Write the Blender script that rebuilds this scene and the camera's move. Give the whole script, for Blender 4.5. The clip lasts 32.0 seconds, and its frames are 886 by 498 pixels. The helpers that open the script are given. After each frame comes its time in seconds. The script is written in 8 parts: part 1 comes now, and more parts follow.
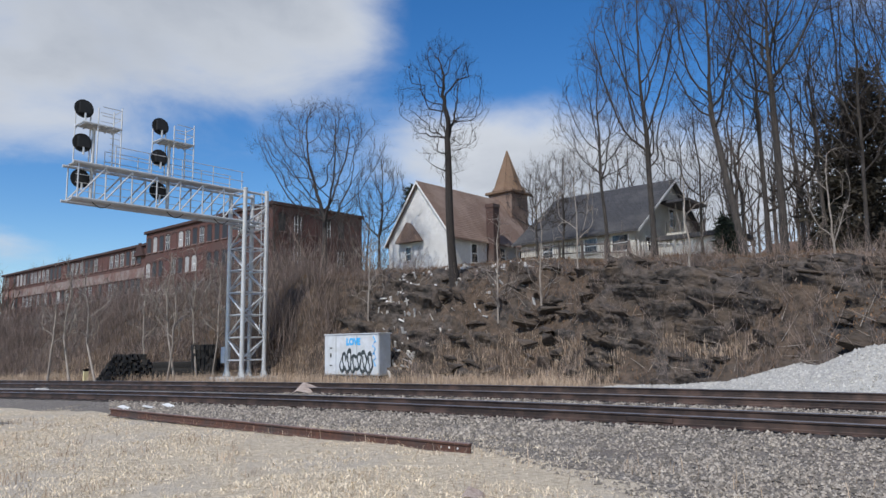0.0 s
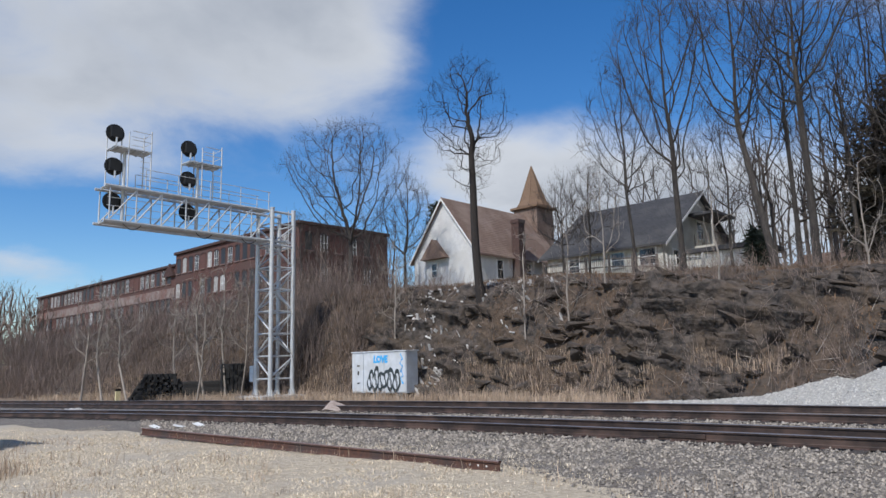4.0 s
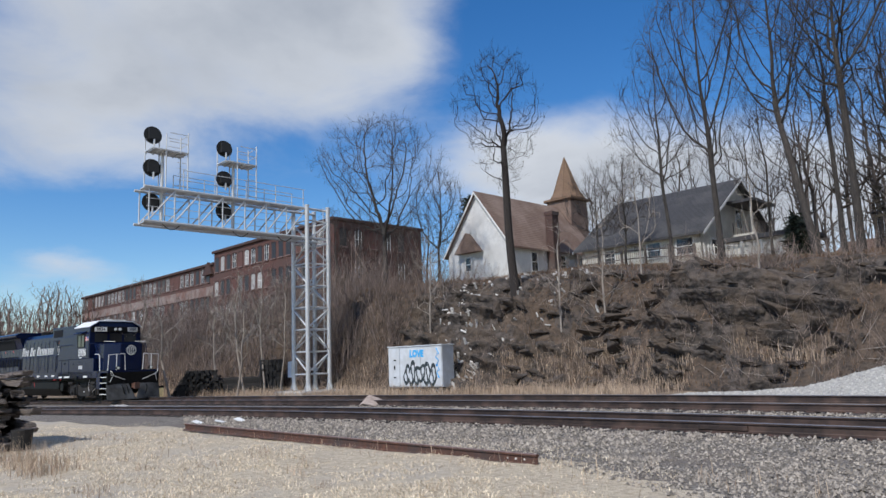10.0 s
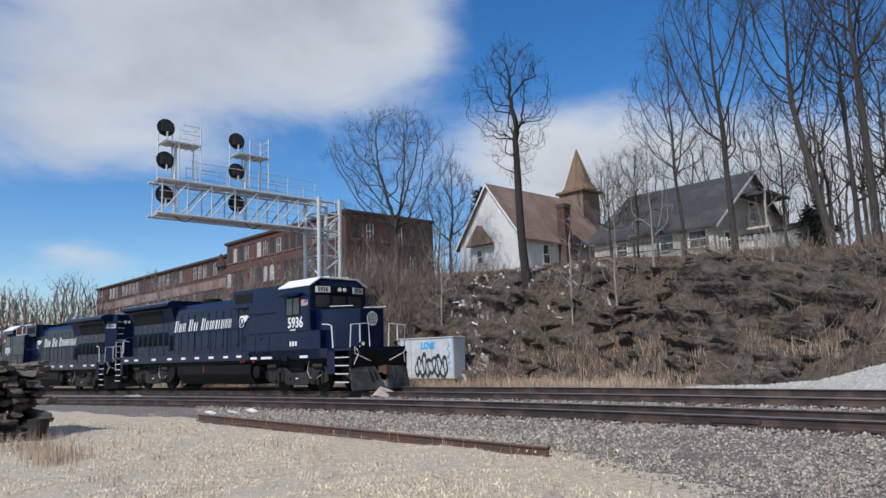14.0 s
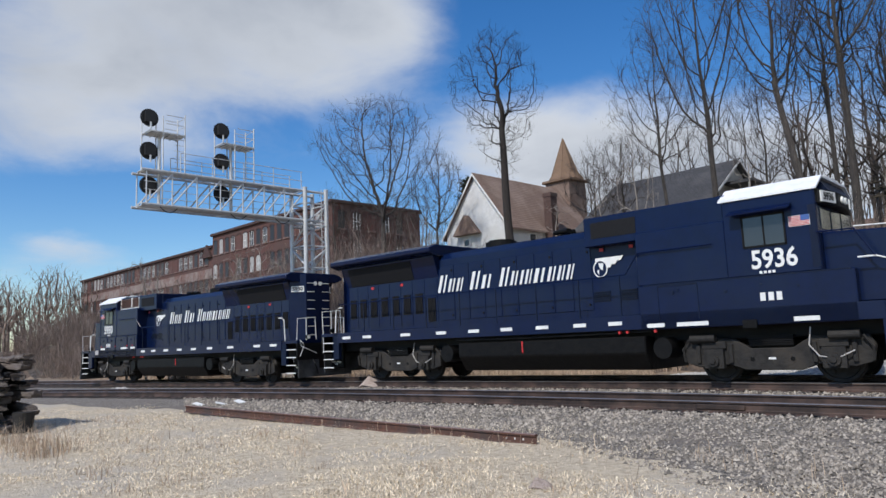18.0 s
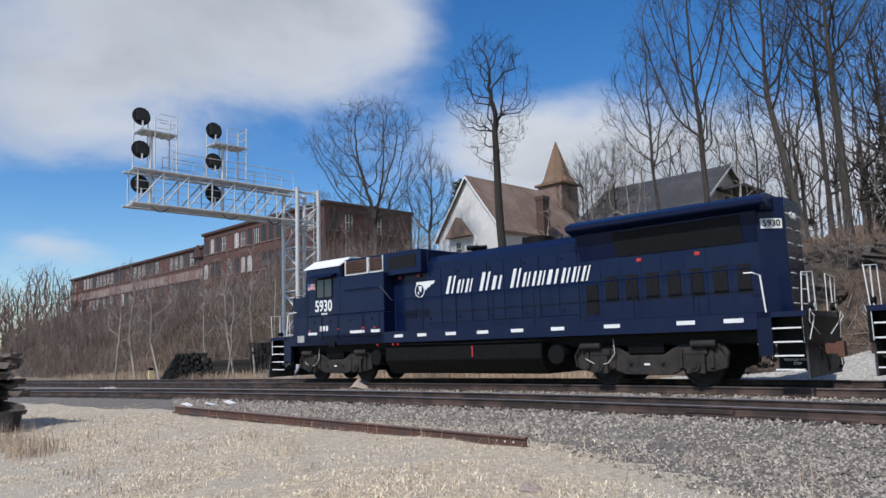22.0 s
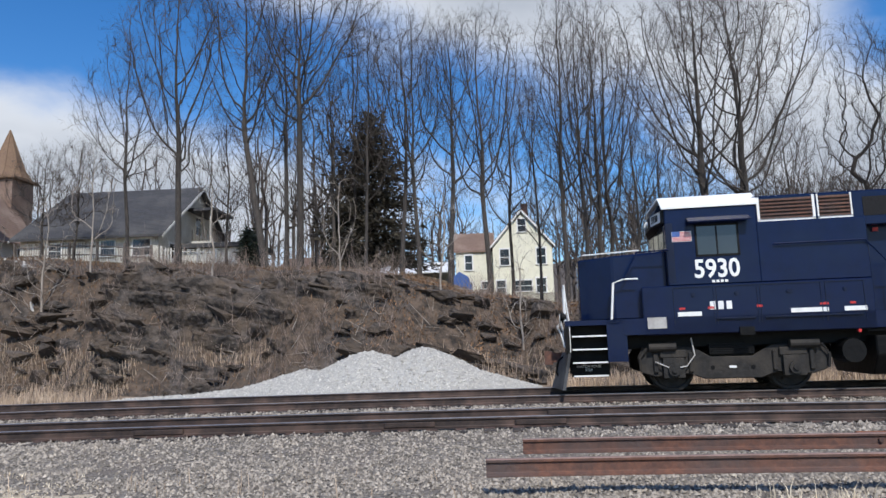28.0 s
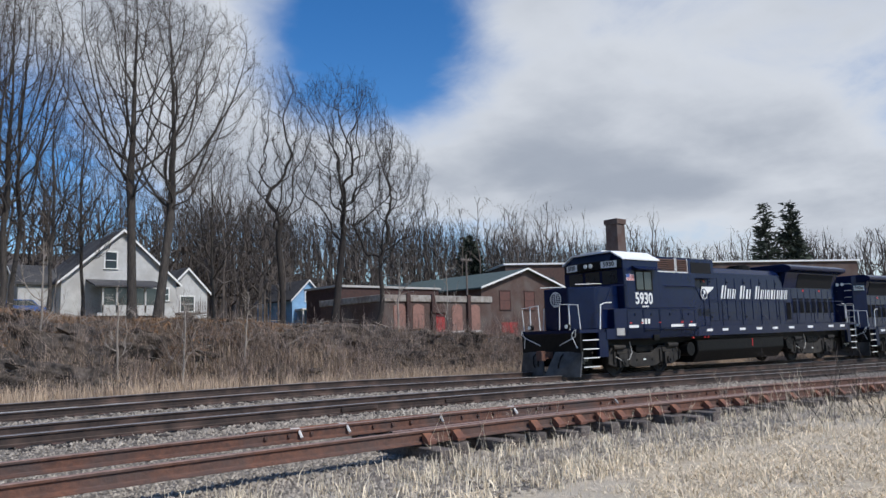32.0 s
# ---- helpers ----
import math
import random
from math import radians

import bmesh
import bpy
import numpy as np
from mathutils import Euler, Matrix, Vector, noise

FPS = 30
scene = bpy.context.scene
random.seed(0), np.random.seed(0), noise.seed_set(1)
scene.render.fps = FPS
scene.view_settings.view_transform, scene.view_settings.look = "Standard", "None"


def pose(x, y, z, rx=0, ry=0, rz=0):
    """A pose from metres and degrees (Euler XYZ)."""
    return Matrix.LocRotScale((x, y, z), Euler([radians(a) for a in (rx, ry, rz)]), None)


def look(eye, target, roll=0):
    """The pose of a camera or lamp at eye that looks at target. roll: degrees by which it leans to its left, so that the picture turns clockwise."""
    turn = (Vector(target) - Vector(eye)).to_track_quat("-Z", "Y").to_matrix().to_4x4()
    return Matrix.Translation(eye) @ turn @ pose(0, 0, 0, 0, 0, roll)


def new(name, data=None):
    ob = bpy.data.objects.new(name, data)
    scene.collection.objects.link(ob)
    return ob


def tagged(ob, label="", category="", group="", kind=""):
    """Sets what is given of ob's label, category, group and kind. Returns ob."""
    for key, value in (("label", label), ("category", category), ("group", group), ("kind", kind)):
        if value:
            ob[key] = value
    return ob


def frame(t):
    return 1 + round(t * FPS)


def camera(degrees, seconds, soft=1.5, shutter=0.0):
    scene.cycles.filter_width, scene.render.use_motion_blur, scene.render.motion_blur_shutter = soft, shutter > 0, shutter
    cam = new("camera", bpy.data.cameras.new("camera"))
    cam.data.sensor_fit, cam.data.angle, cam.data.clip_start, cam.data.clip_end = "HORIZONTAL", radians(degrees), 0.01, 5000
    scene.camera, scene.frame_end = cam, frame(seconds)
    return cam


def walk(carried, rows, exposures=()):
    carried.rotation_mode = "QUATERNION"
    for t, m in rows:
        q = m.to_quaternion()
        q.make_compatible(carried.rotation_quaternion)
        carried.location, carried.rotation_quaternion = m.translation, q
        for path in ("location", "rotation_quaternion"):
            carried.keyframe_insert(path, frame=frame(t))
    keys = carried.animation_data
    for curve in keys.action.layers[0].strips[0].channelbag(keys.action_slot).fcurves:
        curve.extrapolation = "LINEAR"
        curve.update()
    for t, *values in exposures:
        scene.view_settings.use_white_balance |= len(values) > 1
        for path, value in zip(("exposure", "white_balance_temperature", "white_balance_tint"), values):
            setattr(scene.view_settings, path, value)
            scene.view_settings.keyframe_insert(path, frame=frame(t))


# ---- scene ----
cam = camera(64.34, 32.0)
EYE = (0.0, 0.0, 1.284)
walk(cam, [
    (0.0, pose(*EYE, 97.93, 0.95, 41.00)),
    (0.5, pose(*EYE, 98.00, 1.12, 40.91)),
    (1.0, pose(*EYE, 98.10, 1.40, 40.92)),
    (1.5, pose(*EYE, 98.22, 1.60, 41.12)),
    (2.0, pose(*EYE, 98.37, 1.68, 41.27)),
    (2.5, pose(*EYE, 98.57, 1.67, 41.55)),
    (3.0, pose(*EYE, 98.84, 1.56, 41.91)),
    (3.5, pose(*EYE, 99.12, 1.53, 42.53)),
    (5.5, pose(*EYE, 99.33, 1.47, 44.70)),
    (6.0, pose(*EYE, 99.25, 1.60, 44.97)),
    (6.5, pose(*EYE, 99.25, 1.82, 45.29)),
    (7.0, pose(*EYE, 99.25, 1.92, 45.57)),
    (7.5, pose(*EYE, 99.26, 1.90, 45.69)),
    (8.0, pose(*EYE, 99.15, 2.00, 45.75)),
    (8.5, pose(*EYE, 99.02, 1.99, 45.74)),
    (9.0, pose(*EYE, 98.95, 2.05, 45.82)),
    (9.5, pose(*EYE, 98.94, 2.08, 45.94)),
    (10.0, pose(*EYE, 98.92, 2.13, 46.07)),
    (10.5, pose(*EYE, 98.90, 2.35, 46.25)),
    (11.0, pose(*EYE, 98.92, 2.45, 46.39)),
    (11.5, pose(*EYE, 98.96, 2.56, 46.63)),
    (12.0, pose(*EYE, 99.00, 2.61, 46.98)),
    (12.5, pose(*EYE, 98.99, 2.46, 47.30)),
    (13.0, pose(*EYE, 98.86, 2.35, 47.45)),
    (13.5, pose(*EYE, 98.61, 2.01, 47.29)),
    (14.0, pose(*EYE, 98.33, 1.89, 46.98)),
    (14.5, pose(*EYE, 97.98, 1.81, 46.54)),
    (15.0, pose(*EYE, 97.67, 1.95, 46.13)),
    (15.5, pose(*EYE, 97.41, 2.10, 45.81)),
    (17.5, pose(*EYE, 97.32, 2.48, 45.93)),
    (18.0, pose(*EYE, 97.44, 2.39, 45.99)),
    (18.5, pose(*EYE, 97.54, 2.43, 46.01)),
    (19.0, pose(*EYE, 97.63, 2.39, 45.88)),
    (19.5, pose(*EYE, 97.74, 2.27, 45.58)),
    (20.0, pose(*EYE, 97.87, 2.16, 45.21)),
    (20.5, pose(*EYE, 97.90, 2.01, 44.90)),
    (21.0, pose(*EYE, 97.84, 1.88, 44.83)),
    (21.5, pose(*EYE, 97.71, 1.92, 45.04)),
    (22.0, pose(*EYE, 97.59, 1.92, 45.27)),
    (22.5, pose(*EYE, 97.52, 2.03, 45.39)),
    (23.0, pose(*EYE, 97.45, 1.94, 45.30)),
    (23.5, pose(*EYE, 97.42, 1.82, 44.96)),
    (24.0, pose(*EYE, 97.31, 1.71, 44.37)),
    (24.5, pose(*EYE, 97.18, 1.65, 43.35)),
    (26.5, pose(*EYE, 96.95, 1.15, 26.65)),
    (27.0, pose(*EYE, 97.20, 1.26, 19.25)),
    (27.5, pose(*EYE, 97.50, 1.52, 11.43)),
    (28.0, pose(*EYE, 97.72, 1.83, 3.45)),
    (28.5, pose(*EYE, 97.76, 2.29, -4.41)),
    (29.0, pose(*EYE, 97.68, 2.45, -11.94)),
    (29.5, pose(*EYE, 97.58, 2.52, -18.60)),
    (30.0, pose(*EYE, 97.46, 2.43, -24.17)),
    (30.5, pose(*EYE, 97.31, 2.39, -28.74)),
    (31.0, pose(*EYE, 97.18, 2.18, -33.13)),
    (31.5, pose(*EYE, 97.10, 1.95, -37.52)),
    (32.0, pose(*EYE, 97.09, 1.77, -41.57)),
], [(0.0, -0.10), (24.5, -0.08), (27.0, 0.10), (28.5, 0.10), (30.0, 0.04), (32.0, -0.08)])

# ---------------------------------------------------------------- light
world = bpy.data.worlds.new("sky")
scene.world = world
world.use_nodes = True
wt = world.node_tree
wt.nodes.clear()
SUN_AZ, SUN_EL = 170.0, 47.0      # about +y, clockwise


def build_sky():
    """Clear sky with broken cloud: heavy to the right, open in the middle."""
    n, l = wt.nodes, wt.links

    def val(op, a, b=None, c=None):
        m = n.new("ShaderNodeMath")
        m.operation = op
        for i, v in enumerate((a, b, c)):
            if v is None:
                continue
            if isinstance(v, (int, float)):
                m.inputs[i].default_value = v
            else:
                l.new(v, m.inputs[i])
        return m.outputs[0]
    out = n.new("ShaderNodeOutputWorld")
    bg = n.new("ShaderNodeBackground")
    bg.inputs["Strength"].default_value = 0.094
    sky = n.new("ShaderNodeTexSky")
    sky.sky_type = 'NISHITA'
    sky.sun_disc = False
    sky.sun_elevation = radians(SUN_EL)
    sky.sun_rotation = radians(SUN_AZ)
    sky.air_density, sky.dust_density, sky.ozone_density = 1.0, 0.3, 3.0
    co = n.new("ShaderNodeTexCoord")
    sep = n.new("ShaderNodeSeparateXYZ")
    l.new(co.outputs["Generated"], sep.inputs[0])
    X, Y, Z = sep.outputs
    zc = val('MAXIMUM', Z, 0.0)
    h = val('ADD', zc, 0.22)
    comb = n.new("ShaderNodeCombineXYZ")
    l.new(val('DIVIDE', X, h), comb.inputs[0])
    l.new(val('DIVIDE', Y, h), comb.inputs[1])
    az = val('ARCTAN2', X, Y)
    el = val('ARCSINE', Z)
    big = n.new("ShaderNodeTexNoise")
    big.inputs["Scale"].default_value = 1.15
    big.inputs["Detail"].default_value = 7
    big.inputs["Roughness"].default_value = 0.52
    big.inputs["Distortion"].default_value = 0.15
    l.new(comb.outputs[0], big.inputs["Vector"])
    fine = n.new("ShaderNodeTexNoise")
    fine.inputs["Scale"].default_value = 3.4
    fine.inputs["Detail"].default_value = 9
    fine.inputs["Roughness"].default_value = 0.6
    fine.inputs["Distortion"].default_value = 0.35
    l.new(comb.outputs[0], fine.inputs["Vector"])
    cover = val('ADD', val('MULTIPLY', val('SUBTRACT', big.outputs[0], 0.5), 1.7), val('MULTIPLY', val('SUBTRACT', fine.outputs[0], 0.5), 0.9))
    # banks of cloud: azimuth, elevation, half-widths (degrees), weight
    for a, e, wa, we, k in CLOUDS:
        u = val('DIVIDE', val('SUBTRACT', az, radians(a)), radians(wa))
        v = val('DIVIDE', val('SUBTRACT', el, radians(e)), radians(we))
        r = val('ADD', val('MULTIPLY', u, u), val('MULTIPLY', v, v))
        g = val('EXPONENT', val('MULTIPLY', r, -1.0))
        cover = val('ADD', cover, val('MULTIPLY', g, k))
    mask = n.new("ShaderNodeMapRange")
    mask.interpolation_type = 'SMOOTHSTEP'
    mask.inputs[1].default_value, mask.inputs[2].default_value = -0.02, 0.90
    l.new(cover, mask.inputs[0])
    # cloud shading: bright edges, greyer thick middles
    thick = n.new("ShaderNodeMapRange")
    thick.interpolation_type = 'SMOOTHSTEP'
    thick.inputs[1].default_value, thick.inputs[2].default_value = 0.20, 2.1
    l.new(val('ADD', cover, val('MULTIPLY', val('SUBTRACT', big.outputs[0], 0.5), 3.4)), thick.inputs[0])
    cc = n.new("ShaderNodeMix")
    cc.data_type = 'RGBA'
    cc.inputs[6].default_value = (7.5, 7.95, 8.7, 1)
    cc.inputs[7].default_value = (4.1, 4.6, 5.5, 1)
    l.new(thick.outputs[0], cc.inputs[0])
    mx = n.new("ShaderNodeMix")
    mx.data_type = 'RGBA'
    l.new(mask.outputs[0], mx.inputs[0])
    hs = n.new("ShaderNodeHueSaturation")
    hs.inputs["Saturation"].default_value = 1.34
    hs.inputs["Value"].default_value = 1.55
    hs.inputs["Hue"].default_value = 0.506
    l.new(sky.outputs[0], hs.inputs["Color"])
    l.new(hs.outputs[0], mx.inputs[6])
    l.new(cc.outputs[2], mx.inputs[7])
    l.new(mx.outputs[2], bg.inputs[0])
    l.new(bg.outputs[0], out.inputs[0])


CLOUDS = [(-66, 29, 17, 7.5, 0.85), (-54, 27, 9, 4.5, 0.5), (-49, 24.5, 5, 2.6, 0.35), (-73, 19, 9, 4, 0.6), (-70, 15, 7, 2.2, 0.5), (-58, 21, 8, 2.5, 0.3), (-74, 8, 4, 1.4, 0.6), (-37, 16, 9, 4.2, 0.85), (-30, 12, 14, 5, 0.55),
          (-62, 11, 12, 3.5, -0.6), (-36, 26, 8, 4, -0.32), (-26, 24, 9, 6, -0.2), (-8, 21, 11, 6, -0.18), (3, 31, 16, 7.5, 1.25), (-15, 10.5, 15, 5.5, 0.75), (17, 28, 11, 9, 1.0), (23, 18, 9, 8, 0.7), (-16, 29, 8, 4, 0.55),
          (34.5, 22.5, 8, 5, -0.42), (34, 13, 12, 4.5, 0.9), (62, 24, 19, 16, 0.75), (50, 22, 6, 8, 0.4), (54, 13, 14, 6, 0.7), (72, 9, 16, 6, 0.5), (105, 30, 35, 40, 0.6)]
build_sky()
sun = new("sun", bpy.data.lights.new("sun", 'SUN'))
sun.data.energy, sun.data.angle, sun.data.color = 3.9, radians(0.6), (1.0, 0.965, 0.92)
_a, _e = radians(SUN_AZ), radians(SUN_EL)
_d = Vector((math.sin(_a) * math.cos(_e), math.cos(_a) * math.cos(_e), math.sin(_e)))
sun.matrix_world = look(_d * 300, (0, 0, 0))

# ---------------------------------------------------------------- materials
def mat(name, col, col2=None, rough=0.8, metal=0.0, scale=8.0, bump=0.0, bscale=None, stain=None, sscale=0.6, vary=0.0, spec=0.5, detail=6.0, stretch=None, mixlo=0.35, mixhi=0.65, bdist=0.05):
    """A procedural surface: two colours mixed by fine grain, a larger stain, relief, and variation from piece to piece."""
    m = bpy.data.materials.new(name)
    m.use_nodes = True
    n, l = m.node_tree.nodes, m.node_tree.links
    b = n["Principled BSDF"]
    b.inputs["Roughness"].default_value = rough
    b.inputs["Metallic"].default_value = metal
    b.inputs["Specular IOR Level"].default_value = spec
    co = n.new("ShaderNodeTexCoord")
    vec = co.outputs["Object"]
    if stretch:
        mp = n.new("ShaderNodeMapping")
        mp.inputs["Scale"].default_value = stretch
        l.new(vec, mp.inputs[0])
        vec = mp.outputs[0]
    g = n.new("ShaderNodeTexNoise")
    g.inputs["Scale"].default_value = scale
    g.inputs["Detail"].default_value = detail
    g.inputs["Roughness"].default_value = 0.65
    l.new(vec, g.inputs["Vector"])
    r = n.new("ShaderNodeMapRange")
    r.inputs[1].default_value, r.inputs[2].default_value = mixlo, mixhi
    l.new(g.outputs[0], r.inputs[0])
    mx = n.new("ShaderNodeMix")
    mx.data_type = 'RGBA'
    mx.inputs[6].default_value = (*col, 1)
    mx.inputs[7].default_value = (*(col2 or [c * 0.75 for c in col]), 1)
    l.new(r.outputs[0], mx.inputs[0])
    colour = mx.outputs[2]
    if stain:
        s = n.new("ShaderNodeTexNoise")
        s.inputs["Scale"].default_value = sscale
        s.inputs["Detail"].default_value = 4
        l.new(co.outputs["Object"], s.inputs["Vector"])
        r2 = n.new("ShaderNodeMapRange")
        r2.inputs[1].default_value, r2.inputs[2].default_value = 0.45, 0.68
        l.new(s.outputs[0], r2.inputs[0])
        m2 = n.new("ShaderNodeMix")
        m2.data_type = 'RGBA'
        m2.inputs[7].default_value = (*stain, 1)
        l.new(r2.outputs[0], m2.inputs[0])
        l.new(colour, m2.inputs[6])
        colour = m2.outputs[2]
    if vary:
        oi = n.new("ShaderNodeObjectInfo")
        ge = n.new("ShaderNodeNewGeometry")
        ad = n.new("ShaderNodeMath")
        ad.operation = 'ADD'
        l.new(oi.outputs["Random"], ad.inputs[0])
        l.new(ge.outputs["Random Per Island"], ad.inputs[1])
        fr = n.new("ShaderNodeMath")
        fr.operation = 'FRACT'
        l.new(ad.outputs[0], fr.inputs[0])
        r3 = n.new("ShaderNodeMapRange")
        r3.inputs[3].default_value, r3.inputs[4].default_value = 1 - vary, 1 + vary
        l.new(fr.outputs[0], r3.inputs[0])
        hs = n.new("ShaderNodeHueSaturation")
        l.new(r3.outputs[0], hs.inputs["Value"])
        l.new(colour, hs.inputs["Color"])
        colour = hs.outputs[0]
    l.new(colour, b.inputs["Base Color"])
    if bump:
        bn = n.new("ShaderNodeTexNoise")
        bn.inputs["Scale"].default_value = bscale or scale * 2
        bn.inputs["Detail"].default_value = 5
        l.new(vec, bn.inputs["Vector"])
        bp = n.new("ShaderNodeBump")
        bp.inputs["Strength"].default_value = min(1.0, bump)
        bp.inputs["Distance"].default_value = bdist
        l.new(bn.outputs[0], bp.inputs["Height"])
        l.new(bp.outputs[0], b.inputs["Normal"])
    return m


M = {}


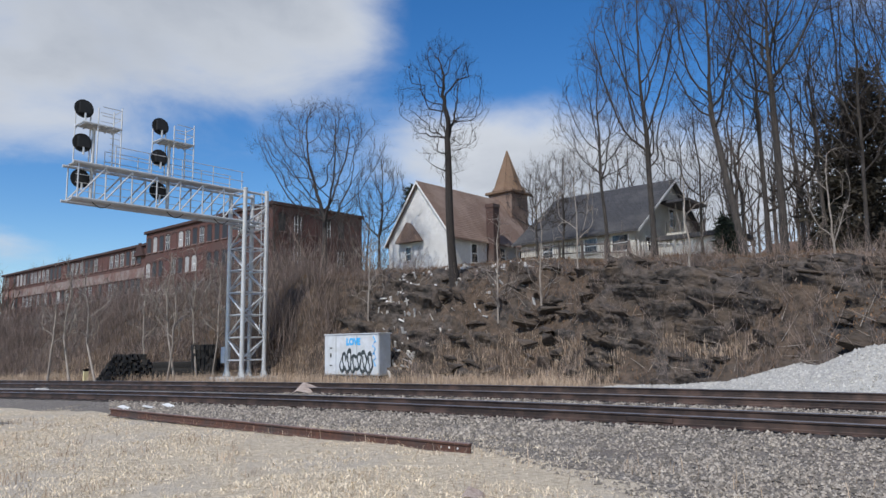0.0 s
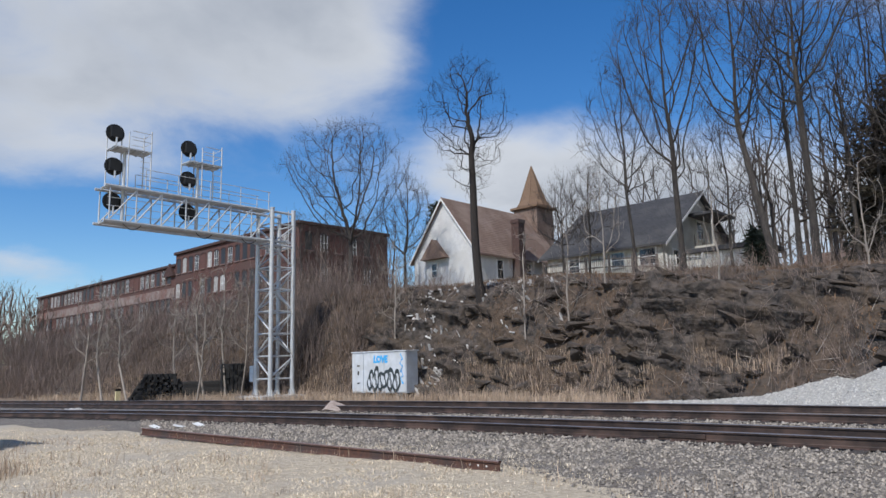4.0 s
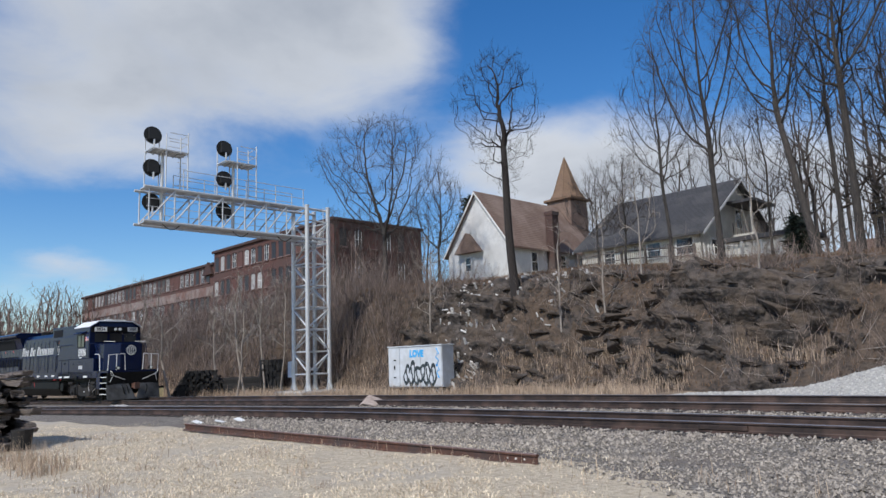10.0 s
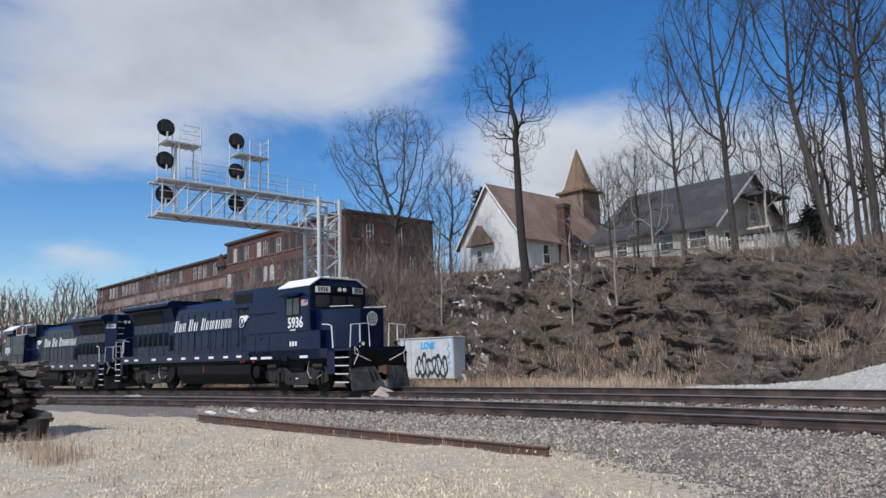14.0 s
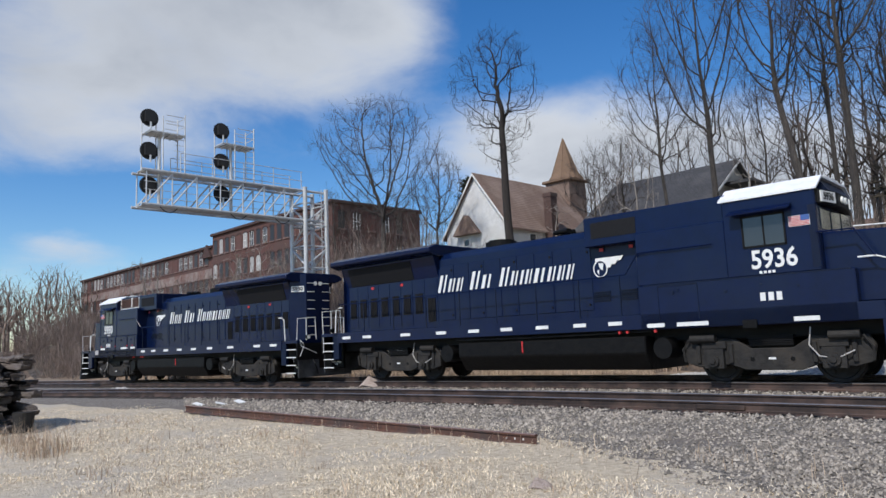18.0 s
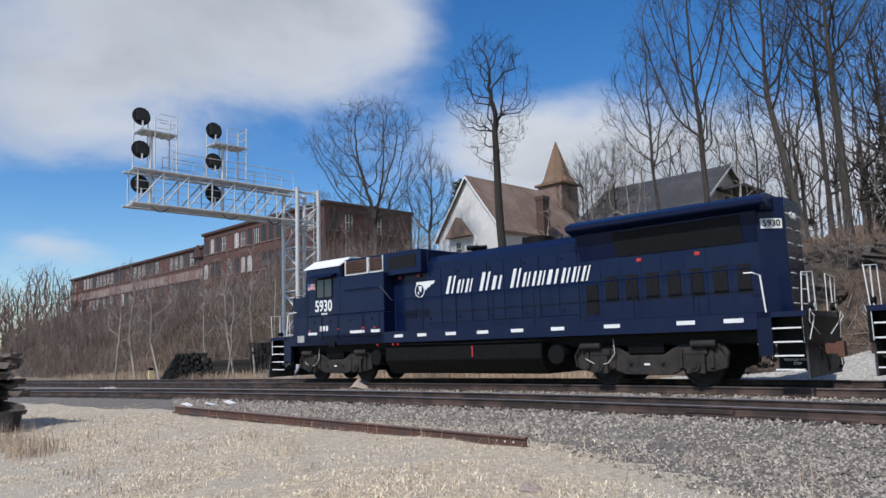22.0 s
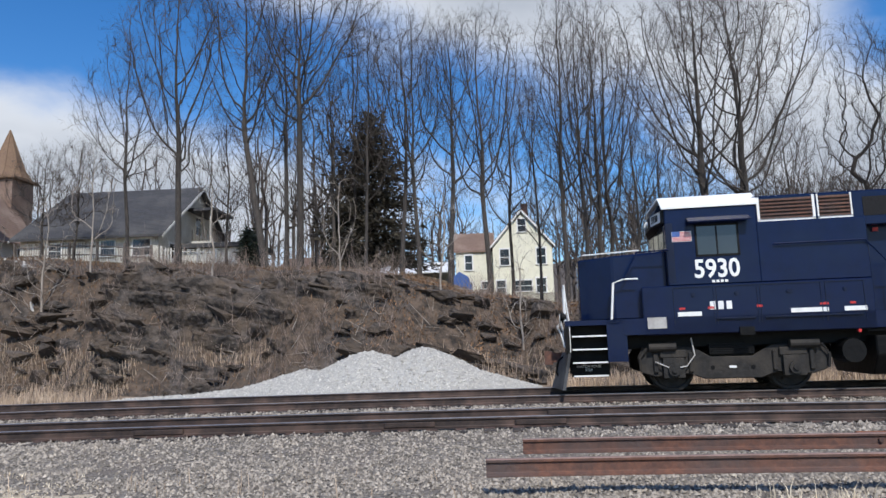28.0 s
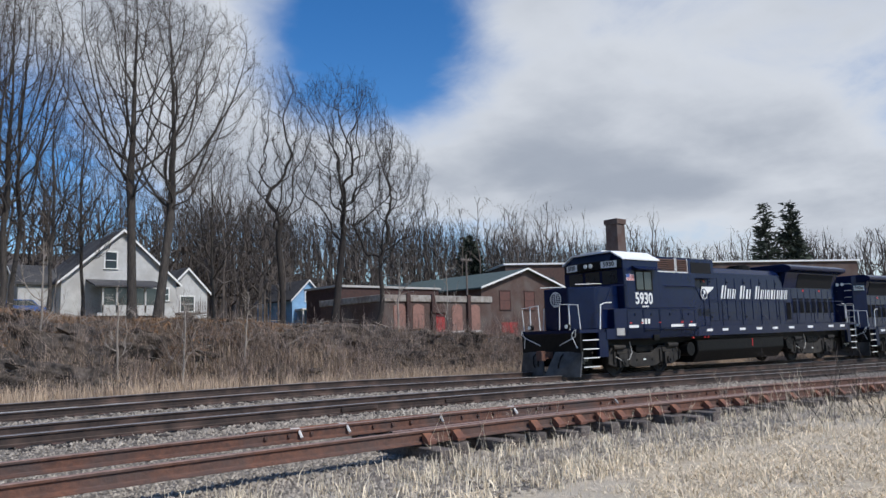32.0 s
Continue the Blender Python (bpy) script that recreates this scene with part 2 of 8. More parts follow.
def mats():
    M.update(
        grass=mat("dry_grass_soil", (0.60, 0.51, 0.375), (0.42, 0.345, 0.25), 0.95, scale=9, detail=9, bump=0.8, bscale=34, stain=(0.46, 0.405, 0.33), sscale=0.5, mixlo=0.40, mixhi=0.60),
        straw=mat("dry_grass_blades", (0.82, 0.71, 0.54), (0.64, 0.53, 0.38), 0.9, scale=3, vary=0.40),
        weeds=mat("dead_weeds", (0.52, 0.40, 0.29), (0.35, 0.26, 0.185), 0.9, scale=2, vary=0.4),
        ballast=mat("ballast_bed", (0.27, 0.24, 0.205), (0.085, 0.074, 0.062), 0.95, scale=17, detail=3, bump=1.0, bscale=20, stain=(0.16, 0.135, 0.115), sscale=0.8, mixlo=0.42, mixhi=0.58),
        stone=mat("ballast_stone", (0.345, 0.305, 0.252), (0.195, 0.168, 0.138), 0.9, scale=20, vary=0.6),
        whitestone=mat("new_ballast", (0.58, 0.56, 0.51), (0.40, 0.385, 0.355), 0.9, scale=9, bump=1.0, bscale=18, vary=0.2),
        bank=mat("bank_soil", (0.118, 0.085, 0.062), (0.030, 0.024, 0.019), 0.95, scale=2.4, detail=9, bump=1.0, bscale=6, stain=(0.085, 0.058, 0.038), sscale=0.5, mixlo=0.42, mixhi=0.6, bdist=0.15),
        rock=mat("rock_face", (0.098, 0.080, 0.068), (0.020, 0.017, 0.015), 0.9, scale=2.6, detail=9, bump=1.0, bscale=4, stain=(0.085, 0.062, 0.044), sscale=0.9, vary=0.2, mixlo=0.40, mixhi=0.60, bdist=0.2),
        rail=mat("rail_steel", (0.054, 0.036, 0.029), (0.028, 0.020, 0.018), 0.65, 0.3, scale=12, stain=(0.11, 0.07, 0.055), sscale=2),
        railtop=mat("rail_running_top", (0.42, 0.40, 0.39), (0.30, 0.28, 0.27), 0.35, 0.8, scale=10),
        rust=mat("rusty_rail", (0.16, 0.072, 0.046), (0.080, 0.042, 0.033), 0.8, 0.1, scale=9, bump=0.3, stain=(0.075, 0.055, 0.05), sscale=1.2, vary=0.2),
        rusttop=mat("worn_rail_top", (0.30, 0.20, 0.17), (0.20, 0.13, 0.11), 0.5, 0.4, scale=9),
        tie=mat("weathered_tie", (0.075, 0.060, 0.052), (0.040, 0.034, 0.030), 0.9, scale=10, stretch=(1, 6, 6), bump=0.6, vary=0.35),
        newtie=mat("creosoted_tie", (0.034, 0.031, 0.029), (0.014, 0.013, 0.012), 0.7, scale=10, vary=0.5),
        oldwood=mat("split_grey_wood", (0.23, 0.195, 0.172), (0.085, 0.068, 0.060), 0.95, scale=6, stretch=(1, 8, 8), bump=0.8, vary=0.4),
        blue=mat("navy_paint", (0.0025, 0.0090, 0.044), (0.0021, 0.0072, 0.033), 0.26, scale=3, stain=(0.0048, 0.0120, 0.040), sscale=0.7, spec=0.26),
        bluedark=mat("navy_panel", (0.0025, 0.0085, 0.030), (0.002, 0.006, 0.022), 0.45, scale=4, spec=0.25),
        black=mat("underframe_black", (0.0045, 0.0045, 0.005), (0.009, 0.0085, 0.008), 0.5, scale=5, bump=0.2, spec=0.16),
        truckgrey=mat("dusty_truck_frame", (0.030, 0.028, 0.026), (0.015, 0.014, 0.0135), 0.75, scale=6, bump=0.3, stain=(0.042, 0.036, 0.030), sscale=2, spec=0.3),
        white=mat("white_paint", (0.80, 0.80, 0.78), (0.70, 0.70, 0.68), 0.5, scale=5),
        whiteroof=mat("white_cab_roof", (0.82, 0.83, 0.84), (0.70, 0.71, 0.72), 0.5, scale=3),
        red=mat("red_marking", (0.55, 0.03, 0.03), (0.40, 0.02, 0.02), 0.5),
        glassdark=mat("dark_window_glass", (0.02, 0.024, 0.028), (0.03, 0.034, 0.038), 0.08, scale=0.7, spec=0.8),
        grille=mat("dark_grille", (0.005, 0.005, 0.006), (0.014, 0.014, 0.016), 0.7, scale=40, spec=0.2),
        silver=mat("aluminium_paint", (0.62, 0.63, 0.63), (0.52, 0.53, 0.53), 0.45, 0.35, scale=4),
        signalblack=mat("signal_black", (0.010, 0.010, 0.011), (0.016, 0.016, 0.016), 0.55, scale=5),
        concrete=mat("concrete", (0.50, 0.48, 0.45), (0.38, 0.36, 0.34), 0.9, scale=7, bump=0.3),
        cabinet=mat("grey_cabinet_paint", (0.60, 0.63, 0.66), (0.52, 0.55, 0.58), 0.55, scale=3, stain=(0.50, 0.52, 0.53), sscale=1.5),
        brick=mat("red_brick", (0.125, 0.055, 0.044), (0.070, 0.036, 0.031), 0.9, scale=2.2, bump=0.4, bscale=12, stain=(0.085, 0.050, 0.043), sscale=0.22),
        brickold=mat("weathered_brick", (0.100, 0.056, 0.046), (0.058, 0.038, 0.033), 0.9, scale=5, bump=0.4, bscale=14, stain=(0.105, 0.084, 0.075), sscale=0.5),
        greybrick=mat("stained_render_band", (0.27, 0.235, 0.215), (0.18, 0.12, 0.105), 0.9, scale=1.6, stain=(0.16, 0.07, 0.055), sscale=0.3),
        clap=mat("white_clapboard", (0.68, 0.68, 0.67), (0.57, 0.57, 0.56), 0.7, scale=3, stain=(0.56, 0.55, 0.53), sscale=0.6),
        # white clapboard again, with the trees' shade put into its greyer colour
        shadeclap=mat("tree_shaded_clapboard", (0.52, 0.52, 0.51), (0.43, 0.43, 0.42), 0.8, scale=3, stain=(0.38, 0.37, 0.355), sscale=0.8),
        greyclap=mat("cream_clapboard", (0.62, 0.60, 0.53), (0.52, 0.50, 0.45), 0.75, scale=3, stain=(0.45, 0.43, 0.38), sscale=0.7),
        yellow=mat("pale_yellow_siding", (0.72, 0.70, 0.56), (0.64, 0.62, 0.50), 0.7, scale=3),
        bluesiding=mat("light_blue_siding", (0.22, 0.40, 0.60), (0.17, 0.32, 0.50), 0.7, scale=3),
        shingle_brown=mat("brown_shingles", (0.225, 0.150, 0.115), (0.155, 0.105, 0.082), 0.9, scale=6, bump=0.5, bscale=9, stain=(0.27, 0.20, 0.16), sscale=0.6),
        shingle_grey=mat("charcoal_shingles", (0.060, 0.060, 0.064), (0.036, 0.036, 0.040), 0.9, scale=6, bump=0.5, bscale=9, stain=(0.085, 0.083, 0.083), sscale=0.5),
        spire=mat("weathered_copper_brown", (0.215, 0.135, 0.080), (0.145, 0.088, 0.055), 0.75, scale=5, stretch=(3, 3, 0.6), bump=0.3),
        trim=mat("white_trim", (0.76, 0.76, 0.74), (0.68, 0.68, 0.66), 0.6),
        fence=mat("weathered_white_fence", (0.62, 0.60, 0.56), (0.46, 0.44, 0.40), 0.85, scale=5, vary=0.25),
        bark=mat("grey_bark", (0.082, 0.070, 0.061), (0.034, 0.029, 0.026), 0.95, scale=5, stretch=(3, 3, 0.5), bump=0.8, bscale=12, vary=0.15),
        twig=mat("bare_twigs", (0.100, 0.082, 0.071), (0.062, 0.050, 0.043), 0.9, scale=2, vary=0.2),
        darkbark=mat("dark_bark", (0.040, 0.032, 0.028), (0.022, 0.018, 0.016), 0.95, scale=5, stretch=(3, 3, 0.5), bump=0.8, bscale=12),
        brush=mat("reddish_brush", (0.28, 0.215, 0.18), (0.18, 0.138, 0.115), 0.95, scale=1, vary=0.6),
        brownneedle=mat("thinning_evergreen_needles", (0.085, 0.070, 0.050), (0.046, 0.040, 0.028), 0.9, scale=2, vary=0.4),
        needle=mat("evergreen_needles", (0.038, 0.050, 0.032), (0.022, 0.030, 0.021), 0.9, scale=2, vary=0.4),
        leaf=mat("dead_leaves", (0.20, 0.120, 0.068), (0.115, 0.074, 0.047), 0.9, scale=2, vary=0.4),
        hill=mat("far_woods_floor", (0.10, 0.080, 0.066), (0.065, 0.053, 0.045), 0.95, scale=0.4),
        tin=mat("white_metal_roof", (0.78, 0.80, 0.83), (0.70, 0.72, 0.76), 0.4, scale=2),
        tarp=mat("blue_tarp", (0.05, 0.12, 0.35), (0.04, 0.09, 0.27), 0.5),
        debris=mat("pale_debris", (0.60, 0.58, 0.55), (0.40, 0.38, 0.36), 0.8, scale=5, vary=0.4),
        spray=mat("blue_spray_paint", (0.05, 0.42, 0.80), (0.05, 0.36, 0.72), 0.6),
        spraydark=mat("black_spray_paint", (0.035, 0.05, 0.055), (0.02, 0.03, 0.035), 0.6),
        yellowpaint=mat("yellow_marker_paint", (0.80, 0.72, 0.42), (0.70, 0.62, 0.34), 0.6),
        reddoor=mat("red_door_paint", (0.35, 0.03, 0.03), (0.26, 0.025, 0.025), 0.6),
    )


mats()

# ---------------------------------------------------------------- mesh tools
def mesh_of(bm, material, smooth=False, name="mesh"):
    me = bpy.data.meshes.new(name)
    bm.to_mesh(me)
    bm.free()
    if material is not None:
        me.materials.append(M[material] if isinstance(material, str) else material)
    if smooth:
        for p in me.polygons:
            p.use_smooth = True
    return me


def part(name, bm, material, parent=None, label="", smooth=False):
    ob = new(name, mesh_of(bm, material, smooth, name))
    if parent is not None:
        ob.parent = parent
    if label:
        ob["label"] = label
    return ob


def shared(name, me, parent, m=None):
    ob = new(name, me)
    ob.parent = parent
    if m is not None:
        ob.matrix_basis = m
    return ob


def thing(name, m, label, category, group="", kind=""):
    ob = new(name)
    ob.empty_display_size = 0.3
    ob.matrix_world = m
    return tagged(ob, label, category, group, kind)


def box(bm, x0, x1, y0, y1, z0, z1):
    vs = [bm.verts.new((x, y, z)) for z in (z0, z1) for x, y in ((x0, y0), (x1, y0), (x1, y1), (x0, y1))]
    for f in ((3, 2, 1, 0), (4, 5, 6, 7), (0, 1, 5, 4), (1, 2, 6, 5), (2, 3, 7, 6), (3, 0, 4, 7)):
        bm.faces.new([vs[i] for i in f])
    return vs


def boxm(x0, x1, y0, y1, z0, z1, bevel=0.0):
    bm = bmesh.new()
    box(bm, x0, x1, y0, y1, z0, z1)
    if bevel:
        bmesh.ops.bevel(bm, geom=bm.edges[:], offset=bevel, segments=1, affect='EDGES')
    return bm


def obox(bm, m, sx, sy, sz):
    """A box of the given size round the origin of the pose m."""
    vs = box(bm, -sx / 2, sx / 2, -sy / 2, sy / 2, -sz / 2, sz / 2)
    for v in vs:
        v.co = m @ v.co


def tube(bm, pts, r, n=6, cap=True, r2=None):
    """A round bar through the points; r may taper to r2."""
    rings = []
    pts = [Vector(p) for p in pts]
    for i, p in enumerate(pts):
        a = pts[max(0, i - 1)]
        b = pts[min(len(pts) - 1, i + 1)]
        d = (b - a).normalized()
        u = d.orthogonal().normalized() if abs(d.z) > 0.95 else d.cross(Vector((0, 0, 1))).normalized()
        w = d.cross(u)
        k = i / max(1, len(pts) - 1)
        rr = r if r2 is None else r + (r2 - r) * k
        rings.append([bm.verts.new(p + (u * math.cos(2 * math.pi * j / n) + w * math.sin(2 * math.pi * j / n)) * rr) for j in range(n)])
    for a, b in zip(rings, rings[1:]):
        for j in range(n):
            bm.faces.new((a[j], a[(j + 1) % n], b[(j + 1) % n], b[j]))
    if cap:
        bm.faces.new(rings[0][::-1])
        bm.faces.new(rings[-1])


def prism(bm, poly, a, b, axis="x"):
    """The polygon poly, drawn in the plane across axis, drawn out from a to b."""
    def at(p, q):
        return {"x": (q, p[0], p[1]), "y": (p[0], q, p[1]), "z": (p[0], p[1], q)}[axis]
    A = [bm.verts.new(at(p, a)) for p in poly]
    B = [bm.verts.new(at(p, b)) for p in poly]
    n = len(poly)
    for i in range(n):
        bm.faces.new((A[i], A[(i + 1) % n], B[(i + 1) % n], B[i]))
    bm.faces.new(A[::-1])
    bm.faces.new(B)
    bmesh.ops.recalc_face_normals(bm, faces=bm.faces[:])


def cyl(bm, c, r, depth, axis="z", n=20, r2=None):
    m = {"z": Matrix(), "x": pose(0, 0, 0, 0, 90, 0), "y": pose(0, 0, 0, 90, 0, 0)}[axis]
    bmesh.ops.create_cone(bm, cap_ends=True, segments=n, radius1=r, radius2=r if r2 is None else r2, depth=depth, matrix=Matrix.Translation(c) @ m)


def quads(name, verts, faces, material, parent=None, label="", smooth=False):
    me = bpy.data.meshes.new(name)
    me.from_pydata(verts, [], faces)
    me.materials.append(M[material])
    if smooth:
        me.polygons.foreach_set("use_smooth", [True] * len(me.polygons))
    ob = new(name, me)
    if parent is not None:
        ob.parent = parent
    if label:
        ob["label"] = label
    return ob


def words(name, text, size, material, parent, m, label="", extrude=0.006, shear=0.0, bold=0.0, squeeze=1.0, align='CENTER'):
    """Lettering as a thin mesh."""
    cu = bpy.data.curves.new(name, 'FONT')
    cu.body, cu.size, cu.extrude, cu.shear, cu.offset = text, size, extrude, shear, bold
    cu.align_x, cu.align_y = align, 'CENTER'
    cu.resolution_u = 3
    tmp = bpy.data.objects.new(name, cu)
    scene.collection.objects.link(tmp)
    bpy.context.view_layer.update()
    me = bpy.data.meshes.new_from_object(tmp.evaluated_get(bpy.context.evaluated_depsgraph_get()))
    bpy.data.objects.remove(tmp)
    bpy.data.curves.remove(cu)
    me.transform(Matrix.Diagonal((squeeze, 1, 1, 1)))
    me.materials.clear()
    me.materials.append(M[material])
    ob = new(name, me)
    ob.parent = parent
    ob.matrix_basis = m
    if label:
        ob["label"] = label
    return ob


# ---------------------------------------------------------------- plan: the lie of the land
def smooth(a, b, x):
    t = min(1.0, max(0.0, (x - a) / (b - a)))
    return t * t * (3 - 2 * t)


def table(rows, x):
    if x <= rows[0][0]:
        return rows[0][1]
    for (a, u), (b, v) in zip(rows, rows[1:]):
        if x <= b:
            return u + (v - u) * smooth(a, b, x)
    return rows[-1][1]


def dip(x):
    """How far the line falls away on both sides."""
    return -0.75 * (1 - math.exp(-(x / 58) ** 2)) if x < 0 else -0.75 * (1 - math.exp(-(x / 30) ** 2))


def near_y(x):
    return 13.45 - (0.0026 * x * x if x < 0 else 0.0018 * x * x) if abs(x) < 45 else near_y(math.copysign(44.99, x)) - (0.22 if x < 0 else 0.16) * (abs(x) - 45)


def far_y(x):
    if x < -24:
        return 17.063 + 0.0864 * (x + 24)
    if x < 0:
        return 18.1 - 0.0018 * x * x
    return 18.1 - 0.0042 * x * x if x < 12 else 17.495 - 0.1008 * (x - 12)


def far_rise(x):
    """How much higher the farther track lies than the nearer one on the right."""
    return 0.07 * smooth(3, 12, x) * (1 - smooth(35, 60, x))


TOP = [(-140, 2.0), (-90, 2.6), (-62, 3.6), (-46, 5.2), (-36, 6.0), (-24, 5.9), (-15, 5.3), (-9, 4.9), (-4, 4.4), (0, 3.5), (4, 2.8), (11, 2.3), (20, 1.8), (30, 1.1), (42, 0.2), (60, -0.3), (120, -0.3)]


def foot_y(x):
    return far_y(x) + 8.3 + (0.9 * math.sin(x * 0.23) + 0.5 * math.sin(x * 0.61 + 1))


def land(x, y):
    """Height of the ground."""
    yn, yf = near_y(x), far_y(x)
    d = dip(x)
    z = -0.34 + 0.75 * d
    z += 0.035 * noise.noise((x * 0.5, y * 0.5, 0.0)) + 0.02 * noise.noise((x * 1.7, y * 1.7, 3.0))
    for c, rise in ((yn, 0.0), (yf, far_rise(x))):
        k = 1 - smooth(1.25, 3.2, abs(y - c))
        z = max(z, z + (-0.215 + d + rise - z) * k)
    if yn < y < yf:
        z = max(z, -0.29 + d)
    f = foot_y(x)
    if y > f:
        top = table(TOP, x)
        base = z
        run = 4.6 if x < 2 else 3.4
        k = smooth(0, 1, (y - f) / run) * 0.86 + 0.14 * smooth(0, 1, (y - f - 1) / (run + 4))
        z = base + (top - base) * k
        rough = smooth(0, 1.2, y - f) * (1 - smooth(run, run + 3, y - f))
        z += rough * (0.55 * noise.noise((x * 0.35, y * 0.5, 7.0)) + 0.30 * noise.noise((x * 0.9, y * 1.1, 2.0)))
        far = y - f - run
        if far > 0:
            slope = table([(-160, 0.0), (-70, 0.03), (-45, 0.06), (-20, 0.10), (-6, 0.085), (4, 0.055), (15, 0.035), (35, 0.02), (70, 0.01)], x)
            z += slope * min(far, 26) + 0.02 * max(0, min(far - 26, 60))
            z += 23.0 * smooth(52, 180, far) * smooth(-40, 40, x) * (1 - 0.3 * smooth(70, 150, x))
            z += 0.12 * noise.noise((x * 0.2, y * 0.2, 5.0))
    return z

# ---------------------------------------------------------------- ground, tracks
def spaced(stops):
    """Grid lines: rows of (to, step) from a start."""
    out = [stops[0]]
    for to, step in stops[1:]:
        n = max(1, round((to - out[-1]) / step))
        a = out[-1]
        out += [a + (to - a) * (i + 1) / n for i in range(n)]
    return out


def ground():
    xs = spaced([-900, (-200, 70), (-90, 10), (-50, 1.6), (-34, 0.8), (26, 0.45), (50, 1.2), (100, 6), (200, 12), (900, 90)])
    ys = spaced([-700, (-60, 80), (-12, 6), (2, 0.8), (22, 0.4), (34, 0.36), (44, 0.8), (70, 2.5), (130, 8), (330, 14), (900, 90)])
    verts, faces = [], []
    for y in ys:
        for x in xs:
            yy = y
            verts.append((x, yy, land(x, yy)))
    n = len(xs)
    kinds = []
    for j in range(len(ys) - 1):
        for i in range(n - 1):
            faces.append((j * n + i, j * n + i + 1, (j + 1) * n + i + 1, (j + 1) * n + i))
            x, y = (xs[i] + xs[i + 1]) / 2, (ys[j] + ys[j + 1]) / 2
            edge = near_y(x) - 3.3 - 1.4 * smooth(-14, 8, x) - 3.2 * smooth(-9, 1, x) * (1 - smooth(14, 22, x)) + 0.7 * noise.noise((x * 0.4, 0.3, y * 0.2))
            f = foot_y(x)
            if y < edge:
                k = 0
            elif x > 3 and far_y(x) + 2.5 < y < far_y(x) + 4.3 + 0.4 * noise.noise((x * 0.4, 5, 0)):
                k = 7
            elif y < far_y(x) + 3.6 + 0.5 * noise.noise((x * 0.3, 2, 0)):
                k = 1
            elif y < f + 0.3:
                k = 2
            elif y < f + 11:
                k = 3 if noise.noise((x * 0.3, y * 0.4, 9)) < 0.12 or x > 6 else 4
            elif y > f + 58:
                k = 6
            else:
                k = 5
            kinds.append(k)
    me = bpy.data.meshes.new("ground")
    me.from_pydata(verts, [], faces)
    for name in ("grass", "ballast", "weedsoil", "bank", "rock", "yard", "hill", "whitestone"):
        me.materials.append(M[name])
    me.polygons.foreach_set("material_index", kinds)
    me.polygons.foreach_set("use_smooth", [True] * len(faces))
    tagged(new("ground", me), "dry yellow grass, grey ballast bed and brown rocky bank", "ground", kind="structure")


M["weedsoil"] = mat("weedy_soil", (0.27, 0.205, 0.145), (0.17, 0.13, 0.092), 0.95, scale=4, bump=0.8, bscale=14)
M["yard"] = mat("leaf_strewn_yard", (0.20, 0.145, 0.085), (0.12, 0.09, 0.06), 0.95, scale=2.5, bump=0.6, bscale=8, stain=(0.17, 0.16, 0.075), sscale=0.25)
ground()

RAIL = [(-0.076, 0.0), (0.076, 0.0), (0.076, 0.014), (0.016, 0.034), (0.010, 0.045), (0.010, 0.135), (0.034, 0.146), (0.036, 0.172), (0.026, 0.182), (-0.026, 0.182), (-0.036, 0.172), (-0.034, 0.146), (-0.010, 0.135), (-0.010, 0.045), (-0.016, 0.034), (-0.076, 0.014)]


def sweep(name, line, off, lift, x0, x1, step, body, top, parent, label=""):
    """A rail along a track line, off metres beside its middle."""
    verts, faces, kinds = [], [], []
    n = len(RAIL)
    k = 0
    x = x0
    while x <= x1 + 1e-6:
        s = (line(x + 0.1) - line(x - 0.1)) / 0.2
        q = 1 / math.hypot(1, s)
        for u, w in RAIL:
            o = off + u
            verts.append((x - s * q * o, line(x) + q * o, dip(x) + (far_rise(x) if line is far_y else 0.0) - 0.182 + w + lift))
        k += 1
        x += step
    for j in range(k - 1):
        for i in range(n):
            faces.append((j * n + i, j * n + (i + 1) % n, (j + 1) * n + (i + 1) % n, (j + 1) * n + i))
            kinds.append(1 if i in (7, 8, 9) else 0)
    me = bpy.data.meshes.new(name)
    me.from_pydata(verts, [], faces)
    me.materials.append(M[body])
    me.materials.append(M[top])
    me.polygons.foreach_set("material_index", kinds)
    ob = new(name, me)
    ob.parent = parent
    if label:
        ob["label"] = label
    return ob


def track(line, label, lifts, x0, x1):
    t = thing("railway_track", Matrix(), label, "railway track", "railway tracks", "structure")
    for off, lift in zip((-0.7525, 0.7525), lifts):
        sweep("rail", line, off, lift, x0, x1, 1.5, "rail", "railtop", t)
    tie = mesh_of(boxm(-0.115, 0.115, -1.3, 1.3, -0.18, 0.0, 0.012), "tie", name="tie")
    plate = mesh_of(boxm(-0.095, 0.095, -0.17, 0.17, 0.0, 0.018), "rust", name="tie_plate")
    x = x0
    rnd = random.Random(5)
    far = bmesh.new()
    while x < x1:
        s = (line(x + 0.1) - line(x - 0.1)) / 0.2
        m = pose(x, line(x) + rnd.uniform(-0.05, 0.05), dip(x) + (far_rise(x) if line is far_y else 0.0) - 0.187 + rnd.uniform(-0.012, 0.006), 0, 0, math.degrees(math.atan(s)) + rnd.uniform(-0.8, 0.8))
        if -30 < x < 28:
            o = shared("tie", tie, t, m)
            for off in (-0.7525, 0.7525):
                shared("tie_plate", plate, t, m @ pose(0, off, 0.0))
        else:
            obox(far, m @ pose(0, 0, -0.09), 0.23, 2.6, 0.18)
        x += 0.5
    f = part("tie_row", far, "tie", t)
    f["kind"] = "stuff"
    return t


near_track = track(near_y, "nearer railway track with dark brown rails on grey ballast", (0.0, 0.0), -130, 90)
far_track = track(far_y, "farther railway track with dark brown rails, used by the train", (0.0, 0.09), -150, 95)

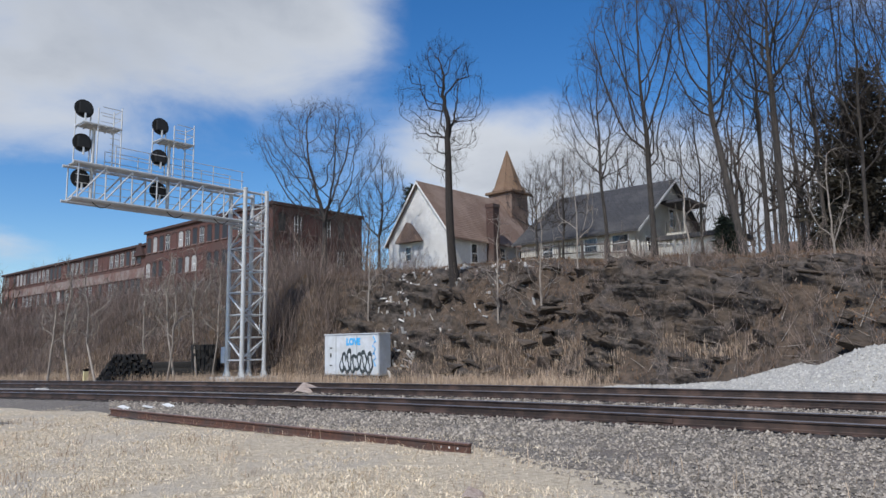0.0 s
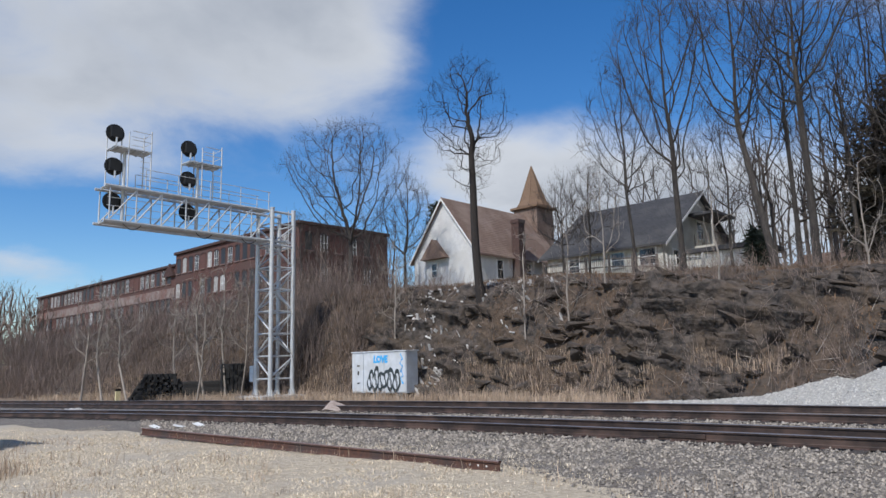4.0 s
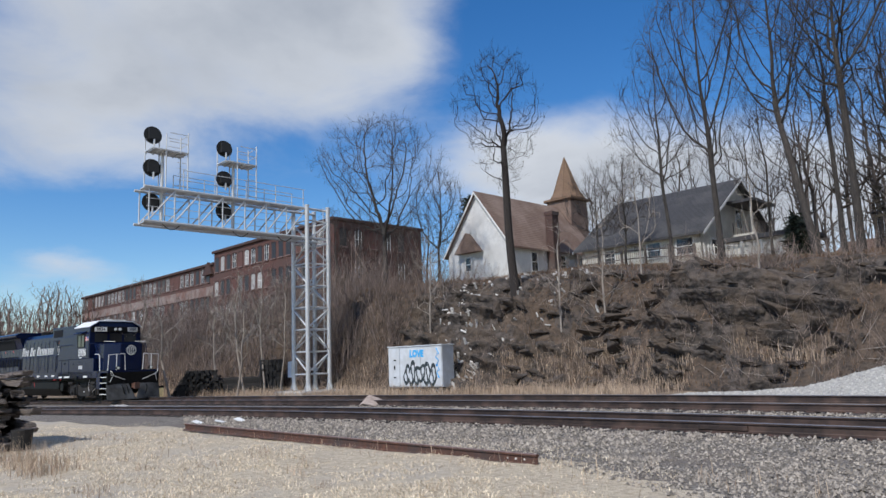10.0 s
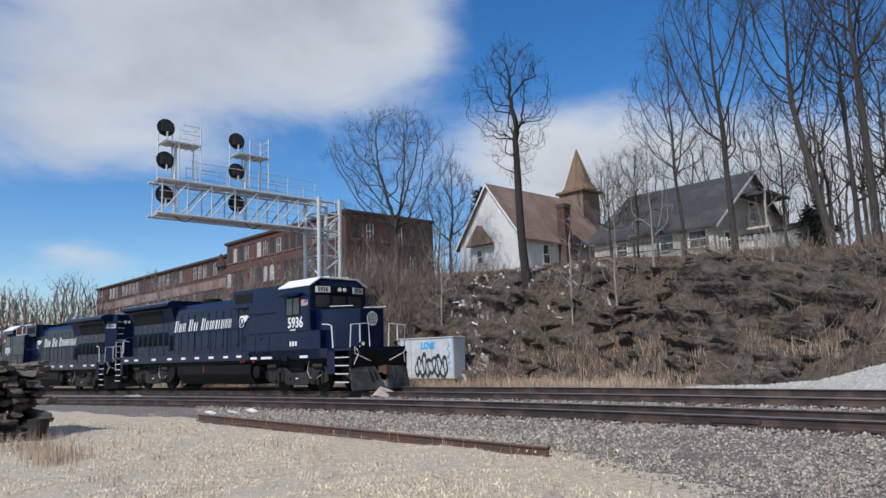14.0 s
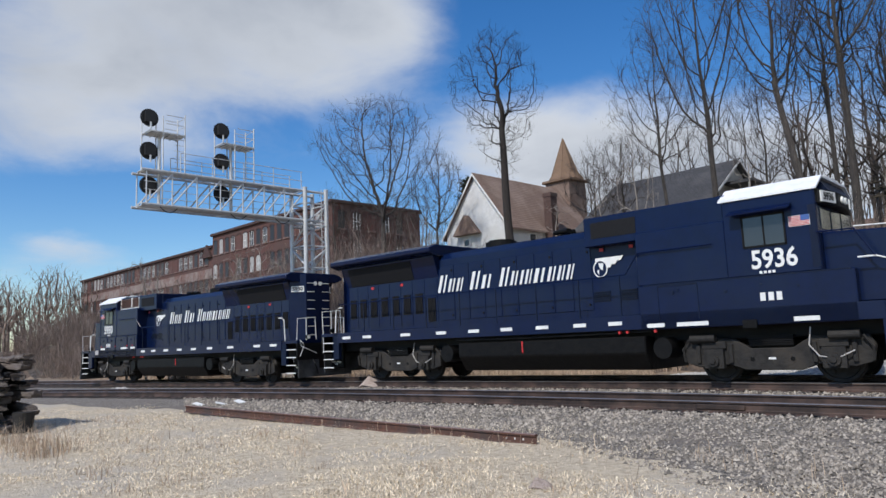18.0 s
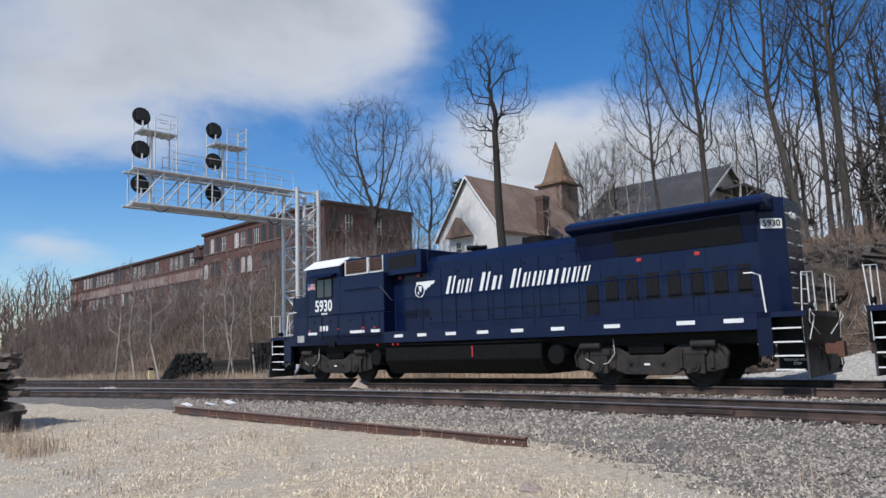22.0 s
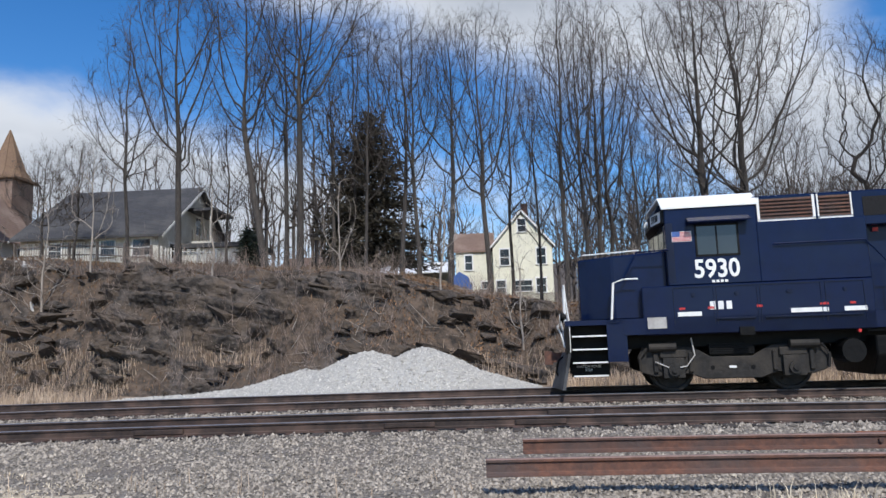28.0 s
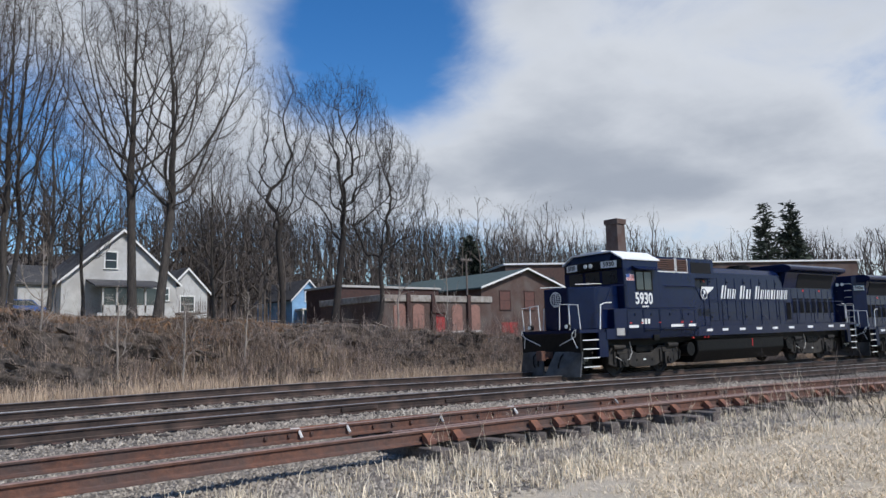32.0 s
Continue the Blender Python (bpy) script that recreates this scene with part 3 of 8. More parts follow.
# ---------------------------------------------------------------- the two engines
def plate_bar(bm, x, y, z, sx, sz, s):
    """A thin plate on the side s of the engine."""
    box(bm, x - sx / 2, x + sx / 2, min(y, y + s * 0.008), max(y, y + s * 0.008), z - sz / 2, z + sz / 2)


def rail_pipe(name, pts, parent, r=0.021, material="white", label=""):
    bm = bmesh.new()
    tube(bm, pts, r, 6)
    return part(name, bm, material, parent, label)


def slant_letters(parent, x0, z, s, total):
    """Sloping white strokes in the rhythm of three painted words, the first of each word taller."""
    rows = [(1.25, 1.0, 0.95), (1.3, 1.35), (1.2, 0.95, 0.55, 0.85, 1.35, 0.95, 0.85, 0.8)]
    gap = 0.62
    unit = total / (sum(sum(r) for r in rows) + 2 * gap)
    way, x, y, b = -s, x0, s * 0.978, z - 0.22
    for row in rows:
        bm = bmesh.new()
        for i, k in enumerate(row):
            w = unit * k
            hgt = 0.58 if i == 0 else 0.43
            for u, wd in ((0.08, 0.26), (0.58, 0.16)) if k > 0.7 else ((0.2, 0.42),):
                tilt = 0.30 * hgt
                p = [(x + way * u * w, b), (x + way * (u + wd) * w, b), (x + way * ((u + wd) * w + tilt), b + hgt), (x + way * (u * w + tilt), b + hgt)]
                prism(bm, p, y, y + s * 0.008, "y")
            x += way * w
        part("lettering", bm, "white", parent, "white sloping painted lettering")
        x += way * unit * gap


def wing_mark(parent, x, z, s):
    """White wing with stepped feathers over a ringed globe, drawn plainly."""
    y = s * 0.978
    bm = bmesh.new()
    way = s
    wing = [(0.30, 0.26), (-0.66, 0.26), (-0.56, 0.14), (-0.44, 0.14), (-0.38, 0.05), (-0.26, 0.05), (-0.20, -0.03), (-0.08, -0.03), (0.02, 0.10), (0.30, 0.12)]
    prism(bm, [(x + way * u, z + v) for u, v in wing], y, y + s * 0.008, "y")
    c = (x + way * 0.14, z - 0.04)
    for k in range(20):
        a, b = 2 * math.pi * k / 20, 2 * math.pi * (k + 1) / 20
        prism(bm, [(c[0] + r * math.cos(w), c[1] + r * math.sin(w)) for r, w in ((0.215, a), (0.25, a), (0.25, b), (0.215, b))], y, y + s * 0.0085, "y")
    part("wing_mark", bm, "white", parent, "white winged globe mark")
    bm = bmesh.new()
    prism(bm, [(c[0] + 0.215 * math.cos(2 * math.pi * k / 18), c[1] + 0.215 * math.sin(2 * math.pi * k / 18)) for k in range(18)], y, y + s * 0.010, "y")
    part("globe_field", bm, "blue", parent)
    bm = bmesh.new()
    prism(bm, [(c[0] - way * 0.12, c[1] + 0.14), (c[0] + way * 0.05, c[1] + 0.16), (c[0] + way * 0.02, c[1] + 0.02), (c[0] - way * 0.08, c[1] - 0.06)], y, y + s * 0.013, "y")
    prism(bm, [(c[0] + way * 0.04, c[1] - 0.02), (c[0] + way * 0.12, c[1] - 0.06), (c[0] + way * 0.05, c[1] - 0.17)], y, y + s * 0.013, "y")
    part("globe_land", bm, "white", parent)


def globe_mark(parent, x, z):
    bm = bmesh.new()
    r = 0.27
    for k in range(24):
        a, b = 2 * math.pi * k / 24, 2 * math.pi * (k + 1) / 24
        prism(bm, [(q * math.cos(w), z + q * math.sin(w)) for q, w in ((r - 0.02, a), (r + 0.012, a), (r + 0.012, b), (r - 0.02, b))], x, x + 0.008, "x")
    for i in range(-3, 4):
        zz = z + i * 0.072
        hw = math.sqrt(max(0, r * r - (zz - z) ** 2))
        box(bm, x, x + 0.008, -hw, hw, zz - 0.010, zz + 0.010)
    for i in (-0.45, 0, 0.45):
        pts = [(x + 0.004, i * r * math.cos(a), z + r * math.sin(a)) for a in [math.pi * (j / 8 - 0.5) for j in range(9)]]
        tube(bm, pts, 0.009, 4)
    part("globe_mark", bm, "white", parent, "white round globe mark")


def wheel_mesh():
    bm = bmesh.new()
    prof = [(0.10, -0.09), (0.16, -0.10), (0.20, -0.02), (0.42, -0.03), (0.44, -0.065), (0.508, -0.065), (0.515, 0.05), (0.54, 0.06), (0.53, 0.075), (0.45, 0.07), (0.43, 0.0), (0.20, 0.03), (0.10, 0.06)]
    n = 24
    rings = [[bm.verts.new((r * math.cos(2 * math.pi * k / n), y, r * math.sin(2 * math.pi * k / n))) for k in range(n)] for r, y in prof]
    for a, b in zip(rings, rings[1:]):
        for k in range(n):
            bm.faces.new((a[k], a[(k + 1) % n], b[(k + 1) % n], b[k]))
    bm.faces.new(rings[0])
    bm.faces.new(rings[-1][::-1])
    for k in range(4):
        a = math.pi / 2 * k
        cyl(bm, (0.3 * math.cos(a), -0.04, 0.3 * math.sin(a)), 0.045, 0.05, "y", 8)
    bmesh.ops.recalc_face_normals(bm, faces=bm.faces[:])
    return mesh_of(bm, "truckgrey", False, "wheel")


WHEEL = wheel_mesh()


def truck(parent, cx):
    t = part("truck", boxm(cx - 0.5, cx + 0.5, -1.0, 1.0, 0.45, 1.0, 0.05), "black", parent)
    sets = []
    for ax in (-1.33, 1.33):
        bm = bmesh.new()
        cyl(bm, (0, 0, 0), 0.09, 1.5, "y", 12)
        w = part("wheelset", bm, "truckgrey", t)
        w.matrix_basis = pose(cx + ax, 0, 0.508)
        for s in (1, -1):
            shared("wheel", WHEEL, w, pose(0, s * 0.76, 0, 0, 0, 0 if s < 0 else 180))
        sets.append((w, cx + ax))
    for s in (1, -1):
        y0 = s * 1.02
        bm = bmesh.new()
        top = [(cx - 2.14, 0.82), (cx - 2.02, 1.05), (cx - 0.88, 1.05), (cx - 0.46, 0.80), (cx + 0.46, 0.80), (cx + 0.88, 1.05), (cx + 2.02, 1.05), (cx + 2.14, 0.82)]
        bot = [(cx + 2.06, 0.46), (cx + 1.72, 0.36), (cx + 0.98, 0.42), (cx + 0.62, 0.29), (cx - 0.62, 0.29), (cx - 0.98, 0.42), (cx - 1.72, 0.36), (cx - 2.06, 0.46)]
        prism(bm, top + bot, y0, y0 + s * 0.13, "y")
        bmesh.ops.bevel(bm, geom=bm.edges[:], offset=0.02, segments=1, affect='EDGES')
        part("side_frame", bm, "truckgrey", t)
        for ax in (-1.33, 1.33):
            bm = bmesh.new()
            box(bm, cx + ax - 0.24, cx + ax + 0.24, min(y0 + s * 0.10, y0 + s * 0.25), max(y0 + s * 0.10, y0 + s * 0.25), 0.34, 0.80)
            cyl(bm, (cx + ax, y0 + s * 0.27, 0.52), 0.14, 0.10, "y", 14)
            cyl(bm, (cx + ax, y0 + s * 0.33, 0.52), 0.07, 0.06, "y", 8)
            part("axle_box", bm, "truckgrey", t)
            bm = bmesh.new()
            box(bm, cx + ax - 0.30, cx + ax + 0.30, min(y0 + s * 0.12, y0 + s * 0.20), max(y0 + s * 0.12, y0 + s * 0.20), 0.80, 0.98)
            for dx in (-0.40, 0.40):
                box(bm, cx + ax + dx - 0.05, cx + ax + dx + 0.05, min(y0 + s * 0.12, y0 + s * 0.19), max(y0 + s * 0.12, y0 + s * 0.19), 0.46, 0.92)
            bmesh.ops.bevel(bm, geom=bm.edges[:], offset=0.015, segments=1, affect='EDGES')
            part("pedestal", bm, "truckgrey", t)
            bm = bmesh.new()
            cyl(bm, (cx + ax * 1.18, y0 + s * 0.22, 1.06), 0.10, 0.62, "x", 12)
            tube(bm, [(cx + ax * 1.45, y0 + s * 0.22, 1.04), (cx + ax * 1.58, y0 + s * 0.2, 0.8), (cx + ax * 1.56, y0 + s * 0.16, 0.5)], 0.035, 6)
            part("brake_cylinder", bm, "truckgrey", t)
        bm = bmesh.new()
        for k in range(5):
            box(bm, cx - 0.5, cx + 0.5, min(y0, y0 + s * 0.16), max(y0, y0 + s * 0.16), 0.86 + k * 0.05, 0.895 + k * 0.05)
        part("bolster_spring", bm, "black", t)
        bm = bmesh.new()
        for dx in (-0.45, 0.45):
            cyl(bm, (cx + dx, y0 + s * 0.13, 0.55), 0.05, 0.03, "y", 8)
        part("frame_hole", bm, "black", t)
        bm = bmesh.new()
        plate_bar(bm, cx, y0 + s * 0.13, 0.56, 0.16, 0.05, s)
        part("stencil", bm, "white", t, "small white stencilled mark")
        rail_pipe("air_hose", [(cx + 0.9, y0 + s * 0.2, 1.25), (cx + 0.85, y0 + s * 0.25, 0.85), (cx + 1.05, y0 + s * 0.27, 0.6), (cx + 1.4, y0 + s * 0.27, 0.55), (cx + 1.75, y0 + s * 0.24, 0.72)], t, 0.016, "concrete")
    return sets


def engine(number, label):
    e = thing("locomotive", Matrix(), label, "locomotive", "coupled blue locomotives")
    wheels = []
    # frame and deck
    bm = bmesh.new()
    box(bm, -9.85, 9.85, -1.48, 1.48, 1.62, 1.74)
    for s in (1, -1):
        box(bm, -8.6, 8.6, min(s * 1.40, s * 1.50), max(s * 1.40, s * 1.50), 1.36, 1.735)
    part("deck_frame", bm, "blue", e)
    part("underframe", boxm(-9.3, 9.3, -0.9, 0.9, 1.02, 1.6, 0.03), "black", e)
    # fuel tank
    bm = bmesh.new()
    prism(bm, [(-1.42, 1.18), (-1.42, 0.74), (-1.1, 0.30), (1.1, 0.30), (1.42, 0.74), (1.42, 1.18)], -2.75, 3.95, "x")
    bmesh.ops.bevel(bm, geom=bm.edges[:], offset=0.03, segments=1, affect='EDGES')
    tank = part("fuel_tank", bm, "black", e, "black fuel tank with a sloping lower side")
    for s in (1, -1):
        bm = bmesh.new()
        plate_bar(bm, -0.2, s * 1.423, 1.0, 0.05, 0.34, s)
        part("level_gauge", bm, "red", tank)
        for x in (4.45, -3.25):
            bm = bmesh.new()
            cyl(bm, (x, s * 1.05, 0.86), 0.27, 0.75, "y", 16)
            part("air_reservoir", bm, "black", e)
        for x in (3.2, 3.45, 4.3):
            bm = bmesh.new()
            cyl(bm, (x, s * 1.44, 1.30), 0.04, 0.08, "y", 8)
            part("fuel_cap", bm, "red", e)
        rail_pipe("brake_pipe", [(-2.9, s * 1.35, 1.28), (0, s * 1.38, 1.26), (4.1, s * 1.36, 1.30)], e, 0.025, "truckgrey")
    # cab base, cab
    bm = bmesh.new()
    box(bm, 3.9, 8.25, -1.5, 1.5, 1.34, 2.47)
    bmesh.ops.bevel(bm, geom=bm.edges[:], offset=0.02, segments=1, affect='EDGES')
    part("cab_base", bm, "blue", e)
    bm = bmesh.new()
    prism(bm, [(-1.5, 2.47), (1.5, 2.47), (1.5, 4.30), (0.98, 4.60), (-0.98, 4.60), (-1.5, 4.30)], 5.80, 7.74, "x")
    bmesh.ops.bevel(bm, geom=bm.edges[:], offset=0.025, segments=1, affect='EDGES')
    cab = part("cab", bm, "blue", e)
    bm = bmesh.new()
    prism(bm, [(-1.54, 4.29), (-0.99, 4.615), (0.99, 4.615), (1.54, 4.29), (1.54, 4.335), (0.99, 4.665), (-0.99, 4.665), (-1.54, 4.335)], 5.76, 7.80, "x")
    part("cab_roof", bm, "whiteroof", e, "white painted cab roof")
    bm = bmesh.new()
    for y in (-0.5, 0.5):
        tube(bm, [(6.0, y, 4.72), (7.75, y, 4.72)], 0.02, 5)
    for x in (6.0, 6.6, 7.2, 7.75):
        box(bm, x - 0.02, x + 0.02, -0.55, 0.55, 4.66, 4.72)
    cyl(bm, (6.9, 0.0, 4.74), 0.16, 0.12, "z", 12)
    part("roof_rack", bm, "white", cab)
    # visor front with angled number boards, recessed windows below
    bm = bmesh.new()
    prism(bm, [(7.60, -1.44), (7.76, -1.44), (7.94, -0.42), (7.94, 0.42), (7.76, 1.44), (7.60, 1.44)], 3.97, 4.31, "z")
    bmesh.ops.bevel(bm, geom=bm.edges[:], offset=0.02, segments=1, affect='EDGES')
    part("headlight_housing", bm, "black", cab)
    bm = bmesh.new()
    prism(bm, [(7.72, 4.30), (7.89, 4.30), (7.72, 4.60)], -1.0, 1.0, "y")
    part("visor_top", bm, "bluedark", cab)
    for y in (-0.86, 0.0, 0.86):
        part("windshield", boxm(7.735, 7.755, y - 0.36, y + 0.36, 3.42, 3.92), "glassdark", cab)
    for y in (-0.13, 0.13):
        bm = bmesh.new()
        cyl(bm, (7.95, y, 4.15), 0.085, 0.05, "x", 14)
        part("headlight", bm, "lamp", cab)
    for s in (1, -1):
        m = Matrix.Translation((7.865, s * 0.94, 4.145)) @ pose(0, 0, 0, 0, 0, s * 10.0)
        bm = bmesh.new()
        obox(bm, m, 0.03, 0.66, 0.25)
        b = part("number_board", bm, "white", cab)
        words("board_number", number, 0.24, "signalblack", b, m @ pose(0.018, 0, 0, 90, 0, 90), bold=0.006)
    for s in (1, -1):
        # side window, awning
        w = part("cab_window", boxm(6.24, 7.08, min(s * 1.49, s * 1.508), max(s * 1.49, s * 1.508), 3.17, 3.84), "glassdark", cab)
        bm = bmesh.new()
        for a in ((6.20, 6.24, 3.14, 3.87), (7.08, 7.12, 3.14, 3.87), (6.65, 6.68, 3.17, 3.84), (6.20, 7.12, 3.13, 3.17), (6.20, 7.12, 3.84, 3.88)):
            box(bm, a[0], a[1], min(s * 1.49, s * 1.525), max(s * 1.49, s * 1.525), a[2], a[3])
        part("window_frame", bm, "black", w)
        bm = bmesh.new()
        prism(bm, [(s * 1.50, 4.06), (s * 1.50, 4.02), (s * 1.78, 3.90), (s * 1.79, 3.93)], 5.98, 7.28, "x")
        part("awning", bm, "blue", cab)
        bm = bmesh.new()
        box(bm, 7.58, 7.73, min(s * 1.48, s * 1.507), max(s * 1.48, s * 1.507), 2.55, 3.95)
        part("cab_door_shade", bm, "bluedark", cab)
        # flag of plain bars
        fx = 7.40
        bm = bmesh.new()
        for k in range(7):
            plate_bar(bm, fx, s * 1.508, 3.52 + k * 0.033, 0.40, 0.016, s)
        part("flag_stripe", bm, "red", cab)
        bm = bmesh.new()
        plate_bar(bm, fx, s * 1.502, 3.62, 0.42, 0.24, s)
        part("flag_field", bm, "white", cab)
        bm = bmesh.new()
        plate_bar(bm, fx + 0.12, s * 1.512, 3.68, 0.17, 0.12, s)
        part("flag_corner", bm, "tarp", cab)
        words("road_number", number, 0.60, "white", cab, pose(6.71 if s > 0 else 6.82, s * 1.503, 2.82, 90, 0, 180 if s > 0 else 0), "white painted road number", bold=0.012, squeeze=0.86)
        bm = bmesh.new()
        for k in range(3):
            plate_bar(bm, 6.52 + k * 0.17, s * 1.503, 1.98, 0.11, 0.19, s)
        part("initials", bm, "white", cab, "short white painted mark")
        bm = bmesh.new()
        for k in range(4):
            plate_bar(bm, 6.8 - k * 0.09, s * 1.503, 2.54, 0.06, 0.06, s)
        part("model_mark", bm, "white", cab)
        # doors on the cab base
        bm = bmesh.new()
        for x in (4.55, 5.45, 6.35, 7.25) if s > 0 else (4.9,):
            for d in (-0.42, 0.42):
                box(bm, x + d - 0.006, x + d + 0.006, min(s * 1.5, s * 1.512), max(s * 1.5, s * 1.512), 1.55, 2.42)
            box(bm, x - 0.42, x + 0.42, min(s * 1.5, s * 1.514), max(s * 1.5, s * 1.514), 2.41, 2.43)
            cyl(bm, (x, s * 1.51, 2.24), 0.045, 0.03, "y", 8)
        for x in (4.6, 5.4, 6.4) if s > 0 else ():
            tube(bm, [(x - 0.4, s * 1.53, 1.67), (x + 0.4, s * 1.53, 1.67)], 0.022, 5)
        part("base_door_frame", bm, "bluedark", e)
        bm = bmesh.new()
        box(bm, 6.05, 6.35, min(s * 1.45, s * 1.56), max(s * 1.45, s * 1.56), 1.28, 1.47)
        part("jack_pad", bm, "black", e)
        for x in (4.4, 5.0, 5.9, 6.9, 7.5) if s > 0 else ():
            bm = bmesh.new()
            plate_bar(bm, x, s * 1.503, 1.93, 0.12, 0.05, s)
            part("warning_mark", bm, "red", e)
        # reflective bars along the sill
        for x, z in ((7.35, 1.80), (5.2, 1.80), (4.35, 1.80), (3.1, 1.58), (1.9, 1.58), (0.6, 1.58), (-0.7, 1.58), (-2.0, 1.58), (-3.4, 1.58), (-5.0, 1.58), (-6.9, 1.58), (-8.0, 1.58)):
            bm = bmesh.new()
            plate_bar(bm, x, s * 1.502, z if s > 0 else (1.44 if z > 1.7 else 1.54), 0.5 if z > 1.7 else 0.44, 0.10, s)
            part("reflector", bm, "white", e)
        bm = bmesh.new()
        if s > 0:
            plate_bar(bm, 8.02, s * 1.502, 1.62, 0.34, 0.26, s)
        else:
            for k in range(4):
                cyl(bm, (5.0 + k * 0.75, s * 1.505, 2.28 - 0.1 * (k % 2)), 0.03, 0.02, "y", 8)
            box(bm, 4.05, 8.2, s * 1.508, s * 1.50, 2.45, 2.48)
        part("builder_plate" if s > 0 else "lifting_lug", bm, "debris" if s > 0 else "bluedark", e)
    # cabinet behind the cab, with louvres
    bm = bmesh.new()
    box(bm, 3.9, 5.82, -1.48, 1.48, 2.47, 3.88)
    box(bm, 2.1, 5.82, -1.28, 1.28, 3.7, 4.52)
    bmesh.ops.bevel(bm, geom=bm.edges[:], offset=0.025, segments=1, affect='EDGES')
    part("equipment_cabinet", bm, "blue", e)
    part("blower_hood", boxm(2.08, 3.92, -0.945, 0.945, 1.74, 4.5, 0.02), "blue", e)
    for s in (1, -1):
        for x in (5.35, 4.50):
            if s < 0:
                continue
            g = part("louvre", boxm(x - 0.38, x + 0.38, min(s * 1.2, s * 1.29), max(s * 1.2, s * 1.29), 3.92, 4.44), "rail", e)
            bm = bmesh.new()
            for a in ((-0.40, -0.365, 3.88, 4.48), (0.365, 0.40, 3.88, 4.48), (-0.40, 0.40, 3.88, 3.96)):
                box(bm, x + a[0], x + a[1], min(s * 1.28, s * 1.31), max(s * 1.28, s * 1.31), a[2], a[3])
            part("louvre_frame", bm, "white", g)
            for k in range(6):
                bm = bmesh.new()
                prism(bm, [(s * 1.29, 3.97 + k * 0.085), (s * 1.33, 3.955 + k * 0.085), (s * 1.33, 3.985 + k * 0.085), (s * 1.29, 4.0 + k * 0.085)], x - 0.36, x + 0.36, "x")
                part("louvre_slat", bm, "rust", g)
        part("intake_screen", boxm(2.35, 3.85, min(s * 1.27, s * 1.292), max(s * 1.27, s * 1.292), 3.92, 4.36), "grille", e)
        for x in (3.0, 2.3) if s > 0 else (3.3, 2.4):
            for k in range(5):
                part("vent_slat", boxm(x - 0.28, x + 0.28, min(s * 0.95, s * 0.98), max(s * 0.95, s * 0.98), 2.2 + k * 0.06, 2.225 + k * 0.06), "bluedark", e)
    # engine hood
    bm = bmesh.new()
    prism(bm, [(-0.95, 1.74), (0.95, 1.74), (0.95, 4.02), (0.72, 4.24), (-0.72, 4.24), (-0.95, 4.02)], -3.95, 2.1, "x")
    part("engine_hood", bm, "blue", e)
    bm = bmesh.new()
    box(bm, -3.9, 2.05, -0.45, 0.45, 4.24, 4.30)
    part("roof_hatch", bm, "bluedark", e)
    bm = bmesh.new()
    cyl(bm, (-1.9, 0, 4.36), 0.52, 0.20, "z", 20)
    cyl(bm, (-1.9, 0, 4.48), 0.42, 0.06, "z", 20)
    part("exhaust", bm, "black", e)
    bm = bmesh.new()
    for y, x, ln in ((-0.2, 0.6, 0.5), (0.0, 0.5, 0.62), (0.2, 0.6, 0.45)):
        cyl(bm, (x, y, 4.46), 0.05, ln, "x", 10, 0.09)
    cyl(bm, (0.5, 0, 4.36), 0.05, 0.16, "z", 8)
    part("air_horn", bm, "black", e)
    door = mesh_of(boxm(-0.30, 0.30, -0.014, 0.014, -0.92, 0.92, 0.008), "blue", name="hood_door")
    for s in (1, -1):
        for k in range(9):
            x = 1.75 - k * 0.66
            d = shared("hood_door", door, e, pose(x, s * 0.958, 2.88))
            if k % 2 == 0:
                for zz in (3.62, 2.12):
                    bm = bmesh.new()
                    cyl(bm, (x + 0.22, s * 0.985, zz), 0.035, 0.03, "y", 6)
                    part("door_latch", bm, "black", e)
        for k in range(8):
            x = -4.25 - k * 0.56
            bm = bmesh.new()
            box(bm, x - 0.25, x + 0.25, min(s * 0.95, s * 0.972), max(s * 0.95, s * 0.972), 1.9, 3.42)
            hd = part("hood_door", bm, "blue", e)
            bm = bmesh.new()
            box(bm, x - 0.16, x + 0.16, min(s * 0.97, s * 0.985), max(s * 0.97, s * 0.985), 2.25 if k else 1.95, 2.95 if k else 2.75)
            part("door_screen", bm, "grille", hd)
            for j in range(6):
                xx = x - 0.15 + j * 0.06
                part("screen_bar", boxm(xx, xx + 0.02, min(s * 0.98, s * 0.997), max(s * 0.98, s * 0.997), 2.25 if k else 1.95, 2.95 if k else 2.75), "grille", hd)
        for x, z in ((-5.6, 3.33), (-7.1, 3.33), (2.5, 3.62), (3.5, 3.62)):
            bm = bmesh.new()
            plate_bar(bm, x, s * (0.975 if x < 0 else 1.004), z, 0.13, 0.09, s)
            part("warning_mark", bm, "red", e)
        slant_letters(e, 1.25 if s > 0 else -4.0, 3.12, s, 5.45)
        wing_mark(e, 2.35 if s > 0 else 1.95, 3.14, s) if s > 0 else wing_mark(e, 2.55, 3.14, s)
    # radiator section
    part("radiator_hood", boxm(-8.68, -3.94, -0.96, 0.96, 1.74, 3.6, 0.02), "blue", e)
    bm = bmesh.new()
    prism(bm, [(-8.66, -1.1), (-8.66, 1.1), (-9.15, 0.62), (-9.15, -0.62)], 1.74, 4.5, "z")
    part("rear_end", bm, "blue", e)
    bm = bmesh.new()
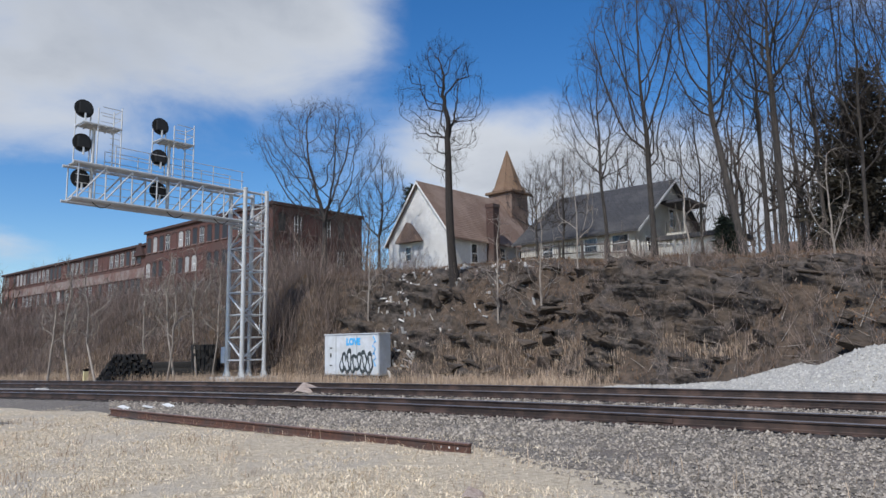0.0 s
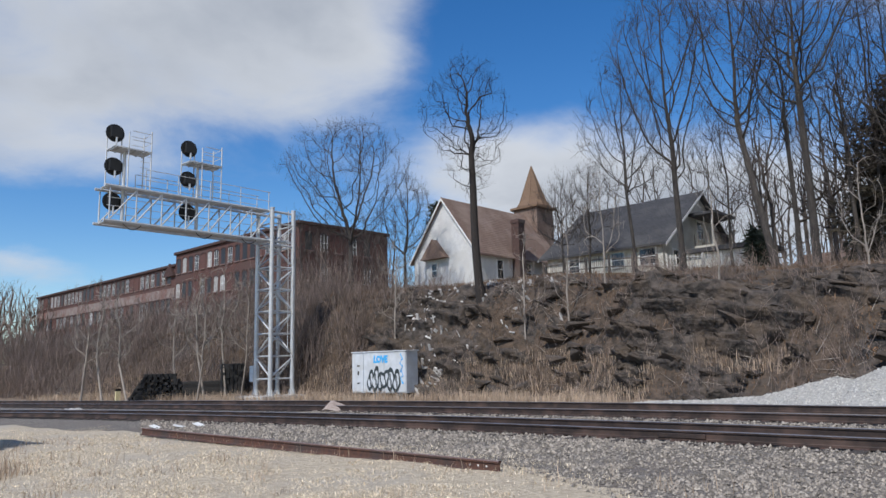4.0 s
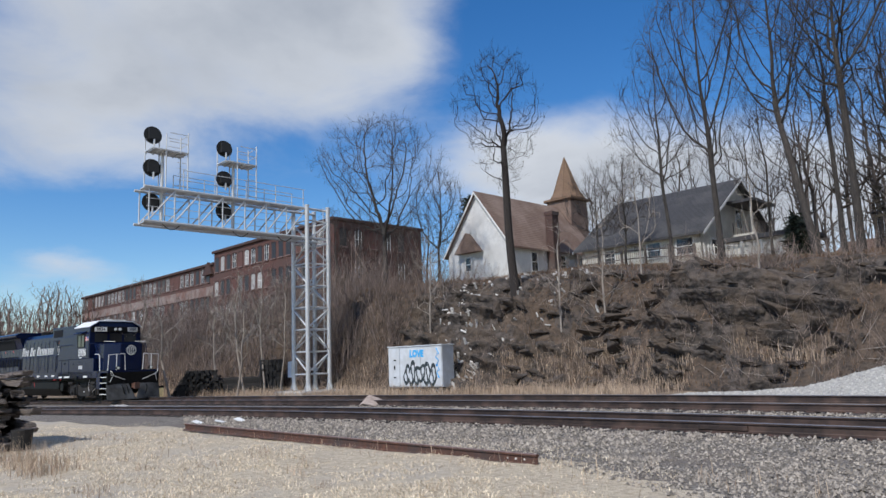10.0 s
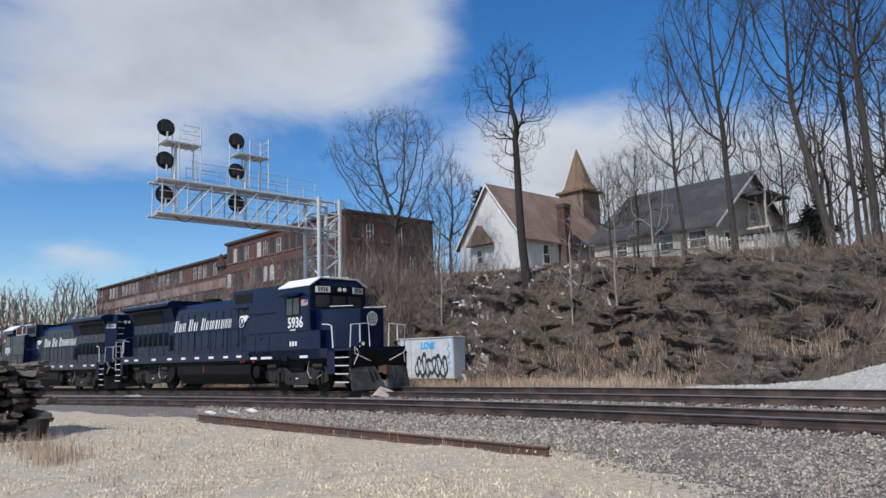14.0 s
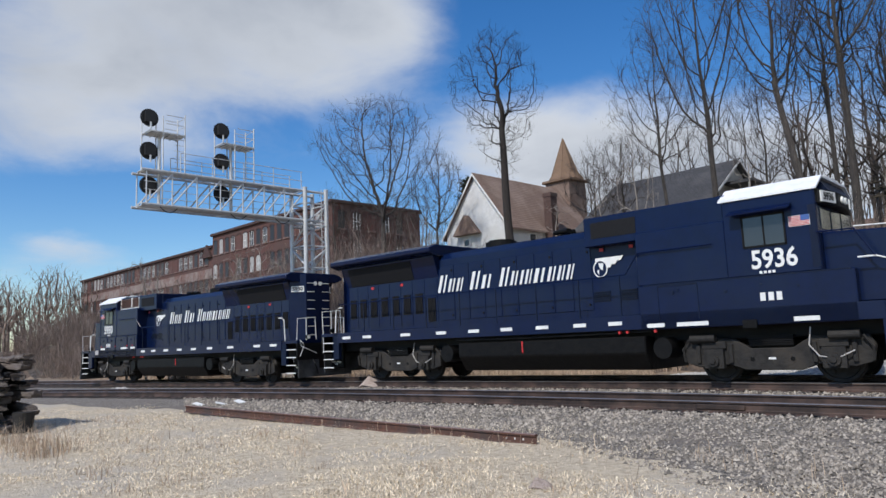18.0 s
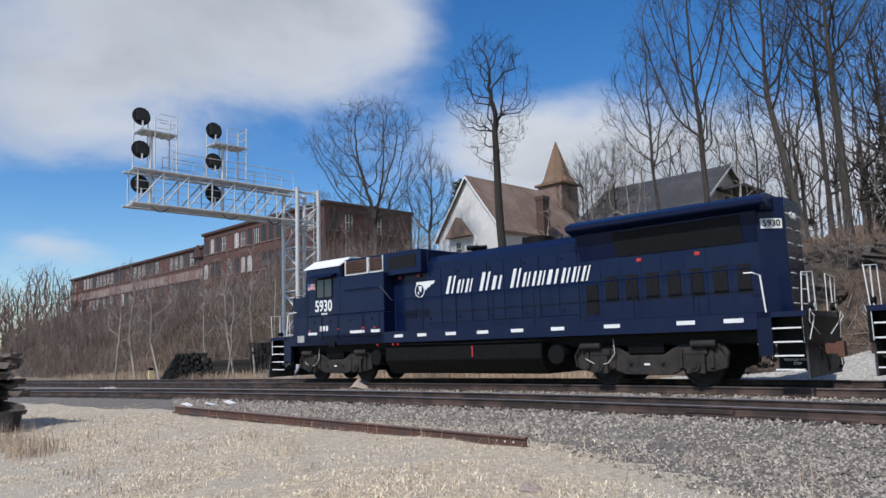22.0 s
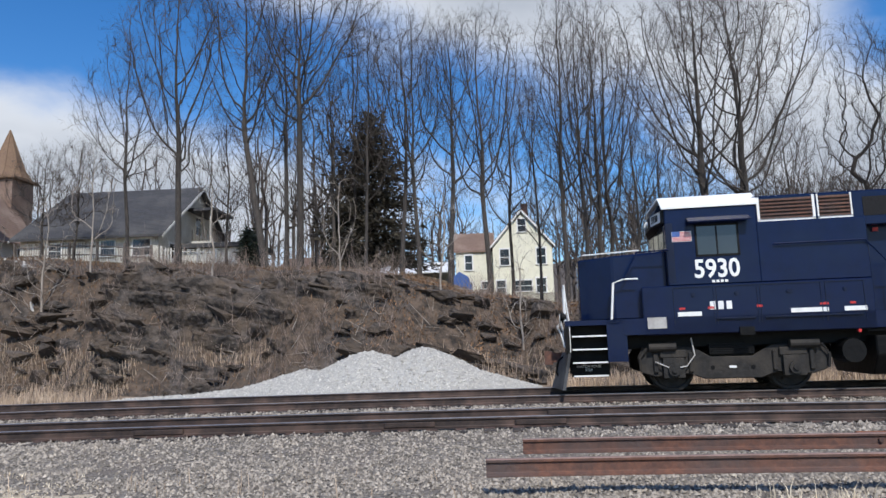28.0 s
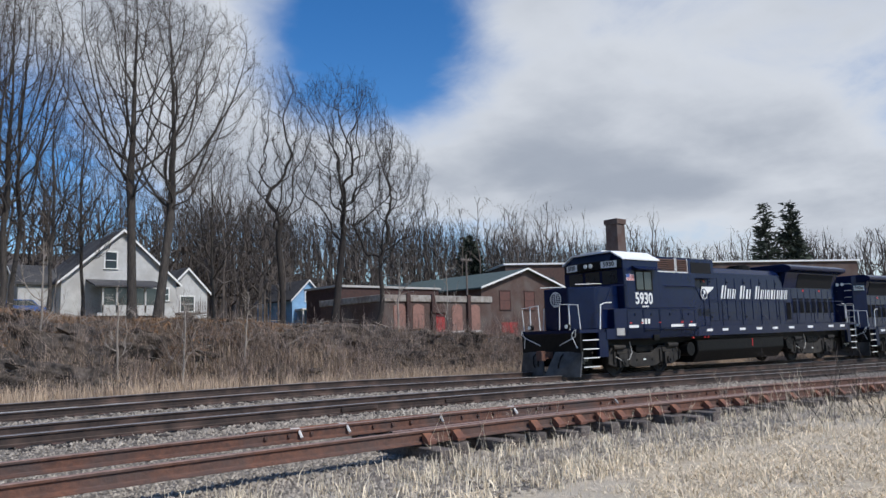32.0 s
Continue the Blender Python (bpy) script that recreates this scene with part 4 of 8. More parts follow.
    prism(bm, [(-0.96, 3.45), (0.96, 3.45), (1.18, 4.16), (1.18, 4.5), (-1.18, 4.5), (-1.18, 4.16)], -8.68, -3.94, "x")
    part("radiator_body", bm, "blue", e)
    bm = bmesh.new()
    prism(bm, [(-1.5, 4.28), (-1.15, 4.16), (1.15, 4.16), (1.5, 4.28), (1.52, 4.42), (1.2, 4.56), (-1.2, 4.56), (-1.52, 4.42)], -8.98, -3.8, "x")
    bmesh.ops.bevel(bm, geom=bm.edges[:], offset=0.03, segments=1, affect='EDGES')
    part("radiator_wing", bm, "blue", e, "overhanging navy radiator wing")
    for s in (1, -1):
        bm = bmesh.new()
        prism(bm, [(s * 0.975, 3.50), (s * 0.985, 3.47), (s * 1.185, 4.10), (s * 1.17, 4.12)], -8.2, -5.0, "x")
        part("radiator_screen", bm, "grille", e)
    # rear end
    for s in (1, -1):
        m = Matrix.Translation((-8.91, s * 0.865, 3.86)) @ pose(0, 0, 0, 0, 0, s * 45.6 + (180 if s > 0 else 0))
        bm = bmesh.new()
        obox(bm, m, 0.52, 0.03, 0.24)
        b = part("number_board", bm, "white", e)
        words("board_number", number, 0.22, "signalblack", b, m @ pose(0, -0.018, 0, 90, 0, 0), bold=0.006)
        for k in range(7):
            rail_pipe("grab_iron", [(-9.19, s * 0.58, 1.95 + k * 0.36), (-9.19, s * 0.2, 1.95 + k * 0.36)], e, 0.016)
    bm = bmesh.new()
    for y in (-0.13, 0.13):
        cyl(bm, (-9.17, y, 4.1), 0.09, 0.06, "x", 12)
    part("rear_headlight", bm, "lamp", e)
    # nose
    bm = bmesh.new()
    prism(bm, [(-1.20, 7.72), (1.20, 7.72), (1.20, 8.72), (0.62, 9.42), (-0.62, 9.42), (-1.20, 8.72)], 1.74, 3.34, "z")
    for v in bm.verts:
        v.co = Vector((v.co.y, v.co.x, v.co.z))
        if v.co.z > 3 and v.co.x > 8.5:
            v.co.z = 3.27
    bmesh.ops.recalc_face_normals(bm, faces=bm.faces[:])
    bmesh.ops.bevel(bm, geom=bm.edges[:], offset=0.03, segments=1, affect='EDGES')
    nose = part("nose", bm, "blue", e)
    globe_mark(nose, 9.423, 2.86)
    rail_pipe("nose_grab", [(8.2, -0.9, 3.42), (9.3, -0.9, 3.36)], nose, 0.016)
    rail_pipe("nose_grab", [(8.2, 0.9, 3.42), (9.3, 0.9, 3.36)], nose, 0.016)
    for s in (1, -1):
        bm = bmesh.new()
        plate_bar(bm, 8.5, s * 1.18, 2.2, 0.2, 0.05, s)
        part("nose_mark", bm, "white", nose)
    # both ends: steps, rails, plough, coupler
    for d in (1, -1):
        E = 9.85 * d
        bm = bmesh.new()
        prism(bm, [(-1.48, 1.62), (1.48, 1.62), (1.48, 0.95), (0.35, 0.95), (0.35, 0.60), (-0.35, 0.60), (-0.35, 0.95), (-1.48, 0.95)], E - d * 0.10, E, "x")
        part("end_sheet", bm, "black", e)
        if d > 0:
            for s in (1, -1):
                bm = bmesh.new()
                vs = [bm.verts.new(p) for p in ((E + 0.42, s * 0.02, 0.12), (E + 0.14, s * 1.5, 0.12), (E - 0.05, s * 1.5, 0.98), (E + 0.10, s * 0.34, 0.98), (E + 0.32, s * 0.02, 0.12), (E + 0.06, s * 1.5, 0.12), (E - 0.12, s * 1.5, 0.98), (E + 0.02, s * 0.34, 0.98))]
                for f in ((0, 1, 2, 3), (7, 6, 5, 4), (0, 4, 5, 1), (2, 6, 7, 3), (1, 5, 6, 2), (0, 3, 7, 4)):
                    bm.faces.new([vs[i] for i in f])
                bmesh.ops.recalc_face_normals(bm, faces=bm.faces[:])
                part("plough_blade", bm, "plough", e)
        else:
            part("pilot", boxm(E + 0.05, E + 0.12, -1.4, 1.4, 0.25, 0.95), "plough", e)
        bm = bmesh.new()
        box(bm, min(E, E + d * 0.40), max(E, E + d * 0.40), -0.12, 0.12, 0.74, 0.98)
        box(bm, min(E + d * 0.36, E + d * 0.58), max(E + d * 0.36, E + d * 0.58), -0.17, 0.10, 0.68, 1.02)
        part("coupler", bm, "rust", e)
        for y in (-0.7, 0.7, -0.45):
            rail_pipe("air_hose", [(E, y, 0.95), (E + d * 0.2, y, 0.8), (E + d * 0.28, y * 0.9, 0.5), (E + d * 0.22, y * 0.8, 0.38)], e, 0.028, "black")
        for s in (1, -1):
            st = part("step_well", boxm(min(E - d * 1.0, E - d * 0.12), max(E - d * 1.0, E - d * 0.12), min(s * 0.95, s * 1.05), max(s * 0.95, s * 1.05), 0.40, 1.72), "black", e)
            part("step_side", boxm(min(E - d * 1.30, E - d * 0.96), max(E - d * 1.30, E - d * 0.96), min(s * 1.35, s * 1.48), max(s * 1.35, s * 1.48), 0.75, 1.74), "blue" if d > 0 else "bluedark", st)
            for k in range(5):
                bm = bmesh.new()
                box(bm, min(E - d * 0.95, E - d * 0.16), max(E - d * 0.95, E - d * 0.16), min(s * 1.02, s * 1.46), max(s * 1.02, s * 1.46), 0.42 + k * 0.31, 0.45 + k * 0.31)
                part("step", bm, "black", st)
                bm = bmesh.new()
                box(bm, min(E - d * 0.95, E - d * 0.16), max(E - d * 0.95, E - d * 0.16), min(s * 1.46, s * 1.475), max(s * 1.46, s * 1.475), 0.42 + k * 0.31, 0.455 + k * 0.31)
                part("step_edge", bm, "white", st)
            words("step_notice", "WATCH YOUR\nSTEP", 0.085, "white", st, pose(E - d * 0.55, s * 1.06, 0.60, 90, 0, 180 if s > 0 else 0), bold=0.002)
            y = s * 1.44
            rail_pipe("handrail", [(E - d * 1.02, y, 0.85), (E - d * 1.05, y, 1.6), (E - d * 1.12, y, 2.6), (E - d * 1.3, y, 2.68), (E - d * 1.55, y, 2.68)], e)
            rail_pipe("handrail", [(E - d * 0.10, y, 1.0), (E - d * 0.10, y, 1.75), (E - d * 0.02, y, 2.6), (E - d * 0.02, s * 0.55, 2.66), (E - d * 0.02, s * 0.5, 1.75)], e)
            rail_pipe("handrail_post", [(E - d * 0.02, s * 1.0, 1.74), (E - d * 0.02, s * 1.0, 2.64)], e, 0.026)
            rail_pipe("cut_lever", [(E + d * 0.02, s * 1.35, 1.1), (E + d * 0.12, s * 1.2, 1.5), (E + d * 0.2, s * 1.3, 1.62), (E + d * 0.1, s * 1.38, 1.75), (E + d * 0.04, s * 1.3, 1.5), (E + d * 0.02, s * 0.5, 1.2)], e, 0.016)
            bm = bmesh.new()
            cyl(bm, (E + d * 0.03, s * 0.95, 1.86), 0.10, 0.16, "x", 14)
            dl = part("ditch_light", bm, "black", e)
            bm = bmesh.new()
            cyl(bm, (E + d * 0.115, s * 0.95, 1.86), 0.075, 0.02, "x", 14)
            part("lens", bm, "lamp", dl)
    # walkway handrails
    for s in (1, -1):
        y = s * 1.44
        pts = [(8.2, y, 2.72), (7.95, s * 1.52, 3.32), (7.6, s * 1.53, 3.33)]
        rail_pipe("handrail", [(8.55, y, 2.68), (8.3, s * 1.5, 3.30), (7.7, s * 1.53, 3.32)], e, 0.02, "blue")
        rail_pipe("walkway_rail", [(5.6, s * 1.54, 3.34), (4.0, s * 1.54, 3.34), (3.5, y, 2.82), (-4, y, 2.80), (-8.5, y, 2.80)], e, 0.02, "blue")
        for x in (3.3, 1.9, 0.4, -1.1, -2.6, -4.1, -5.6, -7.1):
            rail_pipe("stanchion", [(x, y, 1.74), (x, y, 2.81)], e, 0.02, "bluedark")
    for cx in (6.4, -6.25):
        wheels += truck(e, cx)
    stretch_engine(e)
    return e, wheels


def stretch_engine(e):
    """The body is a little longer than the trucks' spacing: map lengths along the engine."""
    rows = [(-9.85, -10.25), (-9.15, -9.78), (-8.66, -9.28), (-8.2, -8.9), (-5.0, -5.5), (-3.95, -4.35), (1.5, 1.13), (3.85, 3.28), (4.95, 4.32), (5.8, 5.68), (7.95, 7.97), (9.05, 9.45), (9.85, 10.2)]

    def f(x):
        for (a, u), (b, v) in zip(rows, rows[1:]):
            if x <= b or b == 9.85:
                return u + (v - u) * (x - a) / (b - a)
    done = set()
    for ob in e.children_recursive:
        up = ob
        while up.parent is not None and up.parent is not e:
            up = up.parent
        if up.name.split(".")[0] == "truck":
            continue
        loc = ob.matrix_basis.translation
        if loc.length > 1e-6:
            k = ob.matrix_basis.copy()
            k.translation.x = f(k.translation.x)
            ob.matrix_basis = k
        elif ob.data not in done:
            done.add(ob.data)
            for v in ob.data.vertices:
                v.co.x = f(v.co.x)


M["lamp"] = mat("lamp_lens", (0.9, 0.9, 0.85), (0.8, 0.8, 0.76), 0.2)
M["plough"] = mat("scuffed_black_plough", (0.018, 0.018, 0.019), (0.05, 0.05, 0.05), 0.6, scale=3, stain=(0.10, 0.105, 0.11), sscale=1.1)
engine_front, wheels_front = engine("5936", "navy blue diesel locomotive with white roof and road number 5936")
engine_rear, wheels_rear = engine("5930", "navy blue diesel locomotive numbered 5930, coupled back to back")

# ---------------------------------------------------------------- things beside the line
def truss(bm, a, b, off, n, r=0.035, flip=False):
    """Diagonals between two parallel chords: a, b ends of the first, off the step to the second."""
    a, b, off = Vector(a), Vector(b), Vector(off)
    for k in range(n):
        p, q = a.lerp(b, k / n), a.lerp(b, (k + 1) / n)
        if flip:
            tube(bm, [p + off, q], r, 6)
        else:
            tube(bm, [p, q + off], r, 6)


def signal_head(parent, x, y, z):
    bm = bmesh.new()
    cyl(bm, (x, y, z), 0.46, 0.035, "x", 28)
    disc = part("background_disc", bm, "signalblack", parent, "round black signal background")
    bm = bmesh.new()
    box(bm, x + 0.02, x + 0.24, y - 0.26, y + 0.26, z - 0.26, z + 0.26)
    part("lamp_case", bm, "signalblack", disc)
    for a in (90, 210, 330):
        c = (x - 0.02, y + 0.2 * math.cos(radians(a)), z + 0.2 * math.sin(radians(a)))
        bm = bmesh.new()
        cyl(bm, (c[0] - 0.10, c[1], c[2]), 0.11, 0.22, "x", 12)
        part("hood", bm, "signalblack", disc)
    bm = bmesh.new()
    tube(bm, [(x + 0.2, y, z - 0.26), (x + 0.2, y, z - 0.62)], 0.05, 8)
    part("bracket", bm, "silver", disc)


def gantry():
    g = thing("signal_gantry", Matrix(), "silver cantilever signal gantry with round black signal heads", "signal gantry")
    X, Y, B = -34.6, 22.9, -0.52
    part("concrete_base", boxm(X - 1.6, X + 1.35, Y - 1.5, Y + 1.2, B - 0.25, -0.16, 0.04), "concrete", g)
    top = 10.35
    legs = [(X - 0.72, Y - 0.72), (X + 0.72, Y - 0.72), (X + 0.72, Y + 0.72), (X - 0.72, Y + 0.72)]
    for x, y in legs:
        bm = bmesh.new()
        tube(bm, [(x, y, -0.2), (x, y, top)], 0.125, 12)
        cyl(bm, (x, y, top + 0.02), 0.14, 0.06, "z", 12)
        lg = part("leg", bm, "silver", g)
        bm = bmesh.new()
        box(bm, x - 0.24, x + 0.24, y - 0.24, y + 0.24, -0.18, -0.13)
        for a in (0, 90, 180, 270):
            d = Vector((math.cos(radians(a)), math.sin(radians(a)), 0))
            n = Vector((-d.y, d.x, 0)) * 0.015
            vs = [bm.verts.new(Vector((x, y, -0.13)) + v) for v in (d * 0.1 + n, d * 0.26 + n, d * 0.1 + Vector((0, 0, 0.45)) + n)]
            ws = [bm.verts.new(v.co - 2 * n) for v in vs]
            bm.faces.new(vs)
            bm.faces.new(ws[::-1])
            for i in range(3):
                bm.faces.new((vs[i], vs[(i + 1) % 3], ws[(i + 1) % 3], ws[i]))
        part("leg_foot", bm, "silver", lg)
    levels = [0.75 + k * 1.25 for k in range(8)]
    for i in range(4):
        a, b = legs[i], legs[(i + 1) % 4]
        for k, z in enumerate(levels):
            bm = bmesh.new()
            tube(bm, [(*a, z), (*b, z)], 0.048, 6)
            part("mast_strut", bm, "silver", g)
            if k + 1 < len(levels):
                bm = bmesh.new()
                p, q = (a, b) if (k + i) % 2 else (b, a)
                tube(bm, [(*p, z + 0.08), (*q, levels[k + 1] - 0.08)], 0.048, 6)
                part("mast_brace", bm, "silver", g)
    # arm towards the near track
    y0, y1, z0, z1 = 13.2, Y + 0.72, 8.48, 10.2
    for x in (X - 0.62, X + 0.62):
        for z in (z0, z1):
            bm = bmesh.new()
            tube(bm, [(x, y0 - 0.25, z), (x, y1, z)], 0.075, 8)
            part("arm_chord", bm, "silver", g)
        n = 7
        for k in range(n + 1):
            yy = y0 + (Y - 0.72 - y0) * k / n
            bm = bmesh.new()
            tube(bm, [(x, yy, z0), (x, yy, z1)], 0.038, 6)
            part("arm_post", bm, "silver", g)
            if k < n:
                y2 = y0 + (Y - 0.72 - y0) * (k + 1) / n
                bm = bmesh.new()
                tube(bm, [(x, yy, z0 + 0.06), (x, y2, z1 - 0.06)], 0.042, 6)
                part("arm_brace", bm, "silver", g)
    for k in range(9):
        yy = y0 + (Y - 0.72 - y0) * k / 8
        for z in (z0, z1):
            bm = bmesh.new()
            tube(bm, [(X - 0.62, yy, z), (X + 0.62, yy, z)], 0.035, 6)
            part("arm_tie", bm, "silver", g)
    bm = bmesh.new()
    box(bm, X - 0.36, X + 0.36, y0 - 0.1, Y - 0.8, z1 + 0.02, z1 + 0.06)
    part("walkway_grating", bm, "silver", g)
    bm = bmesh.new()
    box(bm, X - 0.3, X + 0.3, y0 - 0.1, Y - 0.8, z0 - 0.02, z0 + 0.02)
    part("lower_grating", bm, "silver", g)
    for x in (X - 0.62, X + 0.62):
        for z in (z1 + 0.55, z1 + 1.08):
            bm = bmesh.new()
            tube(bm, [(x, 14.9, z), (x, Y - 0.8, z)], 0.020, 5)
            part("guard_rail", bm, "silver", g)
        for yy in (14.9, 16.6, 18.4, 20.2, 22.0):
            bm = bmesh.new()
            tube(bm, [(x, yy, z1), (x, yy, z1 + 1.08)], 0.024, 5)
            part("guard_post", bm, "silver", g)
    for zz in (8.9, 9.3, 9.7):
        bm = bmesh.new()
        tube(bm, [(X + 0.3, y0, zz), (X + 0.3, Y - 0.8, zz)], 0.016, 5)
        part("wire_rail", bm, "silver", g)
    # two signal towers
    for yt in (13.64, 17.54):
        for z in (13.12, 11.4, 9.62):
            signal_head(g, X - 0.25, yt, z)
        for dx, dy in ((-0.45, 0.42), (0.45, 0.42), (-0.45, 1.55), (0.45, 1.55), (-0.45, -0.30)):
            bm = bmesh.new()
            tube(bm, [(X + dx, yt + dy, z1), (X + dx, yt + dy, 13.35 if dy > 1 else 13.1)], 0.035, 6)
            part("tower_post", bm, "silver", g)
        bm = bmesh.new()
        box(bm, X - 0.5, X + 0.5, yt - 0.3, yt + 1.58, 12.22, 12.28)
        pf = part("platform", bm, "silver", g)
        for k in range(6):
            part("platform_bearer", boxm(X - 0.5, X + 0.5, yt - 0.25 + k * 0.34, yt - 0.21 + k * 0.34, 12.16, 12.217), "silver", pf)
        bm = bmesh.new()
        tube(bm, [(X - 0.1, yt + 0.45, z0), (X - 0.1, yt + 0.45, 12.3)], 0.085, 10)
        part("signal_pipe", bm, "silver", g)
        for z in (12.75, 13.2):
            bm = bmesh.new()
            tube(bm, [(X - 0.45, yt + 0.9, z), (X - 0.45, yt + 1.55, z), (X + 0.45, yt + 1.55, z), (X + 0.45, yt + 0.6, z)], 0.020, 5)
            part("guard_rail", bm, "silver", g)
        for k in range(6):
            bm = bmesh.new()
            tube(bm, [(X + 0.45, yt + 1.0, z1 + 0.3 + k * 0.3), (X + 0.45, yt + 1.5, z1 + 0.3 + k * 0.3)], 0.014, 5)
            part("ladder_rung", bm, "silver", g)
    # ladder on the mast, cables under the arm
    for dy in (0.2, 0.55):
        bm = bmesh.new()
        tube(bm, [(X + 1.0, Y + dy, 2.2), (X + 1.0, Y + dy, 10.3)], 0.022, 5)
        part("ladder_rail", bm, "silver", g)
    for k in range(24):
        bm = bmesh.new()
        tube(bm, [(X + 1.0, Y + 0.2, 2.4 + k * 0.32), (X + 1.0, Y + 0.55, 2.4 + k * 0.32)], 0.013, 4)
        part("ladder_rung", bm, "silver", g)
    for y in (14.0, 17.8, 20.5):
        bm = bmesh.new()
        pts = [(X + 0.3, y + 1.0 * t, z0 - 0.02 - 0.55 * math.sin(math.pi * t)) for t in [i / 8 for i in range(9)]]
        tube(bm, [(p[0], y + (p[1] - y) * 0.9, z0 - 0.02 - (z0 - 0.02 - p[2]) * 0.45) for p in pts], 0.022, 5)
        part("cable_loop", bm, "black", g)
    part("junction_box", boxm(X - 1.1, X - 0.72, Y - 0.9, Y - 0.5, 0.6, 1.5, 0.02), "cabinet", g)


gantry()


def relay_cabinet():
    m = Matrix.Translation((-29.75, 24.35, -0.5)) @ pose(0, 0, 0, 0, 0, 7) @ Matrix.Translation((0.25, 0, 0)) @ Matrix.Diagonal((0.83, 1, 1, 1))
    c = thing("relay_cabinet", m, "pale grey trackside relay cabinet with blue and black graffiti", "cabinet")
    L = 4.45
    part("body", boxm(0, L, 0, 0.95, 0.42, 2.50, 0.02), "cabinet", c)
    part("roof", boxm(-0.05, L + 0.05, -0.06, 1.0, 2.50, 2.56, 0.015), "cabinet", c)
    for x0, x1 in ((0.03, 0.98), (1.02, 2.70), (2.74, 4.42)):
        d = part("door", boxm(x0, x1, -0.035, 0.0, 0.48, 2.46, 0.008), "cabinet", c)
        if x0 < 1:
            part("door_handle", boxm(x0 + 0.5, x0 + 0.58, -0.07, -0.035, 1.35, 1.55), "black", d)
            for k in range(3):
                part("vent_slot", boxm(x0 + 0.45, x0 + 0.65, -0.045, -0.035, 0.9 + k * 0.9, 0.96 + k * 0.9), "black", d)
    for x in (0.05, 0.96, 4.33):
        for y in (0.1, 0.85):
            part("leg", boxm(x, x + 0.07, y - 0.035, y + 0.035, 0.0, 0.42), "black", c)
    for k, x in enumerate((1.6, 1.85, 2.1, 2.3, 3.4, 3.6, 3.8, 4.1)):
        bm = bmesh.new()
        tube(bm, [(x, 0.3, 0.0), (x, 0.3, 0.43)], 0.05, 8)
        part("conduit", bm, "silver", c)
    words("graffiti_word", "LOVE", 0.47, "spray", c, pose(2.42, -0.04, 2.12, 90, 0, 0), "blue spray-painted word", bold=0.03, shear=0.05)
    # swelling rounded shapes: dark outline, pale middle, dark slits
    rnd = random.Random(3)
    for k in range(6):
        x = 1.62 + k * 0.41 + rnd.uniform(-0.04, 0.04)
        cz = 1.08 + 0.07 * math.sin(k * 2.3)
        w, hgt, n = 0.27 + 0.03 * (k % 2), 0.50 + 0.06 * ((k * 5) % 3), 22
        ph = rnd.uniform(0, 6)

        def rim(s, y0, y1):
            bm = bmesh.new()
            prism(bm, [(x + s * w * math.cos(2 * math.pi * i / n) * (1 + 0.20 * math.sin(6.283 * 3 * i / n + ph)) + 0.08 * math.sin(6.283 * i / n), cz + (hgt * s - (1 - s) * 0.05) * math.sin(2 * math.pi * i / n) * (1 + 0.12 * math.cos(6.283 * 2 * i / n + ph))) for i in range(n)], y0, y1, "y")
            return bm
        blob = part("graffiti_shape", rim(1.0, -0.041 - 0.0008 * k, -0.036), "spraydark", c, "black spray-painted rounded shape")
        part("graffiti_fill", rim(0.66, -0.047 - 0.0008 * k, -0.042 - 0.0008 * k), "cabinet", blob)
        for dx, dz, sx, sz in ((-0.03, 0.14, 0.05, 0.17), (0.04, -0.16, 0.045, 0.15)):
            part("graffiti_slit", boxm(x + dx - sx, x + dx + sx, -0.055, -0.052, cz + dz - sz, cz + dz + sz), "spraydark", blob)
    bm = bmesh.new()
    tube(bm, [(4.12 + 0.13 * math.sin(a * 1.9), -0.04, 0.85 + a * 0.12 + 0.1 * math.cos(a * 2.6)) for a in range(13)], 0.03, 4)
    part("graffiti_scrawl", bm, "spray", c)


relay_cabinet()


def tie_stack(x, y, z, rz, n_w, n_h, label, length=2.6, mess=0.02, material="newtie"):
    t = thing("tie_stack", Matrix.Translation((x, y, z)) @ pose(0, 0, 0, 0, 0, rz), label, "timber stack", "stacks of railway ties")
    me = mesh_of(boxm(-0.11, 0.11, -length / 2, length / 2, 0, 0.175, 0.012), material, name="tie")
    rnd = random.Random(int(x * 7))
    for j in range(n_h):
        for i in range(n_w - (j if mess > 0.05 else 0)):
            shared("tie", me, t, pose((i - n_w / 2) * 0.235 + (0.11 * j if mess > 0.05 else 0) + rnd.uniform(-mess, mess), rnd.uniform(-mess, mess) * 3, j * 0.178, 0, 0, rnd.uniform(-1, 1) * mess * 40))
    return t


